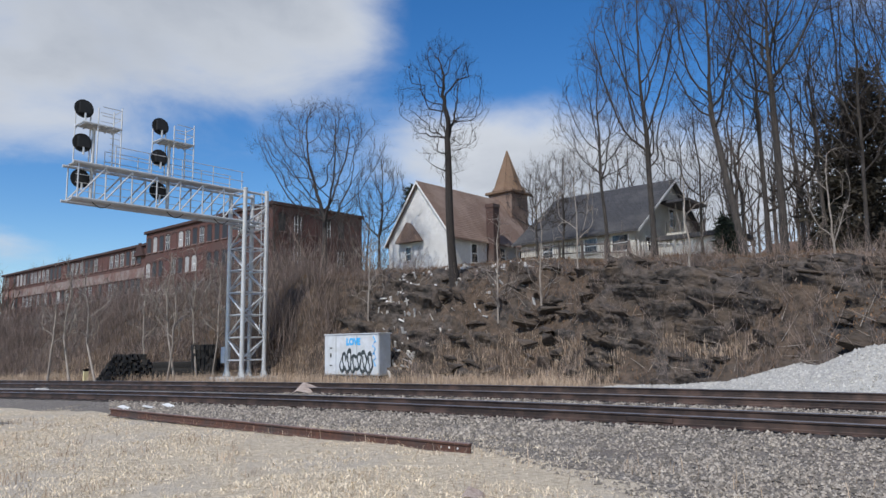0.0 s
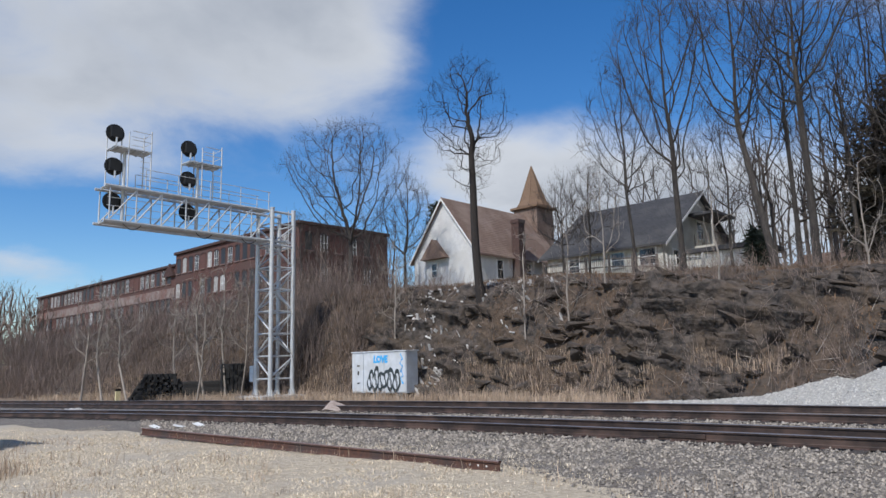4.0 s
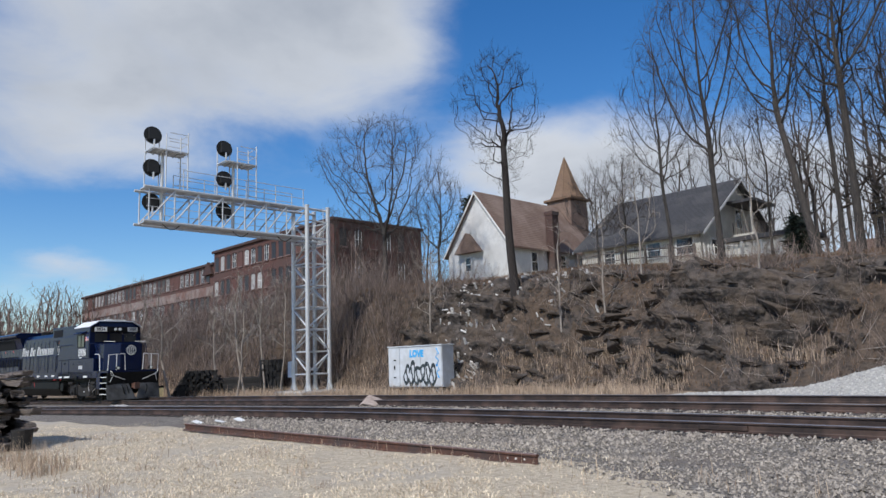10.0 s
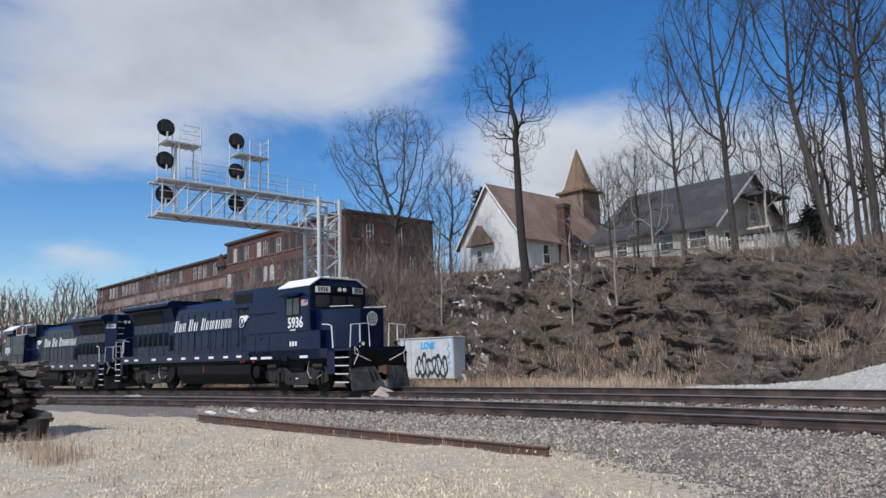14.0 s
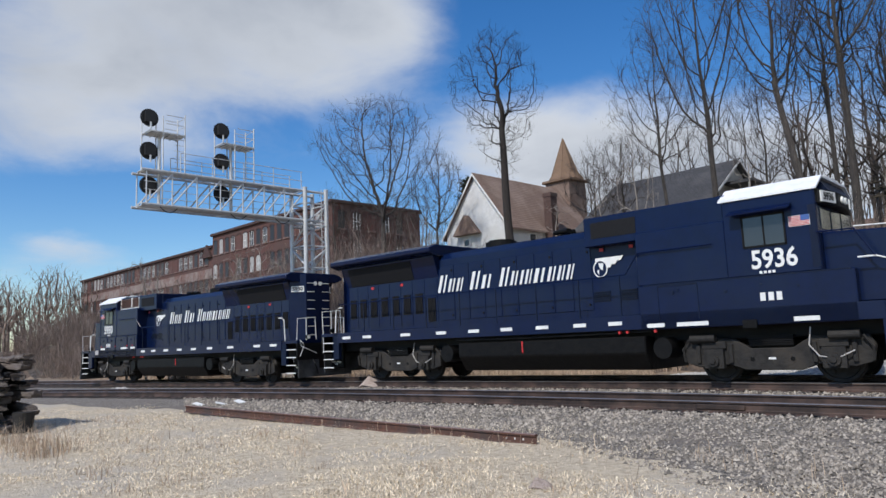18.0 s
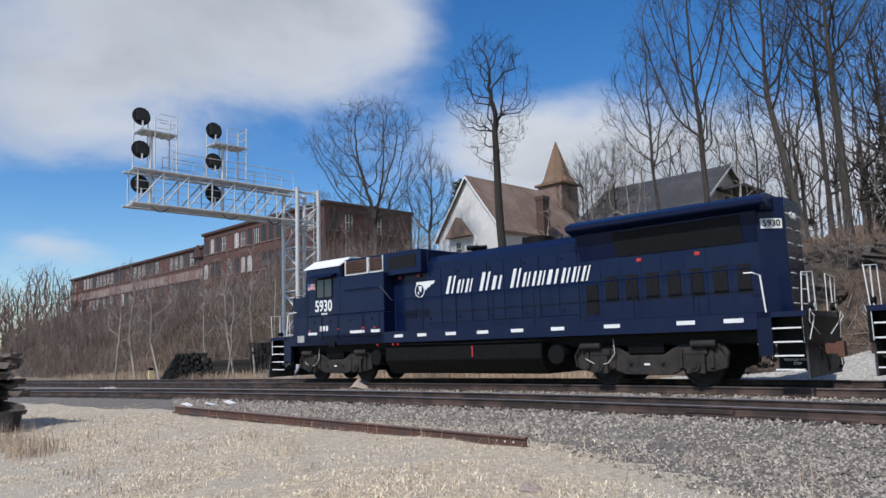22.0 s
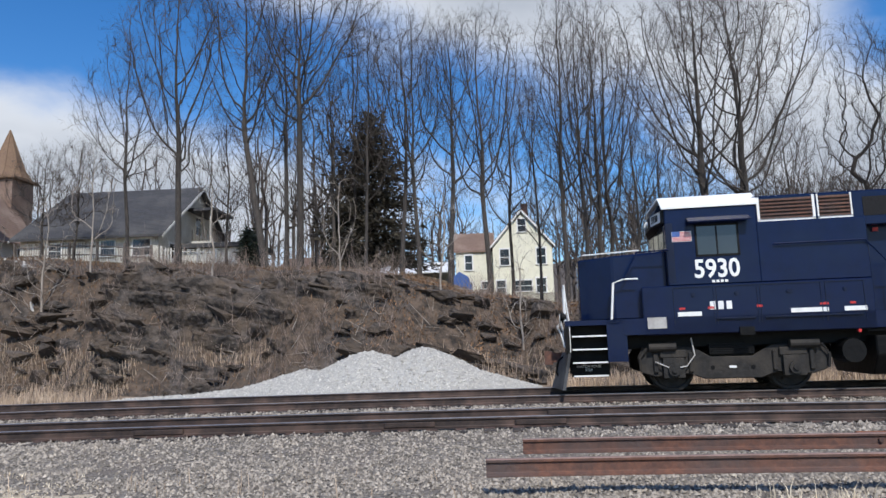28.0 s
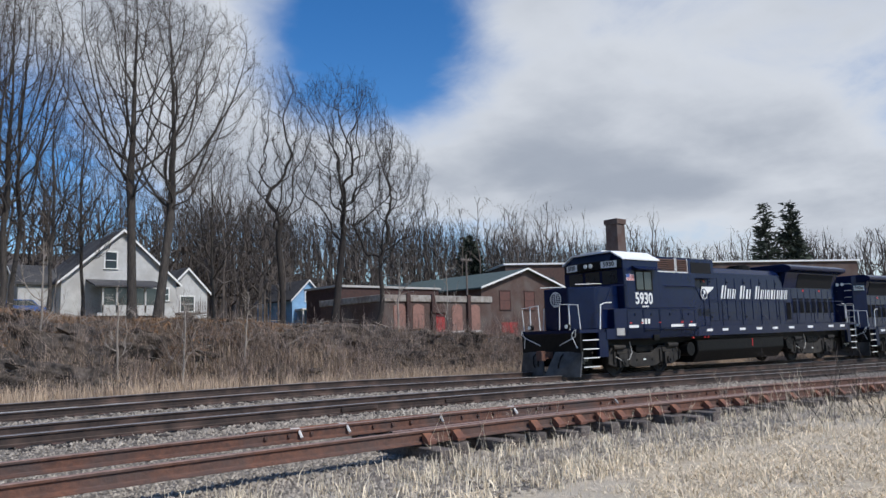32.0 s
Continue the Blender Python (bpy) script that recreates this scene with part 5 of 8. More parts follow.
def heaps():
    # creosoted ties beyond the far track
    tie_stack(-46.2, 22.0, -0.62, 62, 17, 10, "heap of black creosoted railway ties seen end on", mess=0.06)
    tie_stack(-43.6, 23.6, -0.62, 150, 8, 7, "low pile of black railway ties")
    tie_stack(-41.0, 24.2, -0.62, 62, 6, 13, "tall stack of black railway ties")
    tie_stack(-38.4, 24.0, -0.60, 64, 6, 2, "low row of black railway ties")
    # grey split ties near the camera
    t = thing("wood_pile", Matrix.Translation((-19.6, 4.25, -0.36)), "pile of split grey weathered railway ties", "wood pile")
    rnd = random.Random(8)
    for j in range(12):
        for i in range(4):
            bm = bmesh.new()
            ln = rnd.uniform(2.0, 2.9)
            box(bm, -ln / 2, ln / 2, -0.13, 0.13, 0, rnd.uniform(0.09, 0.16))
            bmesh.ops.subdivide_edges(bm, edges=bm.edges[:], cuts=2)
            for v in bm.verts:
                v.co += Vector((rnd.uniform(-0.06, 0.06), rnd.uniform(-0.03, 0.03), rnd.uniform(-0.025, 0.025)))
            ob = part("split_tie", bm, "oldwood", t)
            ob.matrix_basis = pose(-0.55 + rnd.uniform(-0.45, 0.35) - 0.06 * j, 0.45 - i * 0.32 + rnd.uniform(-0.08, 0.08), j * 0.145, rnd.uniform(-4, 4), rnd.uniform(-3, 3), rnd.uniform(-14, 14))
    b = thing("bucket", Matrix.Translation((-18.35, 4.45, -0.36)), "battered dark grey bucket beside the wood pile", "bucket")
    bm = bmesh.new()
    cyl(bm, (0, 0, 0.22), 0.19, 0.44, "z", 16, 0.23)
    part("pail", bm, "truckgrey", b)
    # yellow marker
    mk = thing("marker_post", Matrix.Translation((-50.9, 21.0, -0.68)), "short yellow trackside marker post", "post")
    part("post", boxm(-0.06, 0.06, -0.16, 0.16, 0, 0.72, 0.01), "yellowpaint", mk)
    part("cap", boxm(-0.065, 0.065, -0.165, 0.165, 0.72, 0.88, 0.01), "black", mk)


heaps()


def old_y(x):
    return 8.55 - 0.0036 * x * x


def loose_rail(name, x0, y0, x1, y1, z, label, group, roll=0.0):
    """A single rail lying on the ground."""
    L = math.hypot(x1 - x0, y1 - y0)
    verts, faces, kinds = [], [], []
    n = len(RAIL)
    k = max(2, int(L / 1.5))
    c, s = math.cos(radians(roll)), math.sin(radians(roll))
    for j in range(k + 1):
        t = j / k
        for u, w in RAIL:
            verts.append((L * t, u * c - w * s, u * s + w * c))
    for j in range(k):
        for i in range(n):
            faces.append((j * n + i, j * n + (i + 1) % n, (j + 1) * n + (i + 1) % n, (j + 1) * n + i))
            kinds.append(1 if i in (7, 8, 9) else 0)
    faces += [tuple(range(n))[::-1], tuple(k * n + i for i in range(n))]
    kinds += [0, 0]
    me = bpy.data.meshes.new("rail_bar")
    me.from_pydata(verts, [], faces)
    me.materials.append(M["rust"])
    me.materials.append(M["rusttop"])
    me.polygons.foreach_set("material_index", kinds)
    t = thing(name, Matrix.Translation((x0, y0, z)) @ pose(0, 0, 0, 0, 0, math.degrees(math.atan2(y1 - y0, x1 - x0))), label, "rail", group)
    ob = new("rail_bar", me)
    ob.parent = t
    for d in (0.25, 0.42, 0.59):
        bm = bmesh.new()
        cyl(bm, (L - d, -0.011, 0.09), 0.017, 0.012, "y", 8)
        part("bolt_hole", bm, "debris", t)
    return t


loose_rail("loose_rail", -19.2, 8.62, -6.95, 8.60, -0.36, "rusty brown rail lying loose on the grass edge", "loose rails")


def old_panel():
    t = thing("track_panel", Matrix(), "lifted rusty track panel on old ties at the grass edge", "railway track")
    for off, x0 in ((0.76, 0.42), (-0.76, -0.05)):
        sweep("rail", old_y, off, 0.055, x0, 46, 0.7, "rust", "rusttop", t, "rusty red-brown rail")
    sweep("second_rail", old_y, 0.98, 0.045, 4.6, 40, 0.7, "orangerust", "orangerust", t, "bright orange rusty rail")
    sweep("guard_rail", old_y, -0.56, 0.05, 6.0, 30, 0.7, "rust", "rusttop", t)
    tie = mesh_of(boxm(-0.115, 0.115, -1.08, 1.3, -0.19, 0.0, 0.015), "oldwood", name="tie")
    brace = bmesh.new()
    prism(brace, [(-0.20, 0.0), (-0.07, 0.0), (-0.05, 0.14), (-0.09, 0.14), (-0.20, 0.04)], -0.07, 0.07, "x")
    brace = mesh_of(brace, "orangerust", name="rail_brace")
    clip = bmesh.new()
    tube(clip, [(-0.16, 0.06, 0.05), (-0.06, 0.09, 0.17), (0.02, 0.04, 0.17), (0.03, -0.05, 0.05)], 0.022, 6)
    clip = mesh_of(clip, "debris", name="rail_clip")
    bolt = bmesh.new()
    cyl(bolt, (0, 0, 0), 0.03, 0.05, "y", 6)
    bolt = mesh_of(bolt, "rust", name="bolt")
    rnd = random.Random(4)
    x = 6.4
    while x < 42:
        s = (old_y(x + 0.1) - old_y(x - 0.1)) / 0.2
        m = pose(x, old_y(x) + rnd.uniform(-0.35, 0.12), dip(x) - 0.132 + rnd.uniform(-0.03, 0.0), rnd.uniform(-1, 1), rnd.uniform(-2, 2), math.degrees(math.atan(s)) + rnd.uniform(-3, 3))
        shared("tie", tie, t, m)
        base = pose(x, old_y(x), dip(x) - 0.127, 0, 0, math.degrees(math.atan(s)))
        if rnd.random() < 0.8:
            shared("rail_brace", brace, t, base @ pose(0, -0.76, 0))
        x += 0.52
    for x in (5.3, 6.1, 7.9, 9.6, 12.4):
        shared("rail_clip", clip, t, pose(x, old_y(x) + 0.72, dip(x) - 0.12, 0, 0, 0))
    for k in range(34):
        x = 4.8 + k * 0.36
        if k % 5 < 3:
            shared("bolt", bolt, t, pose(x, old_y(x) + 0.74, dip(x) - 0.03))


M["orangerust"] = mat("orange_rust", (0.25, 0.098, 0.050), (0.15, 0.062, 0.038), 0.85, 0.0, scale=8, bump=0.3, stain=(0.12, 0.055, 0.04), sscale=1.5)
old_panel()


def joint_bars():
    """Bolted joints on the running rails."""
    bar = mesh_of(boxm(-0.45, 0.45, -0.02, 0.02, 0.035, 0.125, 0.01), "rail", name="joint_bar")
    for x, trk, line, off in ((-5.9, near_track, near_y, -0.7525), (0.9, near_track, near_y, -0.7525), (1.6, near_track, near_y, 0.7525), (-1.4, near_track, near_y, -0.7525), (8.7, near_track, near_y, -0.7525), (11.5, near_track, near_y, -0.7525)):
        shared("joint_bar", bar, trk, pose(x, line(x) + off - 0.035, dip(x) - 0.182, 0, 0, math.degrees(math.atan((line(x + 0.1) - line(x - 0.1)) / 0.2))))


joint_bars()


def stone_pile():
    """The white ballast heap: a lumpy mound under loose stones."""
    verts, faces = [], []
    nx, ny = 70, 26
    peaks = [(-4.2, 25.2, 1.50, 3.3), (-2.25, 25.3, 1.58, 3.2), (-6.4, 25.1, 0.95, 2.9), (-9.0, 24.9, 0.30, 2.6), (-0.4, 25.2, 0.75, 2.1), (-11.2, 24.7, 0.14, 2.6)]

    def hgt(x, y):
        z = 0.0
        for px, py, ph, pr in peaks:
            d = math.hypot((x - px) / pr, (y - py) / (pr * 0.95))
            z = max(z, ph * max(0.0, 1 - d ** 1.35) ** 1.1) if ph > 1 else max(z, ph * max(0.0, 1 - d * 0.85))
        return z + 0.04 * noise.noise((x * 3, y * 3, 1))
    for j in range(ny + 1):
        for i in range(nx + 1):
            x, y = -14 + 16.8 * i / nx, 22.3 + 5.6 * j / ny
            z = hgt(x, y)
            verts.append((x, y, max(-0.5, -0.36 + 0.5 * dip(x)) + z - (0.12 if z < 0.06 else 0)))
    for j in range(ny):
        for i in range(nx):
            a = j * (nx + 1) + i
            faces.append((a, a + 1, a + nx + 2, a + nx + 1))
    heap = thing("gravel_heap", Matrix(), "long heap of fresh pale grey ballast beside the far track", "gravel heap", kind="stuff")
    quads("mound", verts, faces, "whitestone", heap, smooth=True)
    rnd = random.Random(6)
    pts = []
    while len(pts) < 9000:
        x, y = rnd.uniform(-13.5, 2.4), rnd.uniform(22.4, 26.6)
        z = hgt(x, y)
        if z > 0.05:
            pts.append((x, y, -0.36 + 0.5 * dip(x) + z, rnd.uniform(0.025, 0.055)))
    o = stones("loose_stones", pts, "whitestone", heap)
    o["kind"] = "stuff"


def stones(name, pts, material, parent=None, seed=2):
    """Many small angular stones, half sunk in the bed, joined."""
    rs = np.random.RandomState(seed)
    base = np.array([(1, 0, -0.25), (0, 1, -0.25), (-1, 0, -0.25), (0, -1, -0.25), (0, 0, 0.8)], float)
    tri = np.array([(0, 1, 4), (1, 2, 4), (2, 3, 4), (3, 0, 4)])
    P = np.array(pts)
    n = len(P)
    V = base[None] * P[:, 3][:, None, None] * rs.uniform(0.7, 1.3, (n, 5, 1)) + rs.uniform(-0.35, 0.35, (n, 5, 3)) * P[:, 3][:, None, None]
    a = rs.uniform(0, 6.28, n)
    c, s = np.cos(a), np.sin(a)
    X = V[:, :, 0] * c[:, None] - V[:, :, 1] * s[:, None]
    Y = V[:, :, 0] * s[:, None] + V[:, :, 1] * c[:, None]
    V = np.stack([X, Y, V[:, :, 2]], 2) + P[:, None, :3]
    F = (tri[None] + (np.arange(n) * 5)[:, None, None]).reshape(-1, 3)
    return fast_mesh(name, V.reshape(-1, 3), F, material, parent)


def fast_mesh(name, V, F, material, parent=None):
    """A mesh from arrays; F has rows of equal length."""
    me = bpy.data.meshes.new(name)
    k = F.shape[1]
    me.vertices.add(len(V))
    me.vertices.foreach_set("co", np.asarray(V, np.float32).ravel())
    me.loops.add(F.size)
    me.loops.foreach_set("vertex_index", np.asarray(F, np.int32).ravel())
    me.polygons.add(len(F))
    me.polygons.foreach_set("loop_start", np.arange(0, F.size, k, dtype=np.int32))
    me.polygons.foreach_set("loop_total", np.full(len(F), k, np.int32))
    me.update(calc_edges=True)
    me.validate()
    me.materials.append(M[material])
    ob = new(name, me)
    if parent is not None:
        ob.parent = parent
    return ob


stone_pile()


def trackside_scraps():
    for x, y, w, m, lab in ((-33.6, 17.4, 1.0, "tarp", "crumpled blue tarpaulin scrap beside the rails"), (-38.2, 13.6, 0.9, "concrete", "crumpled grey sheet lying between the tracks")):
        t = thing("sheet_scrap", Matrix.Translation((x, y, land(x, y))), lab, "litter")
        verts, faces = [], []
        for j in range(7):
            for i in range(11):
                verts.append((w * (i / 10 - 0.5), 0.6 * (j / 6 - 0.5), 0.03 + 0.16 * max(0, noise.noise((i * 0.6, j * 0.7, x))) + 0.05 * (i % 2)))
        for j in range(6):
            for i in range(10):
                faces.append((j * 11 + i, j * 11 + i + 1, (j + 1) * 11 + i + 1, (j + 1) * 11 + i))
        quads("sheet", verts, faces, m, t)


trackside_scraps()

# ---------------------------------------------------------------- buildings
def lap_wall(bm, a, b, z0, z1, n_out, board=0.13):
    """Overlapping boards on a wall from a to b (x, y), n_out the outward normal."""
    a, b, n = Vector((*a, 0)), Vector((*b, 0)), Vector((*n_out, 0))
    z = z0
    while z < z1 - 0.01:
        t = min(z + board, z1)
        lo, hi = n * 0.022, n * 0.004
        vs = [bm.verts.new(p) for p in (a + lo + Vector((0, 0, z)), b + lo + Vector((0, 0, z)), b + hi + Vector((0, 0, t)), a + hi + Vector((0, 0, t)), a + Vector((0, 0, z)), b + Vector((0, 0, z)))]
        bm.faces.new(vs[:4])
        bm.faces.new((vs[4], vs[5], vs[1], vs[0]))
        z = t


def lap_gable(bm, a, b, z0, rise, n_out, board=0.13):
    a, b, n = Vector((*a, 0)), Vector((*b, 0)), Vector((*n_out, 0))
    k = int(rise / board)
    for i in range(k):
        u, v = 0.5 * i / k, 0.5 * (i + 1) / k
        p, q = a.lerp(b, u), a.lerp(b, 1 - u)
        r, s = a.lerp(b, v), a.lerp(b, 1 - v)
        z, t = z0 + rise * i / k, z0 + rise * (i + 1) / k
        vs = [bm.verts.new(w) for w in (p + n * 0.022 + Vector((0, 0, z)), q + n * 0.022 + Vector((0, 0, z)), s + n * 0.004 + Vector((0, 0, t)), r + n * 0.004 + Vector((0, 0, t)))]
        bm.faces.new(vs)


def window(parent, c, n_out, w, h, sash=True, frame="trim", pane="glassdark", arch=False):
    """A framed window on a wall: c its middle on the wall face, n_out the wall's outward normal (x, y)."""
    ang = math.degrees(math.atan2(n_out[1], n_out[0])) + 90
    m = Matrix.Translation(c) @ pose(0, 0, 0, 0, 0, ang)
    bm = bmesh.new()
    for x0, x1, z0, z1, y0, y1 in ((-w / 2 - 0.09, -w / 2, -h / 2, h / 2, -0.07, 0.05), (w / 2, w / 2 + 0.09, -h / 2, h / 2, -0.07, 0.05), (-w / 2 - 0.11, w / 2 + 0.11, h / 2, h / 2 + 0.12, -0.08, 0.05)):
        box(bm, x0, x1, y0, y1, z0, z1)
    win = part("window", bm, frame, parent)
    win.matrix_basis = m
    part("sill", boxm(-w / 2 - 0.14, w / 2 + 0.14, -0.12, 0.05, -h / 2 - 0.07, -h / 2), frame, win)
    part("pane", boxm(-w / 2, w / 2, -0.03, -0.018, -h / 2, h / 2), pane, win)
    if sash:
        part("sash", boxm(-w / 2, w / 2, -0.05, -0.032, -0.025, 0.025), frame, win)
    return win


def gable_house(name, label, x0, x1, y0, y1, z0, eave, ridge, axis, wall, roof, wins=(), lap=True, over=0.35, category="house", trim=True, group="houses on the bank"):
    """A house with a gabled roof; axis is the ridge's."""
    t = thing(name, Matrix(), label, category, group)
    w = part("wall", boxm(x0, x1, y0, y1, z0, eave), wall, t)
    rise = ridge - eave
    gb = bmesh.new()
    if axis == "y":
        c = (x0 + x1) / 2
        prism(gb, [(x0, eave), (x1, eave), (c, ridge)], y0, y1, "y")
    else:
        c = (y0 + y1) / 2
        prism(gb, [(y0, eave), (y1, eave), (c, ridge)], x0, x1, "x")
    part("gable", gb, wall, t)
    if lap:
        for a, b, n in (((x0, y0), (x1, y0), (0, -1)), ((x1, y0), (x1, y1), (1, 0)), ((x0, y1), (x0, y0), (-1, 0))):
            bm = bmesh.new()
            lap_wall(bm, a, b, z0 + 0.05, eave, n)
            if (axis == "y" and n[0] == 0) or (axis == "x" and n[1] == 0):
                lap_gable(bm, a, b, eave, rise, n)
            part("siding", bm, wall, t)
    # roof slopes with thickness
    for sgn in (-1, 1):
        bm = bmesh.new()
        half = ((x1 - x0) if axis == "y" else (y1 - y0)) / 2
        k = rise / half
        e = half + over
        p = [(c, ridge + 0.14), (c + sgn * e, ridge + 0.14 - k * e), (c + sgn * e, ridge - k * e), (c, ridge)]
        if axis == "y":
            prism(bm, p, y0 - over, y1 + over, "y")
        else:
            prism(bm, p, x0 - over, x1 + over, "x")
        sl = part("roof_slope", bm, roof, t)
        # shingle courses
        bm = bmesh.new()
        n = int(math.hypot(e, k * e) / 0.22)
        for i in range(n):
            u, v = e * i / n, e * (i + 1) / n
            q = [(c + sgn * u, ridge + 0.145 - k * u), (c + sgn * v, ridge + 0.172 - k * v), (c + sgn * v, ridge + 0.145 - k * v)]
            if axis == "y":
                prism_tri(bm, q, y0 - over, y1 + over, "y")
            else:
                prism_tri(bm, q, x0 - over, x1 + over, "x")
        part("shingle_course", bm, roof, sl)
        if trim:
            for a in ((y0 - over, y1 + over) if axis == "y" else (x0 - over, x1 + over)):
                bm = bmesh.new()
                q = [(c, ridge + 0.10), (c + sgn * e, ridge + 0.10 - k * e), (c + sgn * e, ridge - 0.10 - k * e), (c, ridge - 0.10)]
                d = 0.03 if a > ((y0 + y1) / 2 if axis == "y" else (x0 + x1) / 2) else -0.03
                prism(bm, q, min(a, a + d), max(a, a + d), axis)
                part("barge_board", bm, "trim", t)
    for c, n, ww, hh in wins:
        window(t, c, n, ww, hh)
    return t


def prism_tri(bm, p, a, b, axis):
    def at(q, s):
        return (q[0], s, q[1]) if axis == "y" else (s, q[0], q[1])
    A = [bm.verts.new(at(q, a)) for q in p]
    B = [bm.verts.new(at(q, b)) for q in p]
    bm.faces.new((A[0], A[1], B[1], B[0]))
    bm.faces.new((A[1], A[2], B[2], B[1]))


def church():
    x0, x1, y0, y1 = -39.8, -33.2, 39.4, 50.2
    t = gable_house("church", "small white clapboard church with brown shingle roof and spire", x0, x1, y0, y1, 5.4, 9.6, 14.0, "y", "clap", "shingle_brown",
                    [((-37.6, y0, 8.5), (0, -1), 0.55, 1.0), ((x1, 42.0, 8.35), (1, 0), 0.7, 1.4), ((x1, 45.6, 8.35), (1, 0), 0.7, 1.4), ((x1, 48.4, 8.35), (1, 0), 0.7, 1.4)], category="church", over=0.3)
    bm = bmesh.new()
    prism(bm, [(-38.6, 9.35), (-36.0, 9.35), (-37.3, 10.9)], y0 - 0.6, y0 - 0.02, "y")
    part("hood_gable", bm, "shingle_brown", t)
    # tower and spire
    cx, cy, r = -36.4, 51.2, 1.25
    part("tower", boxm(cx - r, cx + r, cy - r, cy + r, 9.0, 14.9), "shingle_brown", t)
    part("tower_cornice", boxm(cx - r - 0.25, cx + r + 0.25, cy - r - 0.25, cy + r + 0.25, 14.75, 15.0, 0.05), "spire", t)
    bm = bmesh.new()
    n = 8
    for (ra, za), (rb, zb) in (((1.62, 15.0), (1.2, 15.6)), ((1.2, 15.6), (0.03, 18.9))):
        A = [bm.verts.new((cx + ra * math.cos(2 * math.pi * (k + .5) / n), cy + ra * math.sin(2 * math.pi * (k + .5) / n), za)) for k in range(n)]
        B = [bm.verts.new((cx + rb * math.cos(2 * math.pi * (k + .5) / n), cy + rb * math.sin(2 * math.pi * (k + .5) / n), zb)) for k in range(n)]
        for k in range(n):
            bm.faces.new((A[k], A[(k + 1) % n], B[(k + 1) % n], B[k]))
    part("spire", bm, "spire", t, "brown eight-sided pointed spire")
    for k in range(8):
        a = 2 * math.pi * (k + .5) / n
        bm = bmesh.new()
        tube(bm, [(cx + 1.62 * math.cos(a), cy + 1.62 * math.sin(a), 15.0), (cx + 1.2 * math.cos(a), cy + 1.2 * math.sin(a), 15.6), (cx, cy, 18.95)], 0.05, 5)
        part("spire_rib", bm, "spire", t)
    # brick chimney on the side wall
    bm = bmesh.new()
    box(bm, x1 + 0.02, x1 + 0.72, 43.6, 44.4, 5.6, 12.1)
    box(bm, x1 - 0.03, x1 + 0.77, 43.55, 44.45, 12.1, 12.4)
    part("chimney", bm, "brickold", t, "old red brick chimney")


church()


def grey_house():
    x0, x1, y0, y1 = -30.6, -21.2, 44.6, 57.2
    t = gable_house("grey_roofed_house", "cream clapboard house with a large charcoal shingle roof", x0, x1, y0, y1, 6.0, 9.2, 13.45, "x", "greyclap", "shingle_grey",
                    [((-28.2, y0, 8.2), (0, -1), 0.8, 0.9), ((-24.6, y0, 8.25), (0, -1), 0.95, 1.0), ((-22.3, y0, 8.25), (0, -1), 1.15, 1.05), ((x1, 46.6, 8.2), (1, 0), 0.9, 1.0), ((x1, 50.9, 10.6), (1, 0), 0.9, 1.3)], over=0.5)
    # balcony with its roof on the gable
    bx = x1
    bal = part("balcony_floor", boxm(bx, bx + 1.7, 49.3, 52.6, 9.1, 9.25), "greyclap", t)
    part("balcony_roof", boxm(bx, bx + 2.0, 49.0, 52.9, 11.45, 11.65), "shingle_grey", t)
    for y in (49.4, 52.5):
        part("balcony_post", boxm(bx + 1.55, bx + 1.65, y - 0.05, y + 0.05, 9.25, 11.45), "greyclap", t)
    for k in range(14):
        part("baluster", boxm(bx + 1.6, bx + 1.64, 49.45 + k * 0.23, 49.49 + k * 0.23, 9.25, 10.15), "oldwood", t)
    for k in range(6):
        part("baluster", boxm(bx + 0.2 + k * 0.26, bx + 0.24 + k * 0.26, 49.4, 49.44, 9.25, 10.15), "oldwood", t)
    part("balcony_rail", boxm(bx + 1.58, bx + 1.66, 49.4, 52.5, 10.15, 10.22), "oldwood", t)
    # low shed and neighbours
    s = thing("garden_shed", Matrix(), "low grey shed with flat roof behind the picket fence", "shed")
    part("wall", boxm(-20.6, -15.6, 46.5, 50, 5.6, 8.3), "greyclap", s)
    part("roof", boxm(-20.9, -15.3, 46.1, 50.4, 8.3, 8.6), "shingle_grey", s)
    gable_house("far_white_house", "white house with grey roof far behind the fence", -22.6, -18.6, 60, 68, 6, 8.3, 9.3, "y", "clap", "shingle_grey", (), lap=False)
    gable_house("far_cream_house", "cream house with brown roof behind the trees", -17.6, -12.5, 60, 68, 6, 8.1, 9.5, "x", "greyclap", "shingle_brown", [((-16.0, 60, 7.4), (0, -1), 0.9, 1.0), ((-13.8, 60, 7.4), (0, -1), 0.9, 1.0)], lap=False)


grey_house()


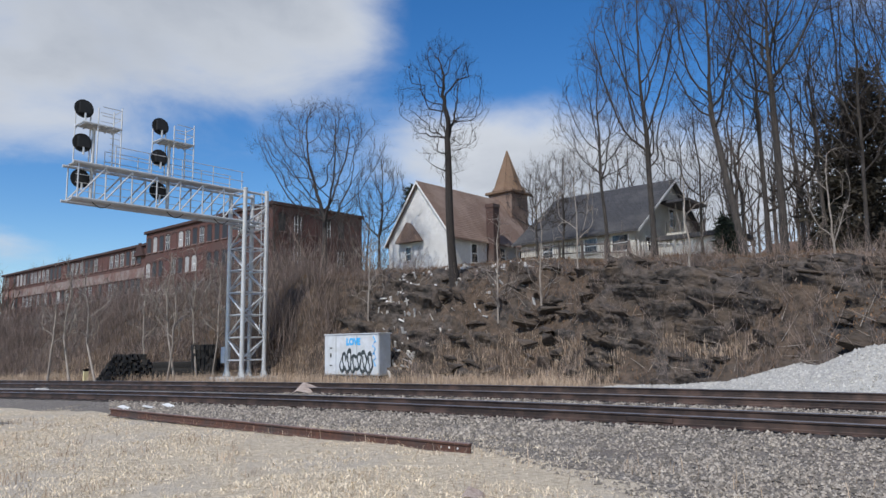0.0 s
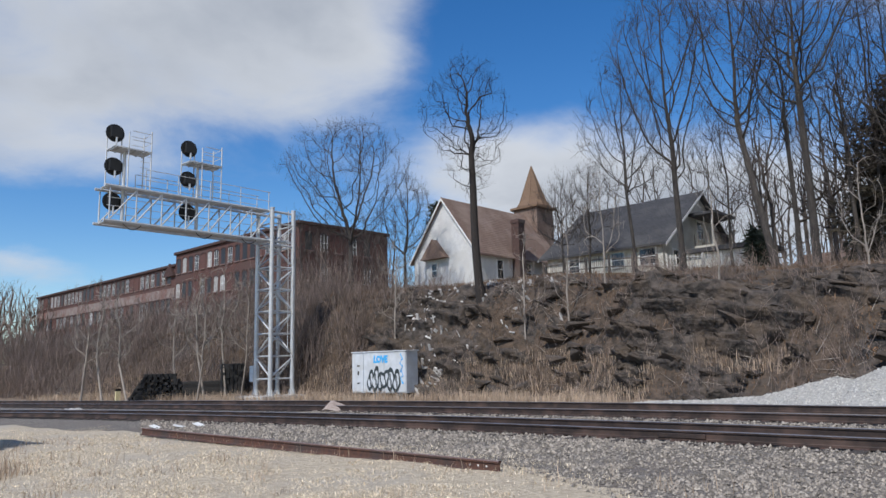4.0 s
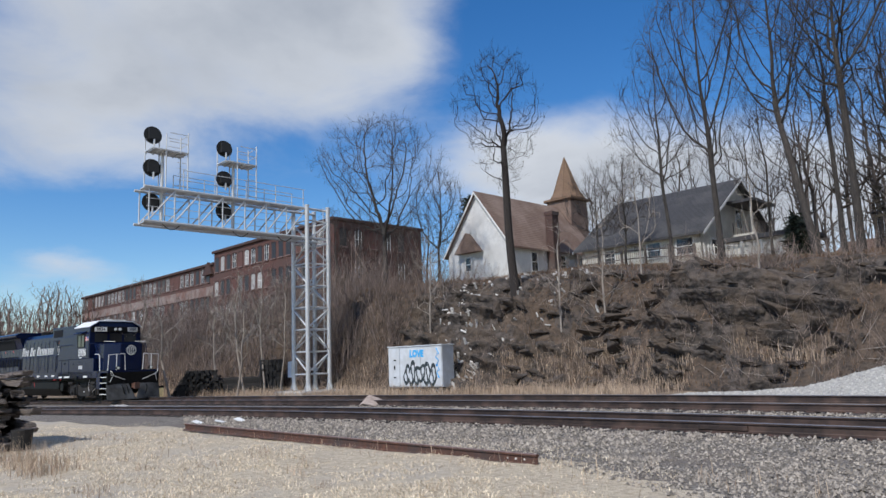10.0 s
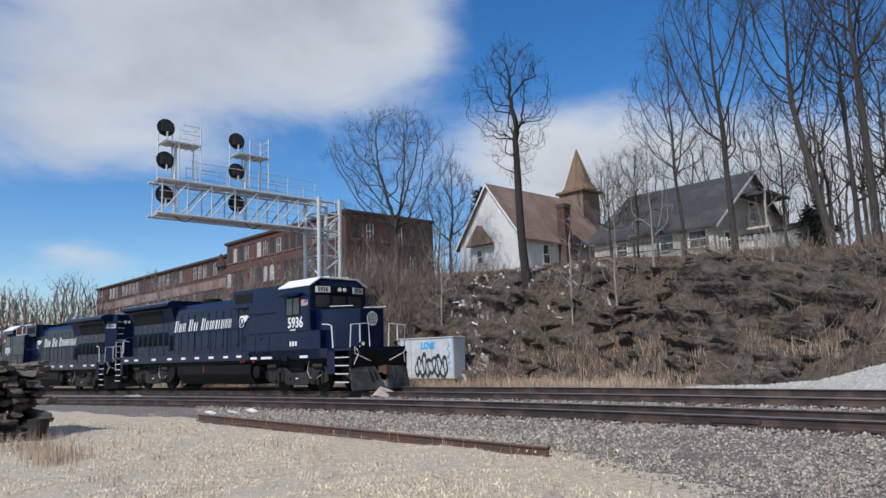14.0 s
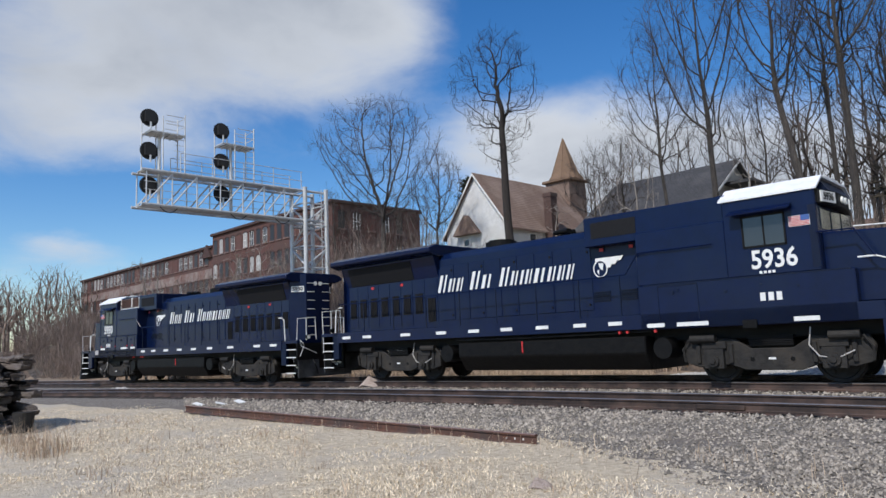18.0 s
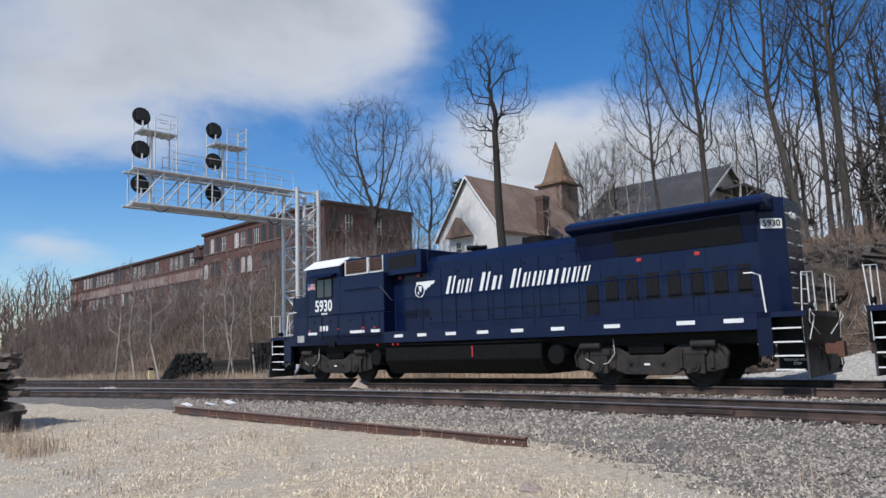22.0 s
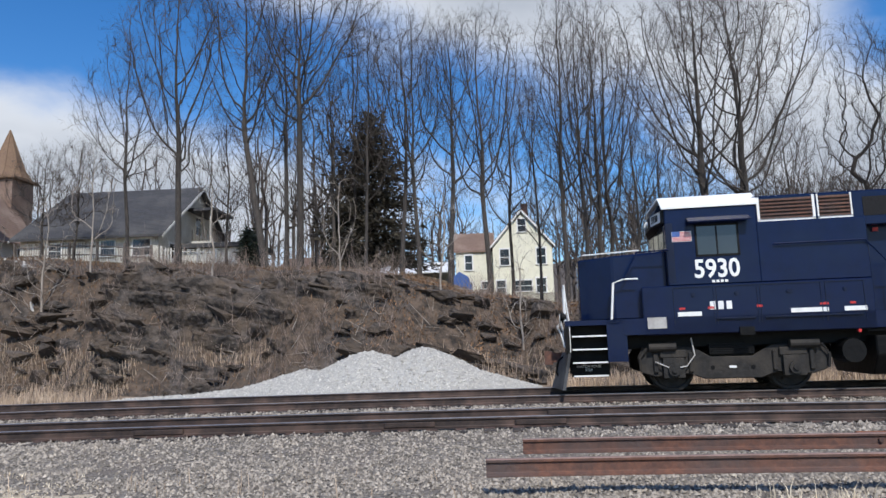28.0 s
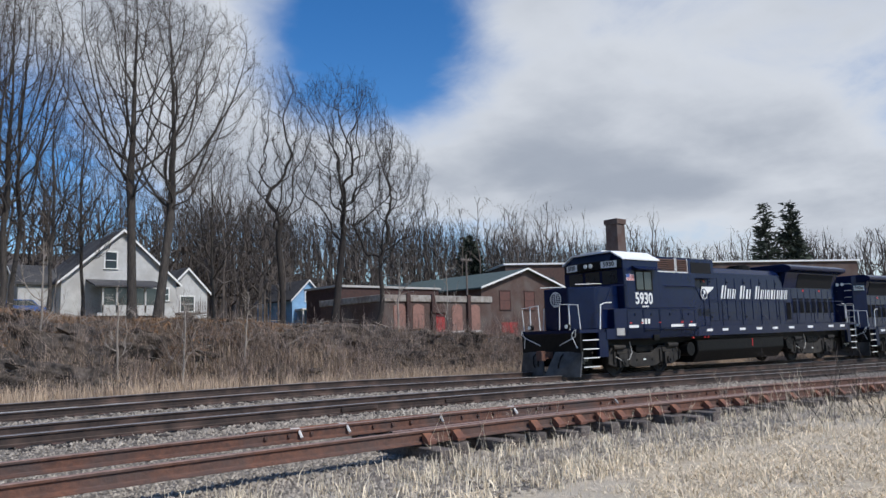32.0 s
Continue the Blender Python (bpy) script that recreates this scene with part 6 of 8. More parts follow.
def picket_fences():
    pk = bmesh.new()
    prism(pk, [(-0.045, 0), (0.045, 0), (0.045, 0.98), (0, 1.08), (-0.045, 0.98)], -0.012, 0.012, "y")
    pk = mesh_of(pk, "fence", name="picket")
    rod = bmesh.new()
    tube(rod, [(0, 0, 0), (0, 0, 1.1)], 0.018, 5)
    rod = mesh_of(rod, "oldwood", name="picket")
    for (xa, ya, xb, yb, step, me, lab) in ((-15.2, 45.4, -20.4, 43.4, 0.19, pk, "weathered white wooden picket fence"), (-20.5, 42.2, -28.5, 41.0, 0.14, rod, "thin old grey picket fence on the bank top")):
        f = thing("picket_fence", Matrix(), lab, "fence", "fences on the bank")
        L = math.hypot(xb - xa, yb - ya)
        n = int(L / step)
        a = math.degrees(math.atan2(yb - ya, xb - xa))
        for k in range(n + 1):
            x, y = xa + (xb - xa) * k / n, ya + (yb - ya) * k / n
            shared("picket", me, f, pose(x, y, land(x, y) + 0.12, 0, random.Random(k).uniform(-3, 3), a))
        for zz in (0.3, 0.85):
            bm = bmesh.new()
            pts = [(xa + (xb - xa) * k / 8, ya + (yb - ya) * k / 8, land(xa + (xb - xa) * k / 8, ya + (yb - ya) * k / 8) + 0.12 + zz) for k in range(9)]
            tube(bm, pts, 0.04, 4)
            part("fence_rail", bm, "fence" if me is pk else "oldwood", f)
        for k in range(6):
            x, y = xa + (xb - xa) * k / 5, ya + (yb - ya) * k / 5
            part("fence_post", boxm(x - 0.06, x + 0.06, y - 0.06, y + 0.06, land(x, y) - 0.3, land(x, y) + 1.25), "fence" if me is pk else "oldwood", f)


picket_fences()


def mill():
    t = thing("brick_mill", Matrix(), "long derelict red brick mill with rows of arched windows", "factory")
    y, D = 55.0, 16.0
    hi, lo = 20.9, 19.1
    part("wall", boxm(-112.5, -77.5, y, y + D, 0, hi), "brick", t)
    part("wing_wall", boxm(-181, -112.5, y + 0.3, y + D, 0, lo), "brick", t)
    part("cornice", boxm(-112.8, -77.2, y - 0.35, y + D + 0.3, hi - 0.35, hi + 0.1, 0.05), "brickdark", t)
    part("wing_cornice", boxm(-181.3, -112.8, y - 0.05, y + D + 0.3, lo - 0.35, lo + 0.1, 0.05), "brickdark", t)
    part("stained_band", boxm(-181, -113.2, y + 0.22, y + 0.3, 13.6, 15.2), "greybrick", t)
    bm = bmesh.new()
    prism(bm, [(-116.6, 17.2), (-112.9, 17.2), (-114.7, 19.4)], y - 0.2, y + 0.25, "y")
    part("small_gable", bm, "brickdark", t)
    bm = bmesh.new()
    cyl(bm, (-106.5, y + 8, hi + 0.9), 2.2, 1.9, "z", 4, 0.1)
    part("roof_cap", bm, "shingle_brown", t)
    # windows: a recessed dark opening under a low arch, frame, sill
    def opening(w, h, glass):
        bm = bmesh.new()
        n = 6
        poly = [(-w / 2, 0), (w / 2, 0)] + [(w / 2 * math.cos(math.pi * k / n), h - 0.22 + 0.22 * math.sin(math.pi * k / n)) for k in range(n + 1)]
        prism(bm, poly, -0.03, 0.10, "y")
        a = mesh_of(bm, glass, name="pane")
        bm = bmesh.new()
        box(bm, -w / 2 - 0.14, w / 2 + 0.14, -0.16, 0.05, -0.16, 0.0)
        s = mesh_of(bm, "greybrick", name="sill")
        bm = bmesh.new()
        low = [(w / 2 * math.cos(math.pi * k / n), h - 0.22 + 0.22 * math.sin(math.pi * k / n)) for k in range(n + 1)]
        high = [((w / 2 + 0.14) * math.cos(math.pi * k / n), h - 0.20 + 0.42 * math.sin(math.pi * k / n)) for k in range(n + 1)]
        rings = [[bm.verts.new((px, yy, pz)) for px, pz in row] for row, yy in ((low, -0.09), (high, -0.09), (high, 0.02), (low, 0.02))]
        for ra, rb in zip(rings, rings[1:] + rings[:1]):
            for k in range(n):
                bm.faces.new((ra[k], ra[k + 1], rb[k + 1], rb[k]))
        for k in (0, n):
            bm.faces.new([r[k] for r in rings])
        bmesh.ops.recalc_face_normals(bm, faces=bm.faces[:])
        ar = mesh_of(bm, "brickdark", name="arch")
        bm = bmesh.new()
        box(bm, -w / 2, w / 2, -0.06, -0.03, h * 0.46, h * 0.46 + 0.07)
        box(bm, -0.03, 0.03, -0.06, -0.03, 0, h - 0.05)
        box(bm, -w / 2, -w / 2 + 0.07, -0.06, -0.03, 0, h - 0.2)
        box(bm, w / 2 - 0.07, w / 2, -0.06, -0.03, 0, h - 0.2)
        f = mesh_of(bm, "trim", name="sash")
        return a, s, ar, f
    dark = opening(1.18, 2.45, "voidglass")
    pale = opening(1.18, 2.45, "paleboard")
    rust = opening(1.18, 2.45, "brickfill")
    rnd = random.Random(12)

    def put(x, yy, z, rz, kind):
        me = {0: dark, 1: pale, 2: rust}[kind]
        w = shared("window", me[0], t, pose(x, yy, z, 0, 0, rz))
        shared("sill", me[1], w)
        shared("arch", me[2], w)
        if kind < 2 and rnd.random() < 0.45:
            shared("sash", me[3], w)
    for k in range(17):
        for z in (17.3, 13.2, 9.2, 5.2):
            r = rnd.random()
            put(-111.4 + k * 2.04, y, z, 0, 0 if r < 0.62 else 1 if r < 0.74 else 2)
    for k in range(32):
        for z in (16.0, 11.0, 7.0):
            r = rnd.random()
            put(-179.8 + k * 2.08, y + 0.3, z, 0, 0 if r < 0.72 else 1 if r < 0.8 else 2)
    for k in range(6):
        for z in (17.1, 13.0, 9.0, 5.0):
            r = rnd.random()
            put(-77.5, y + 1.5 + k * 2.6, z, 90, 0 if r < 0.6 else 1 if r < 0.7 else 2)


M["brickdark"] = mat("sooty_brick", (0.070, 0.036, 0.031), (0.045, 0.026, 0.023), 0.9, scale=3)
M["voidglass"] = mat("dark_broken_window", (0.018, 0.015, 0.014), (0.03, 0.024, 0.022), 0.4, scale=2)
M["paleboard"] = mat("pale_boarded_window", (0.42, 0.41, 0.40), (0.27, 0.26, 0.25), 0.7, scale=1.5)
M["brickfill"] = mat("bricked_window", (0.13, 0.058, 0.048), (0.085, 0.045, 0.04), 0.9, scale=2)
mill()


def yellow_house():
    gable_house("yellow_house", "pale yellow two-storey house with steep gable and brick chimney", 0.9, 5.95, 60, 70, 4.2, 9.6, 12.5, "y", "yellow", "shingle_brown",
                [((3.45, 60, 11.2), (0, -1), 0.65, 1.1), ((1.9, 60, 8.5), (0, -1), 0.75, 1.35), ((5.0, 60, 8.5), (0, -1), 0.75, 1.35), ((1.5, 60, 5.9), (0, -1), 0.75, 1.2), ((3.4, 60, 6.0), (0, -1), 1.4, 0.9), ((4.9, 60, 6.0), (0, -1), 0.8, 1.2)], over=0.25)
    w = gable_house("yellow_house_wing", "pale yellow side wing with brown shingle roof", -2.3, 0.88, 60.6, 68, 4.2, 9.2, 11.2, "x", "yellow", "shingle_brown",
                    [((-1.2, 60.6, 8.2), (0, -1), 0.6, 1.25), ((-1.3, 60.6, 5.9), (0, -1), 0.7, 1.2), ((0.2, 60.6, 5.9), (0, -1), 0.7, 1.2)], over=0.2)
    c = thing("chimney", Matrix(), "dark brick chimney on the yellow house", "chimney")
    part("shaft", boxm(3.55, 4.15, 61.5, 62.1, 11.8, 13.4, 0.03), "brickdark", c)
    p = thing("lattice_screen", Matrix(), "grey lattice fence before the yellow house", "fence", "fences on the bank")
    for k in range(26):
        for s in (1, -1):
            bm = bmesh.new()
            x = 3.2 + k * 0.14
            tube(bm, [(x - s * 0.5, 57.5, 4.0), (x + s * 0.5, 57.5, 5.2)], 0.018, 4)
            part("lath", bm, "oldwood", p)
    # white tin-roofed shelter
    r = thing("tin_roofed_shelter", Matrix(), "long shelter with white metal roof", "shed")
    bm = bmesh.new()
    prism(bm, [(57.5, 7.15), (62.5, 8.5), (62.5, 8.58), (57.5, 7.25)], -10.2, -2.6, "x")
    part("roof", bm, "tin", r)
    for x in (-10, -7.5, -5, -2.8):
        part("post", boxm(x - 0.06, x + 0.06, 57.6, 57.72, 4.5, 7.15), "oldwood", r)
    part("back_wall", boxm(-10, -2.7, 62.2, 62.4, 4.5, 8.3), "greyclap", r)
    tp = thing("tarpaulin_cover", Matrix(), "dark blue tarpaulin over stored goods", "tarpaulin")
    bm = bmesh.new()
    prism(bm, [(-2.9, 5.4), (-2.6, 6.5), (-1.9, 7.05), (-1.2, 6.6), (-0.8, 5.4)], 56.4, 58.2, "y")
    part("sheet", bm, "tarp", tp)


yellow_house()


def white_house():
    y = 55.5
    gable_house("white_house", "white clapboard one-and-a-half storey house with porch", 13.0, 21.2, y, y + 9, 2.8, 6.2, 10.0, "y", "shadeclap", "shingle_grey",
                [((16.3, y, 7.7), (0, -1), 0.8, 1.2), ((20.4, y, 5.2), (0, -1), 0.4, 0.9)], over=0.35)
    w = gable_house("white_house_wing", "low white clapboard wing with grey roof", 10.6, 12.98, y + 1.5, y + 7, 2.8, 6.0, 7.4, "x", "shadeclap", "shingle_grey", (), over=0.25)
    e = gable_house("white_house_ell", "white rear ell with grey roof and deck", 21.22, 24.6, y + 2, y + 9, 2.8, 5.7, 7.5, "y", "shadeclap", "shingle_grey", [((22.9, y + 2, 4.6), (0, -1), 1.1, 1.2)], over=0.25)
    p = thing("glazed_porch", Matrix(), "white glazed porch with grey roof", "porch")
    part("floor", boxm(14.9, 19.2, y - 2.0, y - 0.05, 3.5, 3.7), "shadeclap", p)
    part("skirt", boxm(15.2, 19.2, y - 2.0, y - 1.9, 3.7, 4.25), "shadeclap", p)
    for x in (15.25, 16.2, 17.2, 18.2, 19.15):
        part("post", boxm(x - 0.06, x + 0.06, y - 2.0, y - 1.88, 3.7, 5.6), "shadeclap", p)
    for k in range(4):
        part("pane", boxm(15.33 + k * 0.98, 16.1 + k * 0.98, y - 1.96, y - 1.93, 4.28, 5.5), "glassdark", p)
    bm = bmesh.new()
    prism(bm, [(y - 2.35, 5.55), (y - 0.02, 6.15), (y - 0.02, 6.25), (y - 2.35, 5.66)], 14.6, 19.5, "x")
    part("roof", bm, "shingle_grey", p)
    part("foundation", boxm(15.0, 19.0, y - 1.9, y - 0.1, 2.7, 3.5), "brickdark", p)
    d = thing("wooden_deck", Matrix(), "weathered wooden deck and stair", "deck")
    part("floor", boxm(21.4, 23.6, y - 0.2, y + 1.95, 3.7, 3.82), "oldwood", d)
    for k in range(12):
        part("baluster", boxm(21.4 + k * 0.19, 21.44 + k * 0.19, y - 0.2, y - 0.16, 3.82, 4.7), "oldwood", d)
    for k in range(5):
        part("stair_tread", boxm(23.6 + k * 0.25, 23.85 + k * 0.25, y, y + 1, 3.55 - k * 0.18, 3.6 - k * 0.18), "oldwood", d)
    c = thing("parked_car", Matrix.Translation((10.2, 53.2, land(10.2, 53.2) - 0.02)) @ Matrix.Diagonal((0.7, 0.9, 0.9, 1)), "dark blue parked car partly hidden by trees", "car")
    bm = bmesh.new()
    prism(bm, [(-2.1, 0.3), (2.1, 0.3), (2.15, 0.75), (1.2, 0.95), (0.6, 1.42), (-1.2, 1.42), (-1.9, 0.95), (-2.15, 0.8)], -0.85, 0.85, "y")
    bmesh.ops.bevel(bm, geom=bm.edges[:], offset=0.05, segments=2, affect='EDGES')
    part("body", bm, "tarp", c)
    bm = bmesh.new()
    prism(bm, [(1.05, 0.98), (0.55, 1.36), (-1.1, 1.36), (-1.65, 0.98)], -0.87, 0.87, "y")
    part("side_glass", bm, "glassdark", c)
    for x in (-1.3, 1.3):
        for yy in (-0.8, 0.8):
            bm = bmesh.new()
            cyl(bm, (x, yy, 0.32), 0.32, 0.22, "y", 16)
            part("wheel", bm, "black", c)
    b = gable_house("blue_house", "small light blue house with white trim", 38.6, 42.6, 68, 76, 2.0, 5.9, 7.9, "y", "bluesiding", "shingle_grey", [((40.6, 68, 6.1), (0, -1), 0.7, 1.0)], over=0.3)
    part("porch_roof", boxm(38.9, 41.7, 66.4, 68, 4.6, 4.75), "trim", b)
    for x in (39.1, 40.2, 41.5):
        part("porch_post", boxm(x - 0.07, x + 0.07, 66.5, 66.64, 1.6, 4.6), "trim", b)


white_house()


def brick_works():
    t = thing("brick_workshop", Matrix(), "low derelict brick workshop with bricked-up windows and red door", "workshop", "brick works")
    y = 45.0
    part("wall", boxm(33.5, 45.8, y, y + 9, -0.2, 4.2), "brickold", t)
    part("parapet", boxm(33.4, 45.9, y - 0.15, y + 9.1, 4.2, 4.75, 0.03), "stainedstone", t)
    for x in (36.1, 38.78, 42.92):
        part("pilaster", boxm(x - 0.2, x + 0.2, y - 0.28, y, 0.4, 4.85, 0.03), "brickdark", t)
    for x in (35.27, 37.25, 41.6, 43.75):
        bm = bmesh.new()
        prism(bm, [(x - 0.6, 1.75), (x + 0.6, 1.75), (x + 0.6, 3.8), (x + 0.35, 3.97), (x, 4.03), (x - 0.35, 3.97), (x - 0.6, 3.8)], y - 0.06, y + 0.05, "y")
        w = part("bricked_window", bm, "brickpink", t)
        part("sill", boxm(x - 0.7, x + 0.7, y - 0.15, y, 1.6, 1.75), "concrete", w)
    d = part("door", boxm(38.65, 40.1, y - 0.08, y + 0.02, 0.6, 3.2), "reddoor", t)
    part("door_panel", boxm(38.85, 39.9, y - 0.11, y - 0.08, 0.8, 3.0), "reddoor", d)
    part("door_hood", boxm(38.5, 40.3, y - 0.4, y, 3.25, 3.35), "brickdark", d)
    l = thing("loading_slab", Matrix(), "white concrete slab before the workshop", "slab")
    part("slab", boxm(34.4, 38.6, y - 4.5, y - 2.2, 0.0, 0.95, 0.03), "concrete", l)
    a = thing("brick_annex", Matrix(), "dark flat-roofed brick annex behind trees", "workshop", "brick works")
    part("wall", boxm(38.0, 51, 58, 64, 0, 6.4), "brickdark", a)
    part("roof_edge", boxm(37.8, 51.2, 57.8, 64.2, 6.4, 6.6), "concrete", a)
    g = thing("gabled_brick_hall", Matrix(), "red brick hall with low gabled roof", "workshop", "brick works")
    part("wall", boxm(52.6, 66.6, 53, 86, -0.3, 6.3), "brickold", g)
    bm = bmesh.new()
    prism(bm, [(52.6, 6.3), (66.6, 6.3), (59.6, 8.45)], 53, 86, "y")
    part("gable", bm, "brickold", g)
    for s in (-1, 1):
        bm = bmesh.new()
        e = 7.5
        prism(bm, [(59.6, 8.62), (59.6 + s * e, 8.62 - 0.307 * e), (59.6 + s * e, 8.46 - 0.307 * e), (59.6, 8.46)], 52.5, 86.5, "y")
        part("roof_slope", bm, "greenroof", g)
        bm = bmesh.new()
        prism(bm, [(59.6, 8.68), (59.6 + s * e, 8.68 - 0.307 * e), (59.6 + s * e, 8.48 - 0.307 * e), (59.6, 8.48)], 52.4, 52.49, "y")
        part("verge_board", bm, "trim", g)
    for x in (56.2, 60.2):
        w = window(g, (x, 53, 5.0), (0, -1), 1.6, 2.0, frame="brickdark", pane="brickfill")
    part("doorway", boxm(55.5, 58.0, 52.9, 53.02, -0.3, 2.6), "reddoor", g)
    c = thing("factory_chimney", Matrix.Translation((82.7, 56.4, 0)), "square brick factory chimney", "chimney")
    bm = bmesh.new()
    cyl(bm, (0, 0, 8), 1.6, 16, "z", 4, 1.3)
    part("shaft", bm, "brickold", c)
    bm = bmesh.new()
    box(bm, -1.08, 1.08, -1.08, 1.08, 16, 16.7)
    ob = part("cap", bm, "brickold", c)
    for o in c.children:
        o.matrix_basis = pose(0, 0, 0, 0, 0, 45 if o.name.startswith("shaft") else 0)
    m = thing("far_mill", Matrix.Translation((66.5, 62.4, 0)) @ pose(0, 0, 0, 0, 0, -31.2), "long brick mill with white roof edge and arched windows", "factory", "brick works")
    part("wall", boxm(0, 52, 0, 12, -0.4, 10.2), "brickold", m)
    part("roof_edge", boxm(-0.3, 52.3, -0.3, 12.3, 10.2, 10.42), "trim", m)
    for k in range(13):
        x = 2.2 + k * 3.8
        for z in (2.0, 6.2):
            bm = bmesh.new()
            prism(bm, [(x - 0.8, z), (x + 0.8, z), (x + 0.8, z + 2.0), (x + 0.4, z + 2.35), (x - 0.4, z + 2.35), (x - 0.8, z + 2.0)], -0.08, 0.05, "y")
            part("window", bm, "voidglass", m)


M["stainedstone"] = mat("stained_parapet", (0.36, 0.34, 0.31), (0.20, 0.175, 0.155), 0.9, scale=3, bump=0.3, stain=(0.17, 0.12, 0.10), sscale=1.2)
M["brickpink"] = mat("pink_infill_brick", (0.29, 0.155, 0.125), (0.20, 0.11, 0.09), 0.9, scale=6)
M["greenroof"] = mat("green_grey_roofing", (0.075, 0.105, 0.10), (0.05, 0.075, 0.072), 0.8, scale=2)
brick_works()


def utility_pole():
    p = thing("utility_pole", Matrix.Translation((51.8, 54.3, land(51.8, 54.3))), "weathered wooden utility pole with a crossarm behind the workshop", "pole")
    bm = bmesh.new()
    tube(bm, [(0, 0, -0.3), (0, 0, 9.6)], 0.13, 10, r2=0.09)
    part("shaft", bm, "oldwood", p)
    arm = part("crossarm", boxm(-0.8, 0.8, -0.05, 0.05, 8.95, 9.07, 0.01), "oldwood", p)
    for x in (-0.7, -0.35, 0.35, 0.7):
        bm = bmesh.new()
        cyl(bm, (x, 0, 9.14), 0.04, 0.14, "z", 8, 0.03)
        part("insulator", bm, "concrete", arm)


utility_pole()

# ---------------------------------------------------------------- trees, brush, rock, grass
def seg_mesh(name, segs, sides, material, parent=None):
    """Tapered tubes for all segments (p, q, ra, rb), joined."""
    if not segs:
        return None
    P = np.array([s[0] for s in segs])
    Q = np.array([s[1] for s in segs])
    ra = np.array([s[2] for s in segs])
    rb = np.array([s[3] for s in segs])
    d = Q - P
    d /= np.maximum(1e-6, np.linalg.norm(d, axis=1))[:, None]
    ref = np.where(np.abs(d[:, 2:3]) > 0.9, np.array([[1.0, 0, 0]]), np.array([[0, 0, 1.0]]))
    u = np.cross(d, ref)
    u /= np.linalg.norm(u, axis=1)[:, None]
    w = np.cross(d, u)
    if sides == 1:
        V = np.stack([P - u * ra[:, None], P + u * ra[:, None], Q + u * rb[:, None], Q - u * rb[:, None]], 1).reshape(-1, 3)
        return fast_mesh(name, V, np.arange(len(V)).reshape(-1, 4), material, parent)
    n = sides
    a = 2 * np.pi * np.arange(n) / n
    ring = u[:, None, :] * np.cos(a)[None, :, None] + w[:, None, :] * np.sin(a)[None, :, None]
    A = P[:, None, :] + ring * ra[:, None, None]
    B = Q[:, None, :] + ring * rb[:, None, None]
    V = np.concatenate([A, B], 1).reshape(-1, 3)
    i = np.arange(n)
    quad = np.stack([i, (i + 1) % n, n + (i + 1) % n, n + i], 1)
    F = (quad[None] + (np.arange(len(segs)) * 2 * n)[:, None, None]).reshape(-1, 4)
    return fast_mesh(name, V, F, material, parent)


def chain_mesh(name, segs, sides, material, parent):
    """One unbroken tapered tube through the ends of following segments."""
    pts = [Vector(segs[0][0])] + [Vector(s[1]) for s in segs]
    rad = [segs[0][2]] + [s[3] for s in segs]
    V, F = [], []
    u = None
    for i, p in enumerate(pts):
        d = (pts[min(i + 1, len(pts) - 1)] - pts[max(0, i - 1)]).normalized()
        u = d.orthogonal().normalized() if u is None else (u - d * u.dot(d)).normalized()
        w = d.cross(u)
        V += [p + (u * math.cos(6.2832 * k / sides) + w * math.sin(6.2832 * k / sides)) * rad[i] for k in range(sides)]
    for i in range(len(pts) - 1):
        F += [(i * sides + k, i * sides + (k + 1) % sides, (i + 1) * sides + (k + 1) % sides, (i + 1) * sides + k) for k in range(sides)]
    return fast_mesh(name, np.array([tuple(v) for v in V]), np.array(F), material, parent)


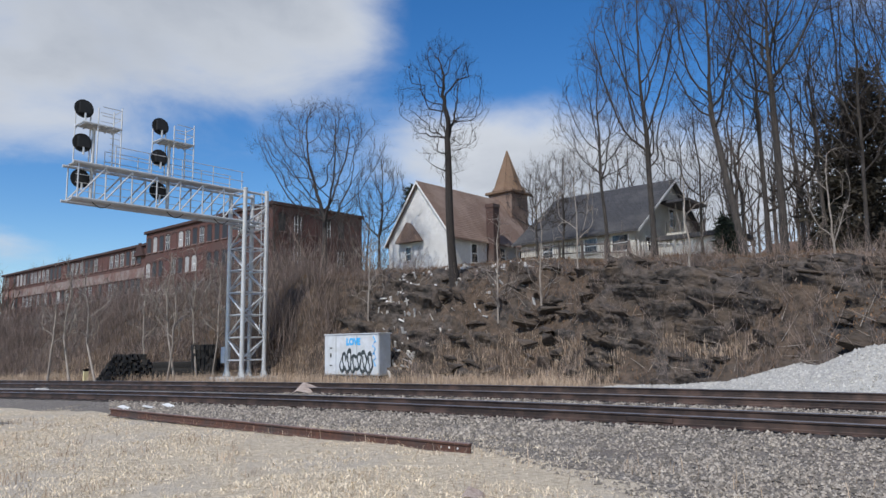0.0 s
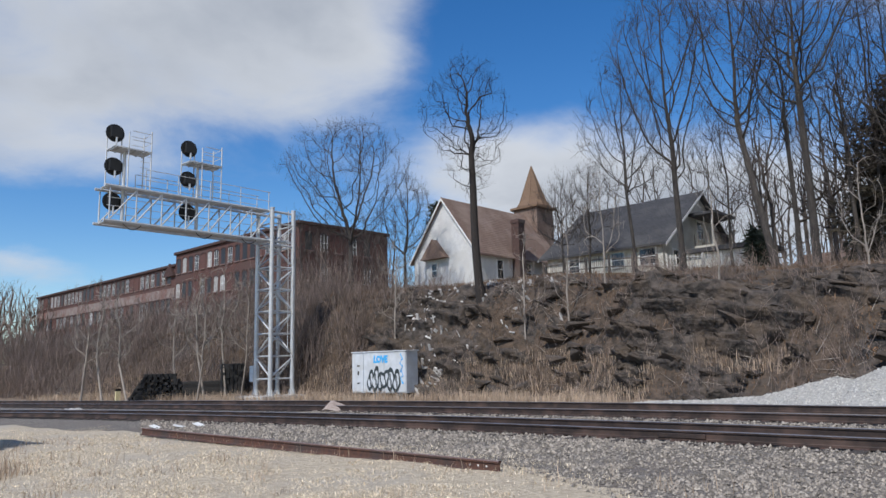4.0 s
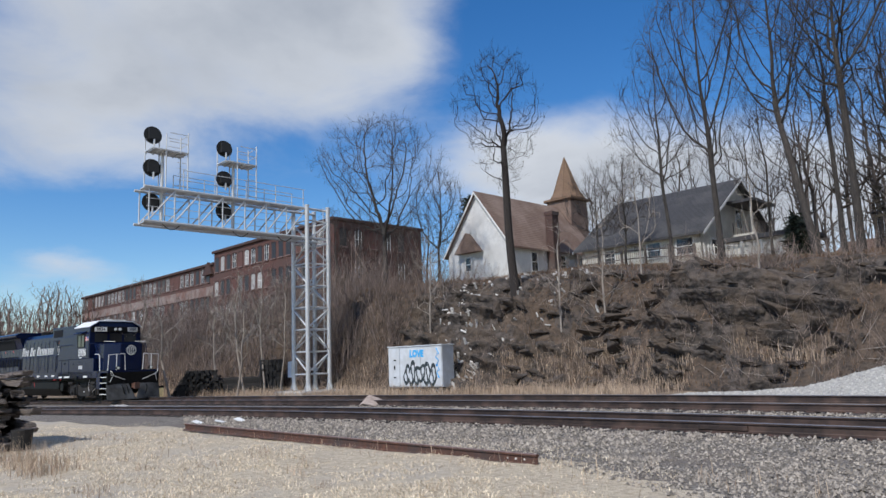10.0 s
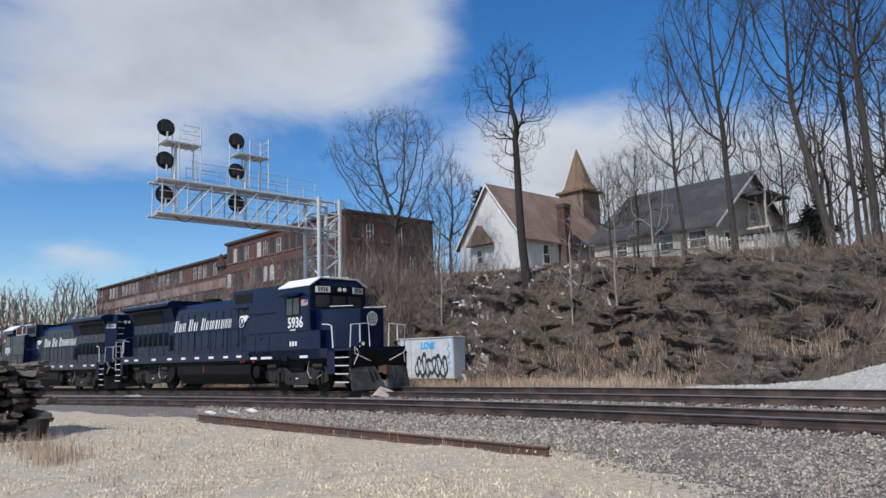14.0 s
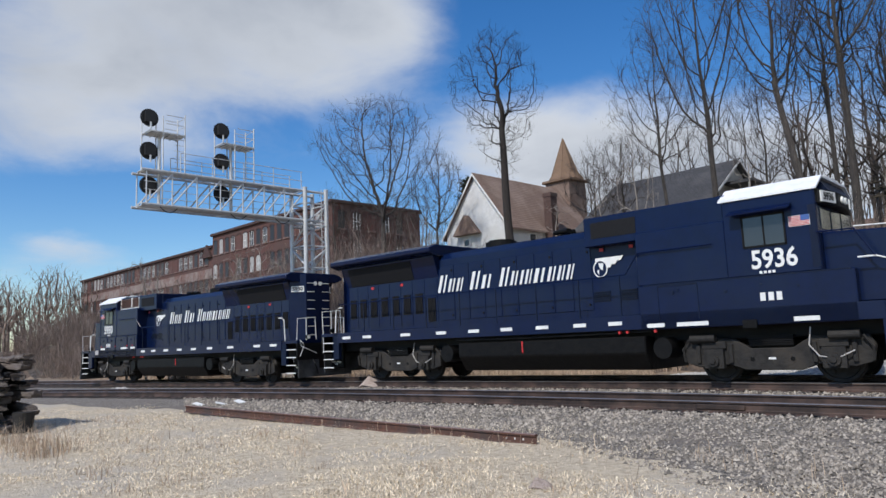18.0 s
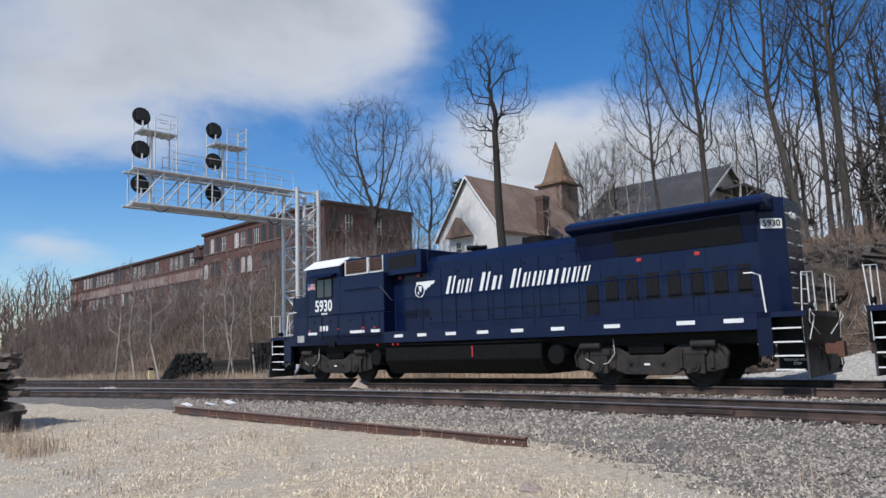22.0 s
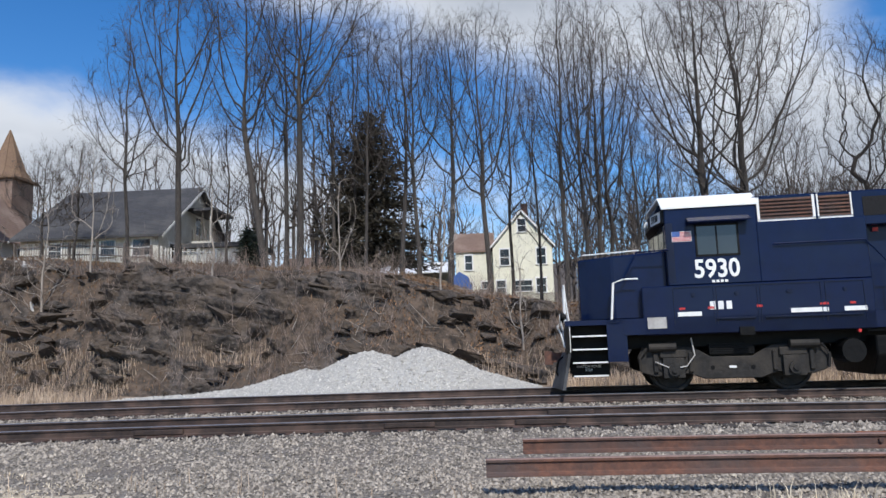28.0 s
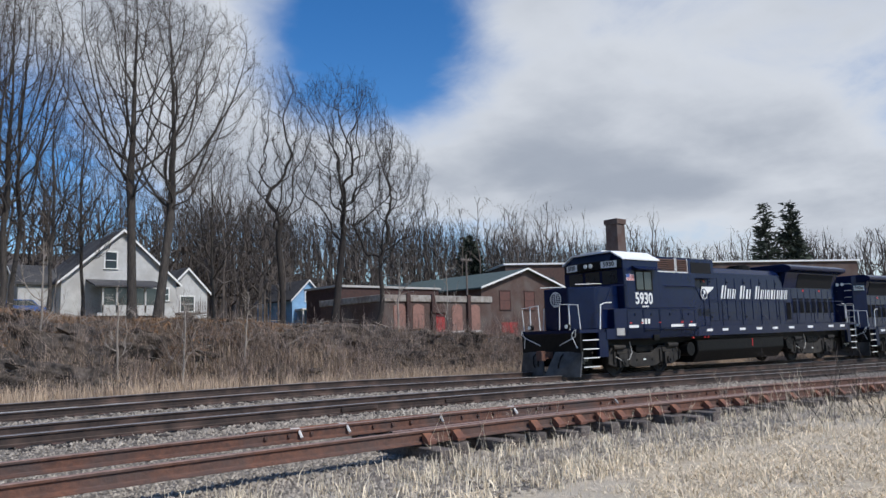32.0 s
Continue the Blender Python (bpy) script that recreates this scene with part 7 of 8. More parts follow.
def colonise(seed, H, width, fork, step, count, shape="egg", lean=(0.0, 0.0), gnarl=0.12, up=0.25, bend=0.0, low=0.0):
    """A bare tree that grows towards free points of its crown: nodes, parents, and how many of them are trunk."""
    rs = np.random.RandomState(seed)
    zf = H * fork
    u = rs.uniform(0, 1, count * 3) ** 0.85
    if shape == "fan":
        R = np.where(u < 0.60, 0.18 + 0.82 * (u / 0.60) ** 0.9, np.sqrt(np.maximum(0.0, 1 - ((u - 0.60) / 0.41) ** 2)))
    elif shape == "ball":
        R = np.sqrt(np.maximum(0.02, 1 - (2 * u - 1) ** 2))
    else:
        R = np.sin(np.pi * np.clip(0.10 + 0.87 * u, 0, 1)) ** 0.8
    r = R * width / 2 * np.sqrt(rs.uniform(0.0, 1, len(u)))
    a = rs.uniform(0, 2 * np.pi, len(u))
    keep = np.array([noise.noise((math.cos(b) * 1.3 + seed * 1.7, math.sin(b) * 1.3, q * 2.4)) for b, q in zip(a, u)]) > -0.2
    z0 = zf * (1 - low)
    P = np.stack([r * np.cos(a) + lean[0] * zf, r * np.sin(a) + lean[1] * zf, z0 + (H - z0) * u], 1)[keep][:count]
    n = max(4, int(zf / 0.6))
    sway = rs.uniform(-1, 1, 2) * bend
    N = np.zeros((9000, 3))
    for i in range(n + 1):
        k = i / n
        N[i] = (lean[0] * zf * k + sway[0] * math.sin(k * 5.0), lean[1] * zf * k + sway[1] * math.sin(k * 4.0), -0.4 + (zf + 0.4) * k)
    parent = [-1] + list(range(n))
    m = n + 1
    first = n if low == 0 else int(n * (1 - low))
    d = np.linalg.norm(P[:, None] - N[None, first:m], axis=2)
    near, dist = d.argmin(1) + first, d.min(1)
    kids, way = {}, {n: np.array([lean[0], lean[1], 1.0])}
    reach = max(4.5, H * 0.45)
    for _ in range(150):
        act = dist < reach
        if not act.any() or m > 8000:
            break
        V = P[act] - N[near[act]]
        V /= np.maximum(1e-6, np.linalg.norm(V, axis=1))[:, None]
        idx, inv = np.unique(near[act], return_inverse=True)
        S = np.zeros((len(idx), 3))
        np.add.at(S, inv.ravel(), V)
        S /= np.maximum(1e-6, np.linalg.norm(S, axis=1))[:, None]
        fresh = []
        for i, v in zip(idx.tolist(), S):
            had = kids.setdefault(i, [])
            if len(had) > 2:
                continue
            v = v + rs.normal(0, gnarl, 3) + way.get(i, 0.0) * 0.5
            v[2] += up
            v /= np.linalg.norm(v)
            q = N[i] + v * step
            if had and min(float(np.linalg.norm(q - N[j])) for j in had) < step * 0.4:
                q = N[i] + (v + rs.normal(0, 0.5, 3)) * step * 0.8
            N[m] = q
            way[m] = v
            parent.append(i)
            had.append(m)
            fresh.append(m)
            m += 1
        if not fresh:
            break
        D = np.linalg.norm(P[:, None] - N[None, fresh[0]:m], axis=2)
        b = D.argmin(1)
        dm = D[np.arange(len(P)), b]
        better = dm < dist
        near[better] = b[better] + fresh[0]
        dist[better] = dm[better]
        live = dist > step * 1.05
        P, near, dist = P[live], near[live], dist[live]
    return N[:m], np.array(parent), n + 1


def girth(parent, tip, r0):
    """Radius at each node: branches add up towards the trunk's foot, which is r0."""
    n = len(parent)
    a, run = np.zeros(n), np.zeros(n)
    for i in range(n - 1, 0, -1):
        if a[i] == 0:
            a[i] = 1.0
        a[parent[i]] += a[i]
        run[parent[i]] = max(run[parent[i]], run[i] + 1)
    a += 0.12 * run
    k = math.log(r0 / tip) / math.log(max(2.0, a[0]))
    return tip * a ** k


def twiglets(N, parent, r, limit, length, seed, each=2, rise=0.35, thin=0.6, side=2):
    """Fine forked end shoots on the thin branches: segments (p, q, ra, rb)."""
    rs = np.random.RandomState(seed)
    out = []
    for i in range(1, len(N)):
        if r[i] > limit:
            continue
        d = N[i] - N[parent[i]]
        d = d / max(1e-6, np.linalg.norm(d))
        for _ in range(each):
            v = d * 0.8 + rs.normal(0, 0.5, 3)
            v[2] += rise
            v *= length * rs.uniform(0.5, 1.25) / np.linalg.norm(v)
            p, w = N[parent[i]] + (N[i] - N[parent[i]]) * rs.uniform(0.2, 1), min(r[i], limit * 0.5) * thin
            out.append((p, p + v, w, w * 0.5))
            for _ in range(side):
                k = rs.uniform(0.3, 0.8)
                e = v * 0.45 + rs.normal(0, 0.24, 3) * length
                out.append((p + v * k, p + v * k + e * 0.8, w * 0.7, w * 0.4))
    return out


def tree(name, az, D, H, r0, label, seed, trunk="bark", twig="twig", group="bare trees on the bank", top=None, width=6.0, fork=0.35, step=0.38, count=520, tip=None, shoots=3, shoot=0.72, fill=2.6, **kw):
    x, y = D * math.sin(radians(az)), D * math.cos(radians(az))
    t = thing(name, Matrix.Translation((x, y, land(x, y))), label, "tree", group)
    if top is not None:
        H = top - land(x, y)
    N, par, nt = colonise(seed, H, width, fork, step, int(count * fill), **kw)
    tip = tip or 0.00020 * D
    r = girth(par, tip, r0)
    fat = {}
    for i in range(1, len(N)):
        j = fat.get(par[i])
        if j is None or r[i] > r[j]:
            fat[par[i]] = i
    r0s = r[:nt].copy()
    r[:nt] = np.maximum(r0s * np.linspace(1.0, 0.72, nt), min(r0s[-1], r[nt:].max() if len(r) > nt else r0s[-1]) * 0.9)
    r[:2] *= 1.15
    used = set(range(1, nt))
    chain_mesh("trunk", [(N[par[i]], N[i], r[par[i]], r[i]) for i in range(1, nt)], 10, trunk, t)
    # the stoutest branches, each followed to where it grows thin
    starts = [i for i in range(nt, len(N)) if par[i] < nt]
    for _ in range(14):
        starts = [i for i in starts if i not in used]
        if not starts:
            break
        i = max(starts, key=lambda q: r[q])
        if r[i] < tip * 3.4:
            break
        run = []
        while i is not None and r[i] > tip * 2.2:
            run.append((N[par[i]], N[i], min(r[par[i]], r[i] * 1.25), r[i]))
            used.add(i)
            nxt = fat.get(i)
            starts += [c for c in range(i + 1, len(N)) if par[c] == i and c != nxt] if r[i] > tip * 4 else []
            i = nxt
        if len(run) > 1:
            chain_mesh("limb", run, 6, trunk, t)
    segs = [(N[par[i]], N[i], min(r[par[i]], r[i] * 1.3), r[i]) for i in range(nt, len(N)) if i not in used]
    o = seg_mesh("crown", segs, 3, twig, t)
    o["kind"] = "stuff"
    o = seg_mesh("shoot", twiglets(N, par, r, tip * 2.6, shoot, seed, shoots), 1, twig, t)
    o["kind"] = "stuff"
    return t


def all_trees():
    tall = "tall bare grey maple with narrow upright crown"
    tree("tree", -39.9, 38.2, 13.2, 0.25, "gnarled dark bare tree leaning over the rocky bank", 11, "darkbark", "darkbark", top=18.5, width=6.0, fork=0.60, step=0.36, count=300, shape="fan", gnarl=0.5, up=0.02, bend=0.34, low=0.30, lean=(-0.06, 0), shoot=0.5)
    tree("tree", -50.5, 49.0, 12.4, 0.21, "bare spreading tree before the brick mill", 5, top=18.3, width=10.2, fork=0.30, shape="fan", gnarl=0.18, up=0.08, count=330, shoot=0.7)
    tree("tree", -46.1, 50.0, 9.0, 0.12, "slender bare tree beside the church", 9, top=15.2, width=4.6, fork=0.30, count=300, up=0.3)
    for az, D, H, sd in ((-52.5, 72, 12.0, 201), (-49.5, 78, 13.0, 202), (-47.2, 70, 11.0, 203), (-54.5, 66, 10.5, 204)):
        tree("tree", az, D, H, 0.13, "bare tree grown up against the mill wall", sd, width=6.5, fork=0.2, step=0.6, count=240, up=0.3, shoot=0.8)
    # azimuth, distance, top, foot radius, fork, width, shape, lean across, points
    rows = [(-27.6, 38.0, 17.4, 0.15, 0.42, 4.4, "egg", -0.05, 380), (-24.0, 37.5, 20.9, 0.24, 0.34, 5.6, "fan", -0.02, 640), (-17.4, 37.0, 21.2, 0.25, 0.46, 6.4, "fan", -0.16, 640), (-15.8, 37.6, 20.0, 0.17, 0.45, 3.8, "egg", 0.0, 360),
            (-14.8, 36.2, 22.0, 0.26, 0.50, 8.2, "fan", 0.01, 720), (-12.2, 40.0, 17.5, 0.16, 0.4, 4.6, "egg", 0.02, 360), (-10.6, 41.0, 21.5, 0.17, 0.36, 4.4, "egg", 0.03, 380), (-9.6, 36.5, 19.5, 0.13, 0.3, 3.6, "egg", 0.04, 300),
            (-6.6, 37.5, 19.4, 0.19, 0.36, 4.6, "egg", 0.06, 440), (-5.2, 37.0, 19.4, 0.17, 0.34, 4.4, "fan", -0.02, 440), (-2.7, 36.0, 18.8, 0.20, 0.36, 4.4, "egg", 0.06, 440), (0.6, 36.5, 19.0, 0.21, 0.34, 5.6, "fan", -0.04, 560), (2.4, 43.0, 19.2, 0.16, 0.34, 4.6, "egg", 0.0, 360),
            (4.6, 40.0, 16.0, 0.13, 0.3, 4.0, "egg", 0.03, 320), (6.6, 34.5, 19.2, 0.19, 0.34, 4.2, "egg", 0.03, 480), (8.6, 34.8, 17.6, 0.17, 0.26, 4.6, "fan", -0.04, 460), (9.5, 35.5, 18.6, 0.20, 0.24, 4.8, "fan", 0.02, 520), (10.1, 36.5, 17.4, 0.17, 0.26, 4.4, "fan", 0.06, 420),
            (12.4, 35.5, 13.6, 0.13, 0.28, 4.2, "egg", 0.03, 360), (14.6, 42.0, 14.5, 0.14, 0.3, 4.6, "egg", -0.02, 320), (23.6, 44.0, 14.0, 0.14, 0.3, 5.0, "egg", 0.0, 340), (-20.4, 43.0, 16.0, 0.12, 0.36, 4.2, "egg", 0.0, 300), (-31.0, 47.0, 14.2, 0.11, 0.3, 4.4, "egg", 0.0, 260), (-33.2, 44.0, 12.8, 0.10, 0.3, 3.6, "egg", 0.02, 240)]
    for k, (az, D, top, r, fk, w, shape, ln, cnt) in enumerate(rows):
        tree("tree", az, D, 15, r * 0.74, tall, 40 + k, top=top, width=w * 1.2, fork=fk, shape=shape, lean=(ln, 0.03 * math.cos(k)), count=cnt, up=0.42, gnarl=0.10, bend=0.10, low=0.12)
    tree("tree", 17.9, 36.5, 17.3, 0.23, "big bare maple with a fan-shaped crown", 91, top=18.9, width=8.6, fork=0.36, shape="fan", up=0.12, gnarl=0.06, count=900, lean=(-0.03, 0))
    tree("tree", 19.6, 37.0, 16.2, 0.24, "big bare maple with a fan-shaped crown", 92, top=18.8, width=9.6, fork=0.33, shape="fan", up=0.12, gnarl=0.06, count=1050, lean=(0.11, 0))
    for az, D, top, r, sd, w, ln in ((28.8, 37.5, 15.9, 0.19, 95, 4.0, -0.02), (32.8, 38.0, 16.1, 0.27, 96, 6.6, 0.14), (36.0, 38.4, 13.0, 0.19, 97, 5.6, 0.20)):
        tree("tree", az, D, 14, r * 0.8, "bare locust tree with twisting limbs", sd, "darkbark", "darktwig", top=top, width=w, fork=0.36, shape="ball", gnarl=0.46, up=0.08, count=520, bend=0.25, lean=(ln, 0), low=0.1, shoot=0.62, shoots=4)
    # small multi-stemmed trees on the face of the bank
    for k, (az, D, H) in enumerate(((-11.6, 31.0, 4.6), (-33.0, 35.5, 5.5), (-21.5, 32.0, 4.5), (-47.0, 40.0, 6.0), (12.0, 29.5, 4.0), (17.0, 29.0, 3.6), (21.5, 29.5, 3.8), (26.0, 30.5, 3.2), (-3.5, 30.0, 5.0), (3.0, 29.5, 4.4), (-36.5, 36.0, 5.5), (-30, 36, 6), (38, 36, 4.2), (42, 40, 4))):
        tree("sapling", az, D, H, 0.05, "thin pale bare sapling on the bank", 120 + k, "palebark", "palebark", group="bare saplings on the bank", width=H * 0.45, fork=0.12, step=0.3, count=70, up=0.5, tip=0.009, shoot=0.4, shoots=2, fill=1.0)
    # pale leaning birches among the brush
    for k, (az, D, H, ln) in enumerate(((-68.5, 47, 7.5, -0.5), (-66.8, 46, 7.0, -0.7), (-61.5, 45, 8.0, -0.4), (-60.0, 46, 8.5, -0.2), (-59.0, 46, 7.5, 0.25), (-58.2, 47, 8.0, 0.5), (-63.5, 50, 7, -0.3), (-62.2, 45.5, 6.5, 0.3), (-70.0, 48, 6, 0.2))):
        tree("sapling", az, D, H, 0.07, "pale bare sapling leaning out of the brush", 150 + k, "palebark", "palebark", group="pale saplings", width=H * 0.5, fork=0.35, step=0.36, count=80, up=0.4, lean=(ln, 0), tip=0.013, shoot=0.5, shoots=2, fill=1.0)


M["palebark"] = mat("pale_bark", (0.36, 0.315, 0.27), (0.24, 0.205, 0.175), 0.9, scale=4)
M["darktwig"] = mat("dark_twigs", (0.060, 0.050, 0.044), (0.040, 0.034, 0.030), 0.9, scale=2, vary=0.2)


def conifer(az, D, H, W, seed, label, needles="needle", full=1.0):
    """An evergreen: whorls of drooping boughs, each carrying flat sprays of needles."""
    x, y = D * math.sin(radians(az)), D * math.cos(radians(az))
    t = thing("evergreen", Matrix.Translation((x, y, land(x, y))), label, "tree", "evergreens")
    bm = bmesh.new()
    tube(bm, [(0, 0, -0.3), (0, 0, H)], 0.016 * H, 8, r2=0.02)
    part("trunk", bm, "darkbark", t)
    rs = np.random.RandomState(seed)
    boughs, C, Dr = [], [], []
    z = H * 0.06
    while z < H * 0.99:
        k = z / H
        reach = W / 2 * (1 - k) ** 0.72 * rs.uniform(0.82, 1.08)
        for j in range(7 if k < 0.8 else 5):
            a = rs.uniform(0, 2 * np.pi)
            L = reach * rs.uniform(0.6, 1.12)
            d = np.array([math.cos(a), math.sin(a), 0.12 - 0.30 * (1 - k)])
            p = np.array([0, 0, z])
            q = p + d * L
            boughs.append((p, q, 0.035, 0.008))
            n = int(max(4, 26 * full * L / (0.5 + 0.06 * W)))
            s = rs.uniform(0.12, 1.0, n)
            C.append(p + d * L * s[:, None] + rs.normal(0, 0.10 + 0.02 * W, (n, 3)) * np.array([1, 1, 0.55]))
            v = np.tile(d, (n, 1)) + rs.normal(0, 0.45, (n, 3))
            Dr.append(v / np.linalg.norm(v, axis=1)[:, None])
        z += max(0.16, H * 0.024)
    seg_mesh("boughs", boughs, 3, "darkbark", t)
    C, Dr = np.concatenate(C), np.concatenate(Dr)
    n = len(C)
    s = rs.uniform(0.10, 0.26, (n, 1)) * max(1.0, D / 50)
    e = np.cross(Dr, rs.normal(0, 1, (n, 3)))
    e /= np.maximum(1e-6, np.linalg.norm(e, axis=1))[:, None]
    V = np.stack([C - e * s * 0.36, C + e * s * 0.36, C + Dr * s * 2.0], 1).reshape(-1, 3)
    fast_mesh("needles", V, np.arange(3 * n).reshape(-1, 3), needles, t)


def woods(name, spots, label, seed, material="twig", h=(9, 14)):
    """Far bare woods, joined."""
    kinds = []
    for k in range(5):
        N, par, nt = colonise(seed + k, 12, 5.6 + 0.5 * k, 0.30, 0.70, 150, shape="ball" if k % 2 else "fan", up=0.10, gnarl=0.24, low=0.2)
        r = girth(par, 0.016, 0.14)
        rows = [(*N[par[i]], *N[i], r[par[i]], r[i], 0 if r[i] > 0.036 else 1) for i in range(1, len(N))]
        rows += [(*p, *q, a, b, 1) for p, q, a, b in twiglets(N, par, r, 0.026, 0.9, seed + k, 1, rise=0.1, side=1)]
        kinds.append(np.array(rows))
    rnd = random.Random(seed)
    allsegs = []
    for x, y in spots:
        A = rnd.choice(kinds).copy()
        k = rnd.uniform(*h) / 12
        a = rnd.uniform(0, 6.28)
        c, s = math.cos(a), math.sin(a)
        z = land(x, y)
        for o in (0, 3):
            X, Y = A[:, o].copy(), A[:, o + 1].copy()
            A[:, o] = (X * c - Y * s) * k + x
            A[:, o + 1] = (X * s + Y * c) * k + y
            A[:, o + 2] = A[:, o + 2] * k + z
        A[:, 6:8] *= max(1.0, math.hypot(x, y) / 75)
        allsegs.append(A)
    S = np.concatenate(allsegs)
    ob = thing(name, Matrix(), label, "woods", kind="stuff")
    for nm, keep, sides in (("stems", S[:, 8] < 0.5, 3), ("twigs", S[:, 8] > 0.5, 1)):
        o = seg_mesh(nm, [((r[0], r[1], r[2]), (r[3], r[4], r[5]), r[6], r[7]) for r in S[keep]], sides, material, ob)
        o["kind"] = "stuff"


def brush(name, spots, label, seed, hgt=(1.4, 3.2), stems=11, material="brush", r=0.013, spread=0.35):
    rnd = np.random.RandomState(seed)
    segs, fine = [], []
    for x, y in spots:
        z = land(x, y)
        H = rnd.uniform(*hgt)
        for k in range(stems):
            b = np.array([x + rnd.normal(0, 0.35), y + rnd.normal(0, 0.35), z - 0.1])
            d = np.array([rnd.normal(0, spread), rnd.normal(0, spread), 1.0])
            d /= np.linalg.norm(d)
            L = H * rnd.uniform(0.6, 1.1)
            m = b + d * L * 0.5
            d2 = d + np.array([rnd.normal(0, 0.16), rnd.normal(0, 0.16), 0.05])
            q = m + d2 * L * 0.5
            segs.append((b, m, r, r * 0.75))
            segs.append((m, q, r * 0.75, r * 0.3))
            for _ in range(3):
                u = rnd.uniform(0.3, 0.95)
                s = b + (q - b) * u
                e = s + (d + rnd.normal(0, 0.5, 3)) * L * 0.26
                fine.append((s, e, r * 0.55, r * 0.25))
    ob = thing(name, Matrix(), label, "brush", kind="stuff")
    for nm, rows, sides in (("stem", segs, 3), ("twig", fine, 1)):
        o = seg_mesh(nm, rows, sides, material, ob)
        o["kind"] = "stuff"


def blades(name, pts, label, material, hgt, width, seed, bend=0.5):
    """Grass: a bent narrow blade at each point."""
    rs = np.random.RandomState(seed)
    P = np.array(pts)
    n = len(P)
    h = rs.uniform(*hgt, n) if P.shape[1] < 4 else rs.uniform(0.5, 1.1, n) * P[:, 3]
    a = rs.uniform(0, 2 * np.pi, n)
    la = rs.uniform(0, 2 * np.pi, n)
    le = np.abs(rs.normal(0, bend, n)) * h
    w = rs.uniform(0.5, 1.2, n) * width
    dx, dy = np.cos(a) * w, np.sin(a) * w
    mx, my = np.cos(la) * le * 0.35, np.sin(la) * le * 0.35
    tx, ty = np.cos(la) * le, np.sin(la) * le
    z = np.zeros(n)
    V = np.stack([np.stack([P[:, 0] - dx, P[:, 1] - dy, P[:, 2]], 1), np.stack([P[:, 0] + dx, P[:, 1] + dy, P[:, 2]], 1),
                  np.stack([P[:, 0] + mx + dx * .8, P[:, 1] + my + dy * .8, P[:, 2] + h * 0.55], 1), np.stack([P[:, 0] + mx - dx * .8, P[:, 1] + my - dy * .8, P[:, 2] + h * 0.55], 1),
                  np.stack([P[:, 0] + tx, P[:, 1] + ty, P[:, 2] + np.maximum(0.02, h - le * 0.35)], 1)], 1).reshape(-1, 3)
    b = np.arange(n)[:, None] * 5
    F = np.concatenate([b + np.array([[0, 1, 2]]), b + np.array([[0, 2, 3]]), b + np.array([[3, 2, 4]])], 1).reshape(-1, 3)
    ob = fast_mesh(name, V, F, material)
    tagged(ob, label, "grass", kind="stuff")
    return ob


def grass_edge(x):
    return near_y(x) - 3.3 - 1.4 * smooth(-14, 8, x) - 3.2 * smooth(-9, 1, x) * (1 - smooth(14, 22, x))


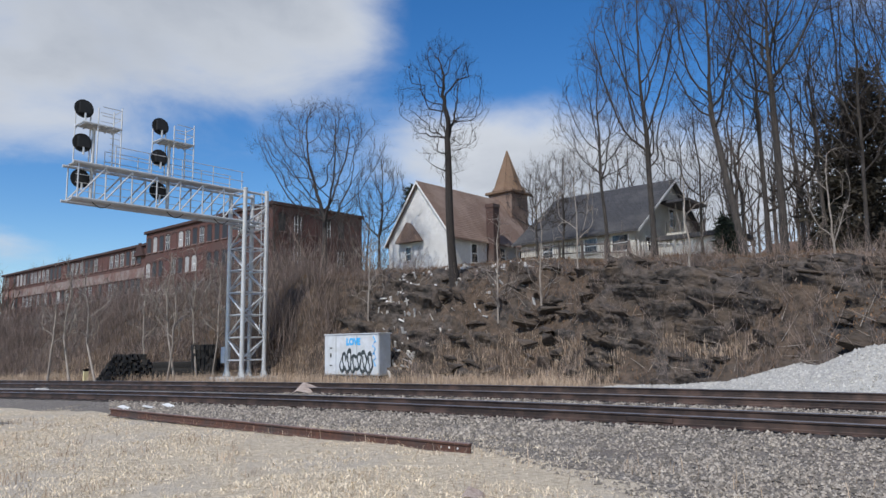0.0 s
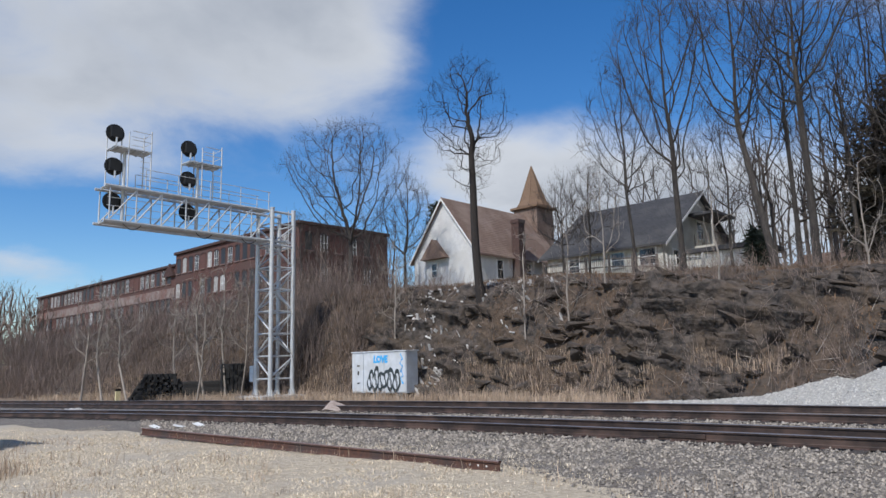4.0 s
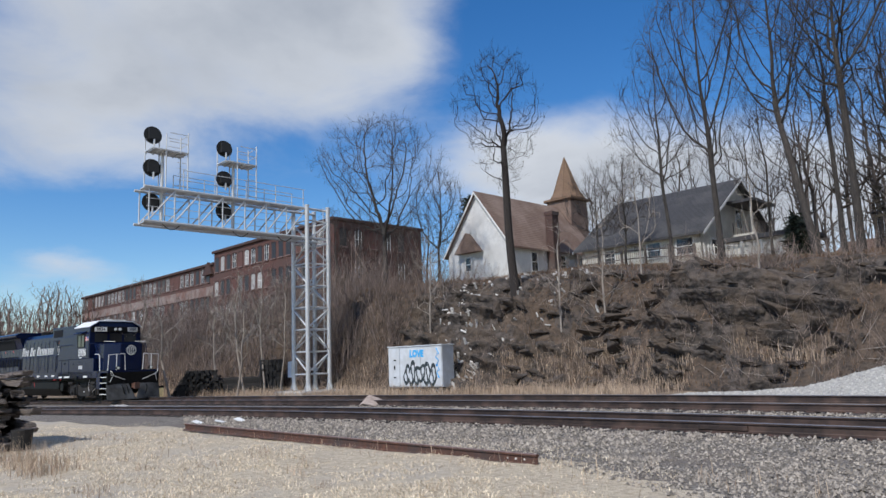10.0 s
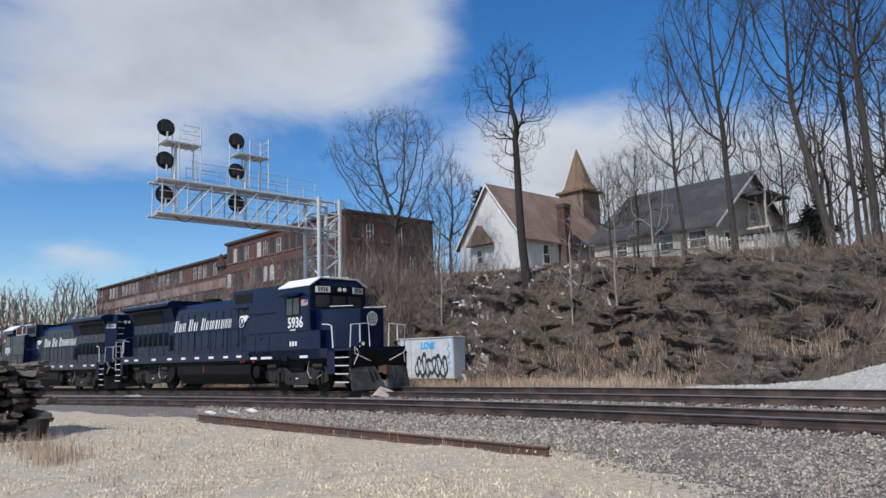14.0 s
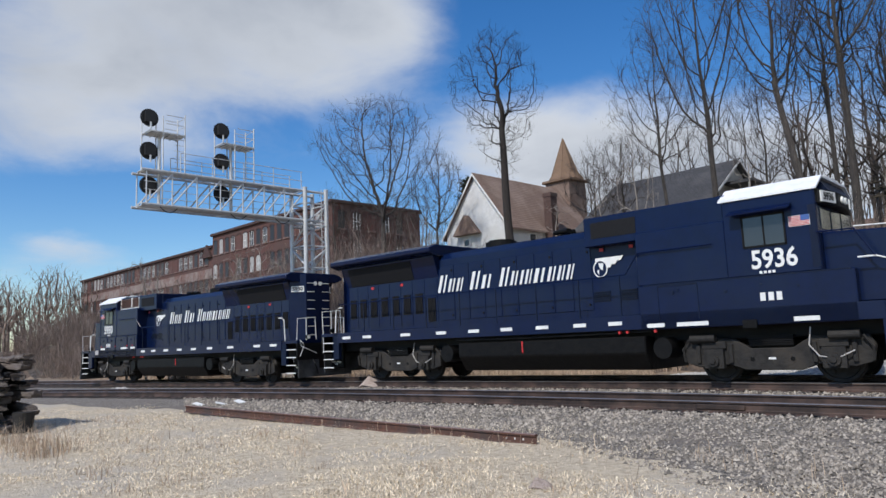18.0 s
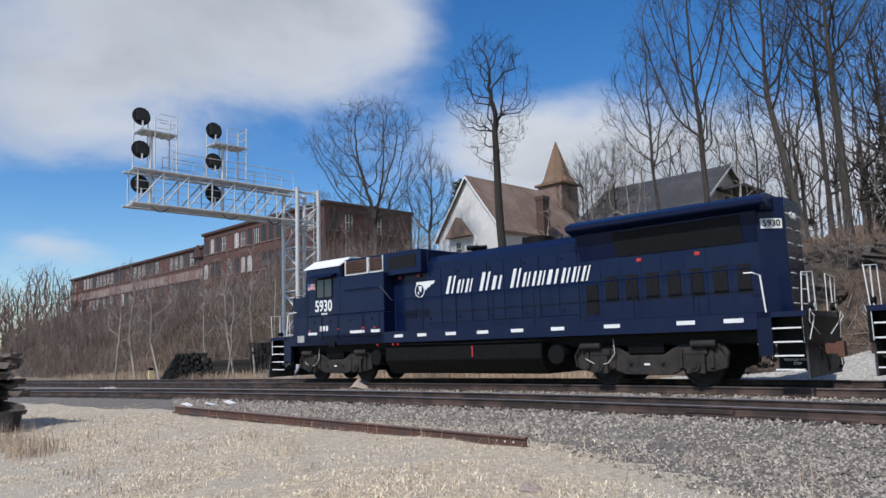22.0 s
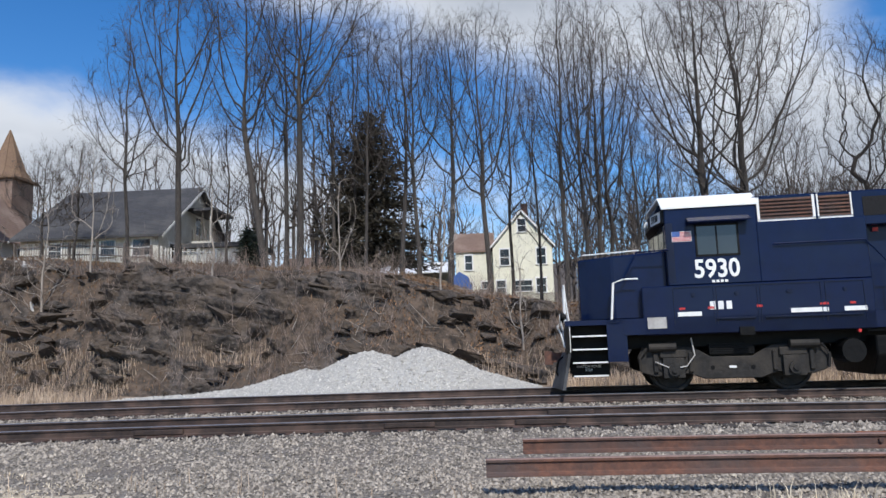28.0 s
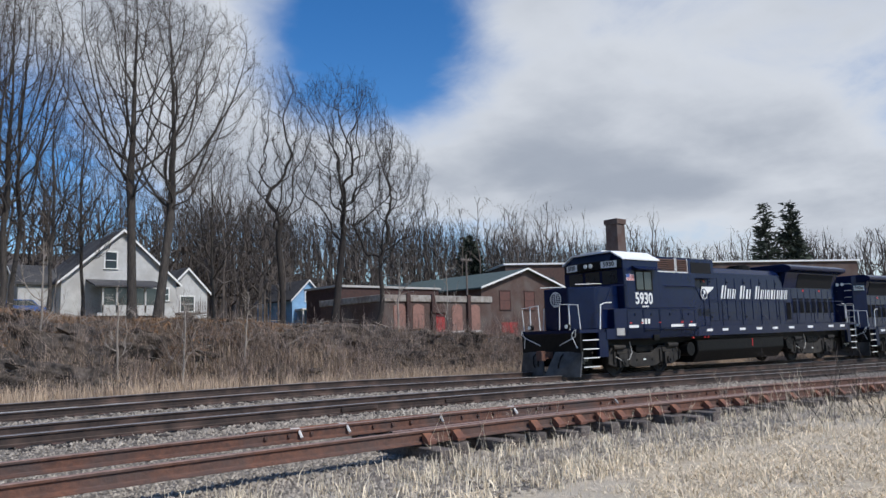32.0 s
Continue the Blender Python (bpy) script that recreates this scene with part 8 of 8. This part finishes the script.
def ground_cover():
    rnd = random.Random(31)
    pts = []
    while len(pts) < 105000:
        t = rnd.random() ** 0.7
        D = 3.2 + 24 * t ** 1.7
        az = radians(rnd.uniform(-82, 82))
        x, y = D * math.sin(az), D * math.cos(az)
        e = grass_edge(x)
        k = noise.noise((x * 0.45, y * 0.45, 4.0))
        fine = noise.noise((x * 1.9, y * 1.9, 6.0))
        if y < 1.5 or y > e + 0.9 * k + 0.6 * fine + 0.3 or (k + 0.7 * fine < -0.22 and rnd.random() < 0.85):
            continue
        if y > e - 1.0 and rnd.random() < 0.6:
            continue
        hh = 0.050 + 0.03 * k + 0.03 * fine + 0.05 * smooth(3, 9, x)
        pts.append((x, y, land(x, y) - 0.01, max(0.03, hh) * (1.0 + 0.5 * rnd.random())))
    blades("dry_grass", pts, "matted pale dry winter grass", "straw", (0.06, 0.2), 0.006, 1, 2.1)
    # taller tufts beside the lifted panel and near the camera
    pts = []
    for _ in range(240):
        x = rnd.uniform(3.0, 22) if _ % 3 else rnd.uniform(2.6, 9)
        y = old_y(x) - rnd.uniform(1.15, 3.4)
        for k in range(26):
            xx, yy = x + rnd.gauss(0, 0.12), y + rnd.gauss(0, 0.12)
            pts.append((xx, yy, land(xx, yy) - 0.02, rnd.uniform(0.12, 0.32)))
    blades("grass_tufts", pts, "tall tufts of pale dead grass along the lifted rails", "straw", (0.2, 0.5), 0.006, 2, 0.55)
    pts = []
    for _ in range(60):
        x, y = rnd.uniform(-20, -4), rnd.uniform(3.0, 7.0)
        for k in range(14):
            xx, yy = x + rnd.gauss(0, 0.1), y + rnd.gauss(0, 0.1)
            pts.append((xx, yy, land(xx, yy) - 0.02, rnd.uniform(0.12, 0.3)))
    for _ in range(70):
        x, y = rnd.uniform(-17.5, -13.0), rnd.uniform(3.3, 4.2)
        for k in range(10):
            xx, yy = x + rnd.gauss(0, 0.12), y + rnd.gauss(0, 0.12)
            pts.append((xx, yy, land(xx, yy) - 0.02, rnd.uniform(0.25, 0.6)))
    for k in range(240):
        x = rnd.uniform(-18, 1)
        y = 8.6 + rnd.gauss(0, 0.5)
        pts.append((x, y, land(x, y), rnd.uniform(0.15, 0.35)))
    blades("weed_tufts", pts, "brown dead weeds in the grass", "weeds", (0.2, 0.5), 0.005, 3, 0.5)
    # tall weeds at the foot of the bank
    pts = []
    while len(pts) < 52000:
        x = rnd.uniform(-62, 56)
        f = foot_y(x)
        y = f + rnd.uniform(-3.4, 1.8)
        if y < far_y(x) + (3.9 if x < 3 else 4.5) or (noise.noise((x * 0.5, y * 0.5, 1)) < -0.25):
            continue
        if -13.5 < x < 2.2 and y < 27.2:
            continue
        pts.append((x, y, land(x, y) - 0.03, rnd.uniform(0.30, 0.85)))
    blades("foot_weeds", pts, "tall tan dead grass and weeds at the foot of the bank", "weeds", (0.4, 0.9), 0.010, 4, 0.35)
    # dead leaves and low growth on the bank
    pts = []
    while len(pts) < 42000:
        x = rnd.uniform(-60, 45)
        f = foot_y(x)
        y = f + rnd.uniform(0.5, 10)
        pts.append((x, y, land(x, y), rnd.uniform(0.08, 0.35)))
    blades("bank_litter", pts, "dead leaves, stalks and litter on the bank", "leaf", (0.1, 0.3), 0.02, 5, 0.8)


def top_litter():
    rnd = random.Random(57)
    pts = []
    while len(pts) < 14000:
        x = rnd.uniform(-6, 36)
        y = foot_y(x) + rnd.uniform(1.8, 8.5)
        if noise.noise((x * 0.35, y * 0.5, 12)) < -0.1:
            continue
        pts.append((x, y, land(x, y) + 0.01, rnd.uniform(0.06, 0.2)))
    blades("leaf_litter", pts, "orange-brown fallen leaves on the top of the bank", "rustleaf", (0.1, 0.2), 0.035, 8, 1.2)


M["palestone"] = mat("pinkish_pale_stone", (0.46, 0.38, 0.33), (0.28, 0.22, 0.19), 0.9, scale=7, bump=0.6)
M["rustleaf"] = mat("rusty_fallen_leaves", (0.30, 0.165, 0.085), (0.19, 0.115, 0.065), 0.9, scale=2, vary=0.35)


def brushes():
    rnd = random.Random(17)
    sp = []
    while len(sp) < 1000:
        x = rnd.uniform(-100, -31)
        f = foot_y(max(-60, x))
        y = f + rnd.uniform(-0.8, 16) if x < -40 else f + rnd.uniform(0.3, 5)
        if x > -44 and rnd.random() < 0.6:
            continue
        sp.append((x, y))
    brush("thicket", sp, "dense reddish-brown leafless thicket below the mill", 1, (1.4, 4.4), 12, "brush", 0.016, 0.30)
    sp = []
    while len(sp) < 900:
        x = rnd.uniform(-44, 40)
        y = foot_y(x) + rnd.uniform(0.2, 7.5 if x < 2 else 3.2)
        if noise.noise((x * 0.25, y * 0.2, 3)) < -0.12 and x < 2:
            continue
        sp.append((x, y))
    brush("bank_brush", sp, "thin leafless brush growing on the rocky bank", 2, (0.6, 1.9), 9, "brush", 0.008, 0.45)
    sp = []
    while len(sp) < 260:
        x = rnd.uniform(4, 60)
        y = foot_y(x) + rnd.uniform(-0.8, 2.6)
        sp.append((x, y))
    brush("foot_brush", sp, "tangled brown brush along the low bank", 3, (0.4, 1.15), 13, "brush", 0.010, 0.45)
    sp = [(rnd.uniform(5.5, 24), 0) for _ in range(26)]
    sp = [(x, old_y(x) - rnd.uniform(-0.3, 2.4)) for x, _ in sp]
    brush("near_weeds", sp, "thin dry weed stalks beside the lifted rails", 4, (0.4, 0.9), 6, "straw", 0.004, 0.3)
    sp = [(rnd.uniform(12.5, 15.5), rnd.uniform(3.2, 5.4)) for _ in range(8)]
    brush("near_bush", sp, "thin grey bush in the tall grass", 5, (1.2, 2.3), 7, "twig", 0.006, 0.5)


def fallen_sticks():
    rs = np.random.RandomState(77)
    segs = []
    for _ in range(700):
        x = rs.uniform(-30, 30)
        y = foot_y(x) + rs.uniform(0.4, 7.0)
        a, L = rs.uniform(0, math.pi), rs.uniform(0.3, 1.3)
        p = (x, y, land(x, y) + rs.uniform(0.05, 0.35))
        q = (x + L * math.cos(a), y + L * 0.5 * math.sin(a), land(x + L * math.cos(a), y + L * 0.5 * math.sin(a)) + rs.uniform(0.05, 0.45))
        segs.append((p, q, rs.uniform(0.007, 0.018), 0.005))
    o = seg_mesh("fallen_sticks", segs, 3, "palebark")
    tagged(o, "pale fallen sticks and dead branches strewn on the bank", "sticks", kind="stuff")


def strata():
    """Tilted beds of rock stepping out of the face of the bank."""
    nx, ny = 620, 84
    xs, ks = np.linspace(-31, 33, nx + 1), np.linspace(0.05, 6.2, ny + 1)
    V = np.zeros((ny + 1, nx + 1, 3))
    for i, x in enumerate(xs):
        f = foot_y(x)
        for j, k in enumerate(ks):
            y = f + k
            z = land(x, y)
            v = noise.noise((x * 0.16, z * 0.35, 1.5)) + 0.5 * noise.noise((x * 0.5, z * 0.8, 4.5)) + 0.12 - 0.1 * smooth(1, 8, x)
            bed = (z + 0.26 * x + 1.5 * noise.noise((x * 0.13, z * 0.16, 6.0)) + 0.16 * noise.noise((x * 0.8, z * 0.8, 2.0))) / 0.62
            b = math.floor(bed)
            s = bed - b
            u = x * (0.62 + 0.30 * noise.noise((b * 7.3, 0.2, 0.9))) + b * 0.37 + 0.18 * noise.noise((x * 1.5, z * 1.5, 5))
            blk = math.floor(u)
            jut = 0.5 + 0.5 * noise.cell((blk * 5.31 + 0.5, b * 3.77 + 0.5, 0.5))
            tip = noise.cell((blk * 2.9 + 0.5, b * 1.7 + 0.5, 7.5))
            thin = bed * 3.0 - math.floor(bed * 3.0)
            out = (0.05 + 1.05 * jut) * (0.12 + 0.88 * s) * smooth(-0.05, 0.2, v) + 0.22 * tip * (u - blk - 0.5) + 0.09 * thin + 0.05 * noise.noise((x * 3.1, y * 3.1, z * 3.6)) - 0.15
            crack = 0.4 * jut
            edge = smooth(-0.12, 0.1, v)
            V[j, i] = (x + 0.05 * crack, y - out, z + 0.06 * edge - 0.5 * (1 - edge))
    a = (np.arange(ny)[:, None] * (nx + 1) + np.arange(nx)[None]).reshape(-1)
    F = np.stack([a, a + 1, a + nx + 2, a + nx + 1], 1)
    o = fast_mesh("rock_face", V.reshape(-1, 3), F, "rock")
    tagged(o, "dark grey-brown layered rock face of the bank", "rock", kind="structure")


def rocks():
    strata()
    fallen_sticks()
    rnd = random.Random(23)
    meshes = []
    for k in range(9):
        bm = bmesh.new()
        for _ in range(12):
            bm.verts.new((rnd.uniform(-0.5, 0.5), rnd.uniform(-0.5, 0.5), rnd.uniform(-0.5, 0.5)))
        bmesh.ops.convex_hull(bm, input=bm.verts[:])
        for v in [v for v in bm.verts if not v.link_faces]:
            bm.verts.remove(v)
        bmesh.ops.bevel(bm, geom=bm.edges[:], offset=0.02, segments=1, affect='EDGES')
        meshes.append(mesh_of(bm, "rock", name="rock"))
    t = thing("rock_outcrop", Matrix(), "dark layered rock ledges jutting from the brown bank", "rock", kind="structure")
    for k in range(280):
        x = rnd.uniform(-25, 4.5) if k % 5 else rnd.uniform(4, 30)
        f = foot_y(x)
        y = f + rnd.uniform(0.3, 5.2) ** 1.0
        z = land(x, y)
        s = rnd.uniform(0.35, 1.25) if x < 4 else rnd.uniform(0.3, 0.9)
        o = shared("rock", rnd.choice(meshes), t)
        o.matrix_basis = Matrix.Translation((x, y - 0.22, z)) @ pose(0, 0, 0, rnd.uniform(-35, 5), rnd.uniform(4, 26), rnd.uniform(-35, 35)) @ Matrix.Diagonal((s * rnd.uniform(1.0, 1.9), s * 0.9, s * rnd.uniform(0.35, 0.75), 1))
    for x, y, s, lab in ((-5.04, 6.25, 0.24, "small pinkish-grey stone block in the grass"), (-20.9, 16.4, 0.85, "pale heap of broken rock between the tracks")):
        b = thing("stone", Matrix.Translation((x, y, land(x, y))), lab, "stone")
        me = meshes[2].copy()
        me.materials.clear()
        me.materials.append(M["palestone"])
        o = shared("rock", me, b)
        o.matrix_basis = Matrix.Translation((0, 0, s * 0.2)) @ pose(0, 0, 0, 8, 5, 40) @ Matrix.Diagonal((s * 1.3, s, s * 0.7, 1))
    # rubbish tipped down the bank
    j = thing("rubbish_heap", Matrix(), "pale rubbish and broken boards tipped down the bank", "rubbish", kind="stuff")
    bm = bmesh.new()
    for k in range(150):
        az = radians(rnd.gauss(-44.3, 0.8) if k < 90 else rnd.uniform(-43, -33))
        D = rnd.uniform(36, 41)
        x, y = D * math.sin(az), D * math.cos(az)
        obox(bm, Matrix.Translation((x, y, land(x, y) + rnd.uniform(0, 0.5 if k < 90 else 0.15))) @ pose(0, 0, 0, rnd.uniform(0, 90), rnd.uniform(0, 90), rnd.uniform(0, 180)), rnd.uniform(0.1, 0.5), rnd.uniform(0.04, 0.2), rnd.uniform(0.02, 0.1))
    part("litter", bm, "debris", j)
    for k, (x, y, rz) in enumerate(((-21.2, 9.9, 20), (-20.3, 10.2, 60), (-19.9, 10.6, 10))):
        p = thing("paper_scrap", Matrix.Translation((x, y, land(x, y) + 0.02)), "scrap of white paper on the ballast", "litter")
        bm = bmesh.new()
        obox(bm, pose(0, 0, 0.03, 8, 14, rz), 0.34, 0.2, 0.015)
        part("sheet", bm, "white", p)


def ballast_stones():
    rnd = random.Random(19)
    pts = []
    while len(pts) < 105000:
        D = 5.2 + 22 * rnd.random() ** 1.25
        az = radians(rnd.uniform(-66, 72))
        x, y = D * math.sin(az), D * math.cos(az)
        e = grass_edge(x)
        if y < e - 0.5 or y > far_y(x) + 2.8:
            continue
        k = noise.noise((x * 0.5, y * 0.5, 8))
        if y < near_y(x) - 2.6 and k < -0.35 and rnd.random() < 0.7:
            continue
        if y < e + 0.4 and rnd.random() < 0.6:
            continue
        if any(abs(abs(y - line) - 0.7525) < 0.09 for line in (near_y(x), far_y(x))):
            continue
        pts.append((x, y, land(x, y) + rnd.uniform(-0.004, 0.022), rnd.uniform(0.015, 0.034) * (1 if D < 13 else 1.4)))
    o = stones("ballast_stones", pts, "stone")
    tagged(o, "loose grey ballast stones", "ballast", kind="stuff")


def far_green():
    rnd = random.Random(41)
    sp = []
    while len(sp) < 230:
        az = rnd.uniform(-36, 30)
        D = rnd.uniform(62, 125)
        x, y = D * math.sin(radians(az)), D * math.cos(radians(az))
        if y < 58 or (-3 < x < 7 and y < 72) or (9 < x < 26 and y < 66):
            continue
        sp.append((x, y))
    for _ in range(20):
        az, D = radians(rnd.uniform(-18, -8.5)), rnd.uniform(46, 58)
        sp.append((D * math.sin(az), D * math.cos(az)))
    near = [p for p in sp if p[0] > 5]
    woods("back_woods", [p for p in sp if p[0] <= 5], "bare grey woods behind the houses", 301, h=(9, 14.5))
    for _ in range(60):
        az, D = radians(rnd.uniform(6, 30)), rnd.uniform(68, 110)
        near.append((D * math.sin(az), D * math.cos(az)))
    woods("side_woods", near, "tall bare woods behind the white house", 331, h=(14, 20))
    sp = []
    while len(sp) < 430:
        az = rnd.uniform(22, 80)
        D = 92 + 110 * rnd.random() ** 1.2
        x, y = D * math.sin(radians(az)), D * math.cos(radians(az))
        if y < 64 and D < 140:
            continue
        sp.append((x, y))
    woods("hill_woods", sp, "bare brown woods on the far hillside", 311, "twig", h=(15, 21))
    sp = []
    while len(sp) < 120:
        az = rnd.uniform(-79, -58)
        D = rnd.uniform(175, 260)
        sp.append((D * math.sin(radians(az)), D * math.cos(radians(az))))
    woods("left_woods", sp, "far bare woods beyond the mill", 321, "brush", h=(13, 21))
    conifer(-8.9, 42.0, 10.2, 8.6, 1, "dark brownish evergreen among bare trees", "brownneedle", 0.75)
    conifer(-11.5, 44.0, 3.6, 2.4, 2, "small dark evergreen shrub under the trees")
    conifer(-43.4, 62.0, 9.4, 4.0, 3, "dark evergreen behind the church")
    conifer(66.6, 112.0, 19.4, 7.5, 4, "tall dark pine on the skyline", full=0.3)
    conifer(68.3, 114.0, 19.6, 7.5, 5, "tall dark pine on the skyline", full=0.45)
    conifer(44.0, 100.0, 15.0, 8.5, 6, "dark evergreen in the hillside woods")
    conifer(75.5, 130.0, 16.0, 10.0, 7, "dark evergreen at the wood edge")
    conifer(-18.6, 44.5, 2.4, 1.8, 8, "small green shrub beside the fence")


all_trees()
far_green()
brushes()
rocks()
ballast_stones()
ground_cover()
top_litter()

# ---------------------------------------------------------------- motion
def on_far(x, back=False):
    """Pose on the farther track at x, heading along the line."""
    a = math.degrees(math.atan((far_y(x + 0.5) - far_y(x - 0.5))))
    return pose(x, far_y(x), dip(x) + far_rise(x) + 0.045, 0, 0, a + (180 if back else 0))


def place(t):
    """Where the middle of the rear engine stands at t seconds."""
    x = V0 + SPEED * (t - 24.5) - 0.0062 * (t - 24.5) ** 2
    return x - 0.78 * smooth(4, 31, x)


def motions():
    times = range(0, 33, 2)
    walk(engine_rear, [(t, on_far(place(t), True)) for t in times])
    walk(engine_front, [(t, on_far(place(t) + GAP)) for t in times])
    for wheels, way in ((wheels_front, 1), (wheels_rear, -1)):
        for w, x in wheels:
            walk(w, [(k * 4 / 30, pose(x, 0, 0.508, 0, way * math.degrees((place(k * 4 / 30) - place(0)) / 0.508), 0)) for k in range(241)])


SPEED, V0, GAP = 4.70, -4.00, 21.78
motions()
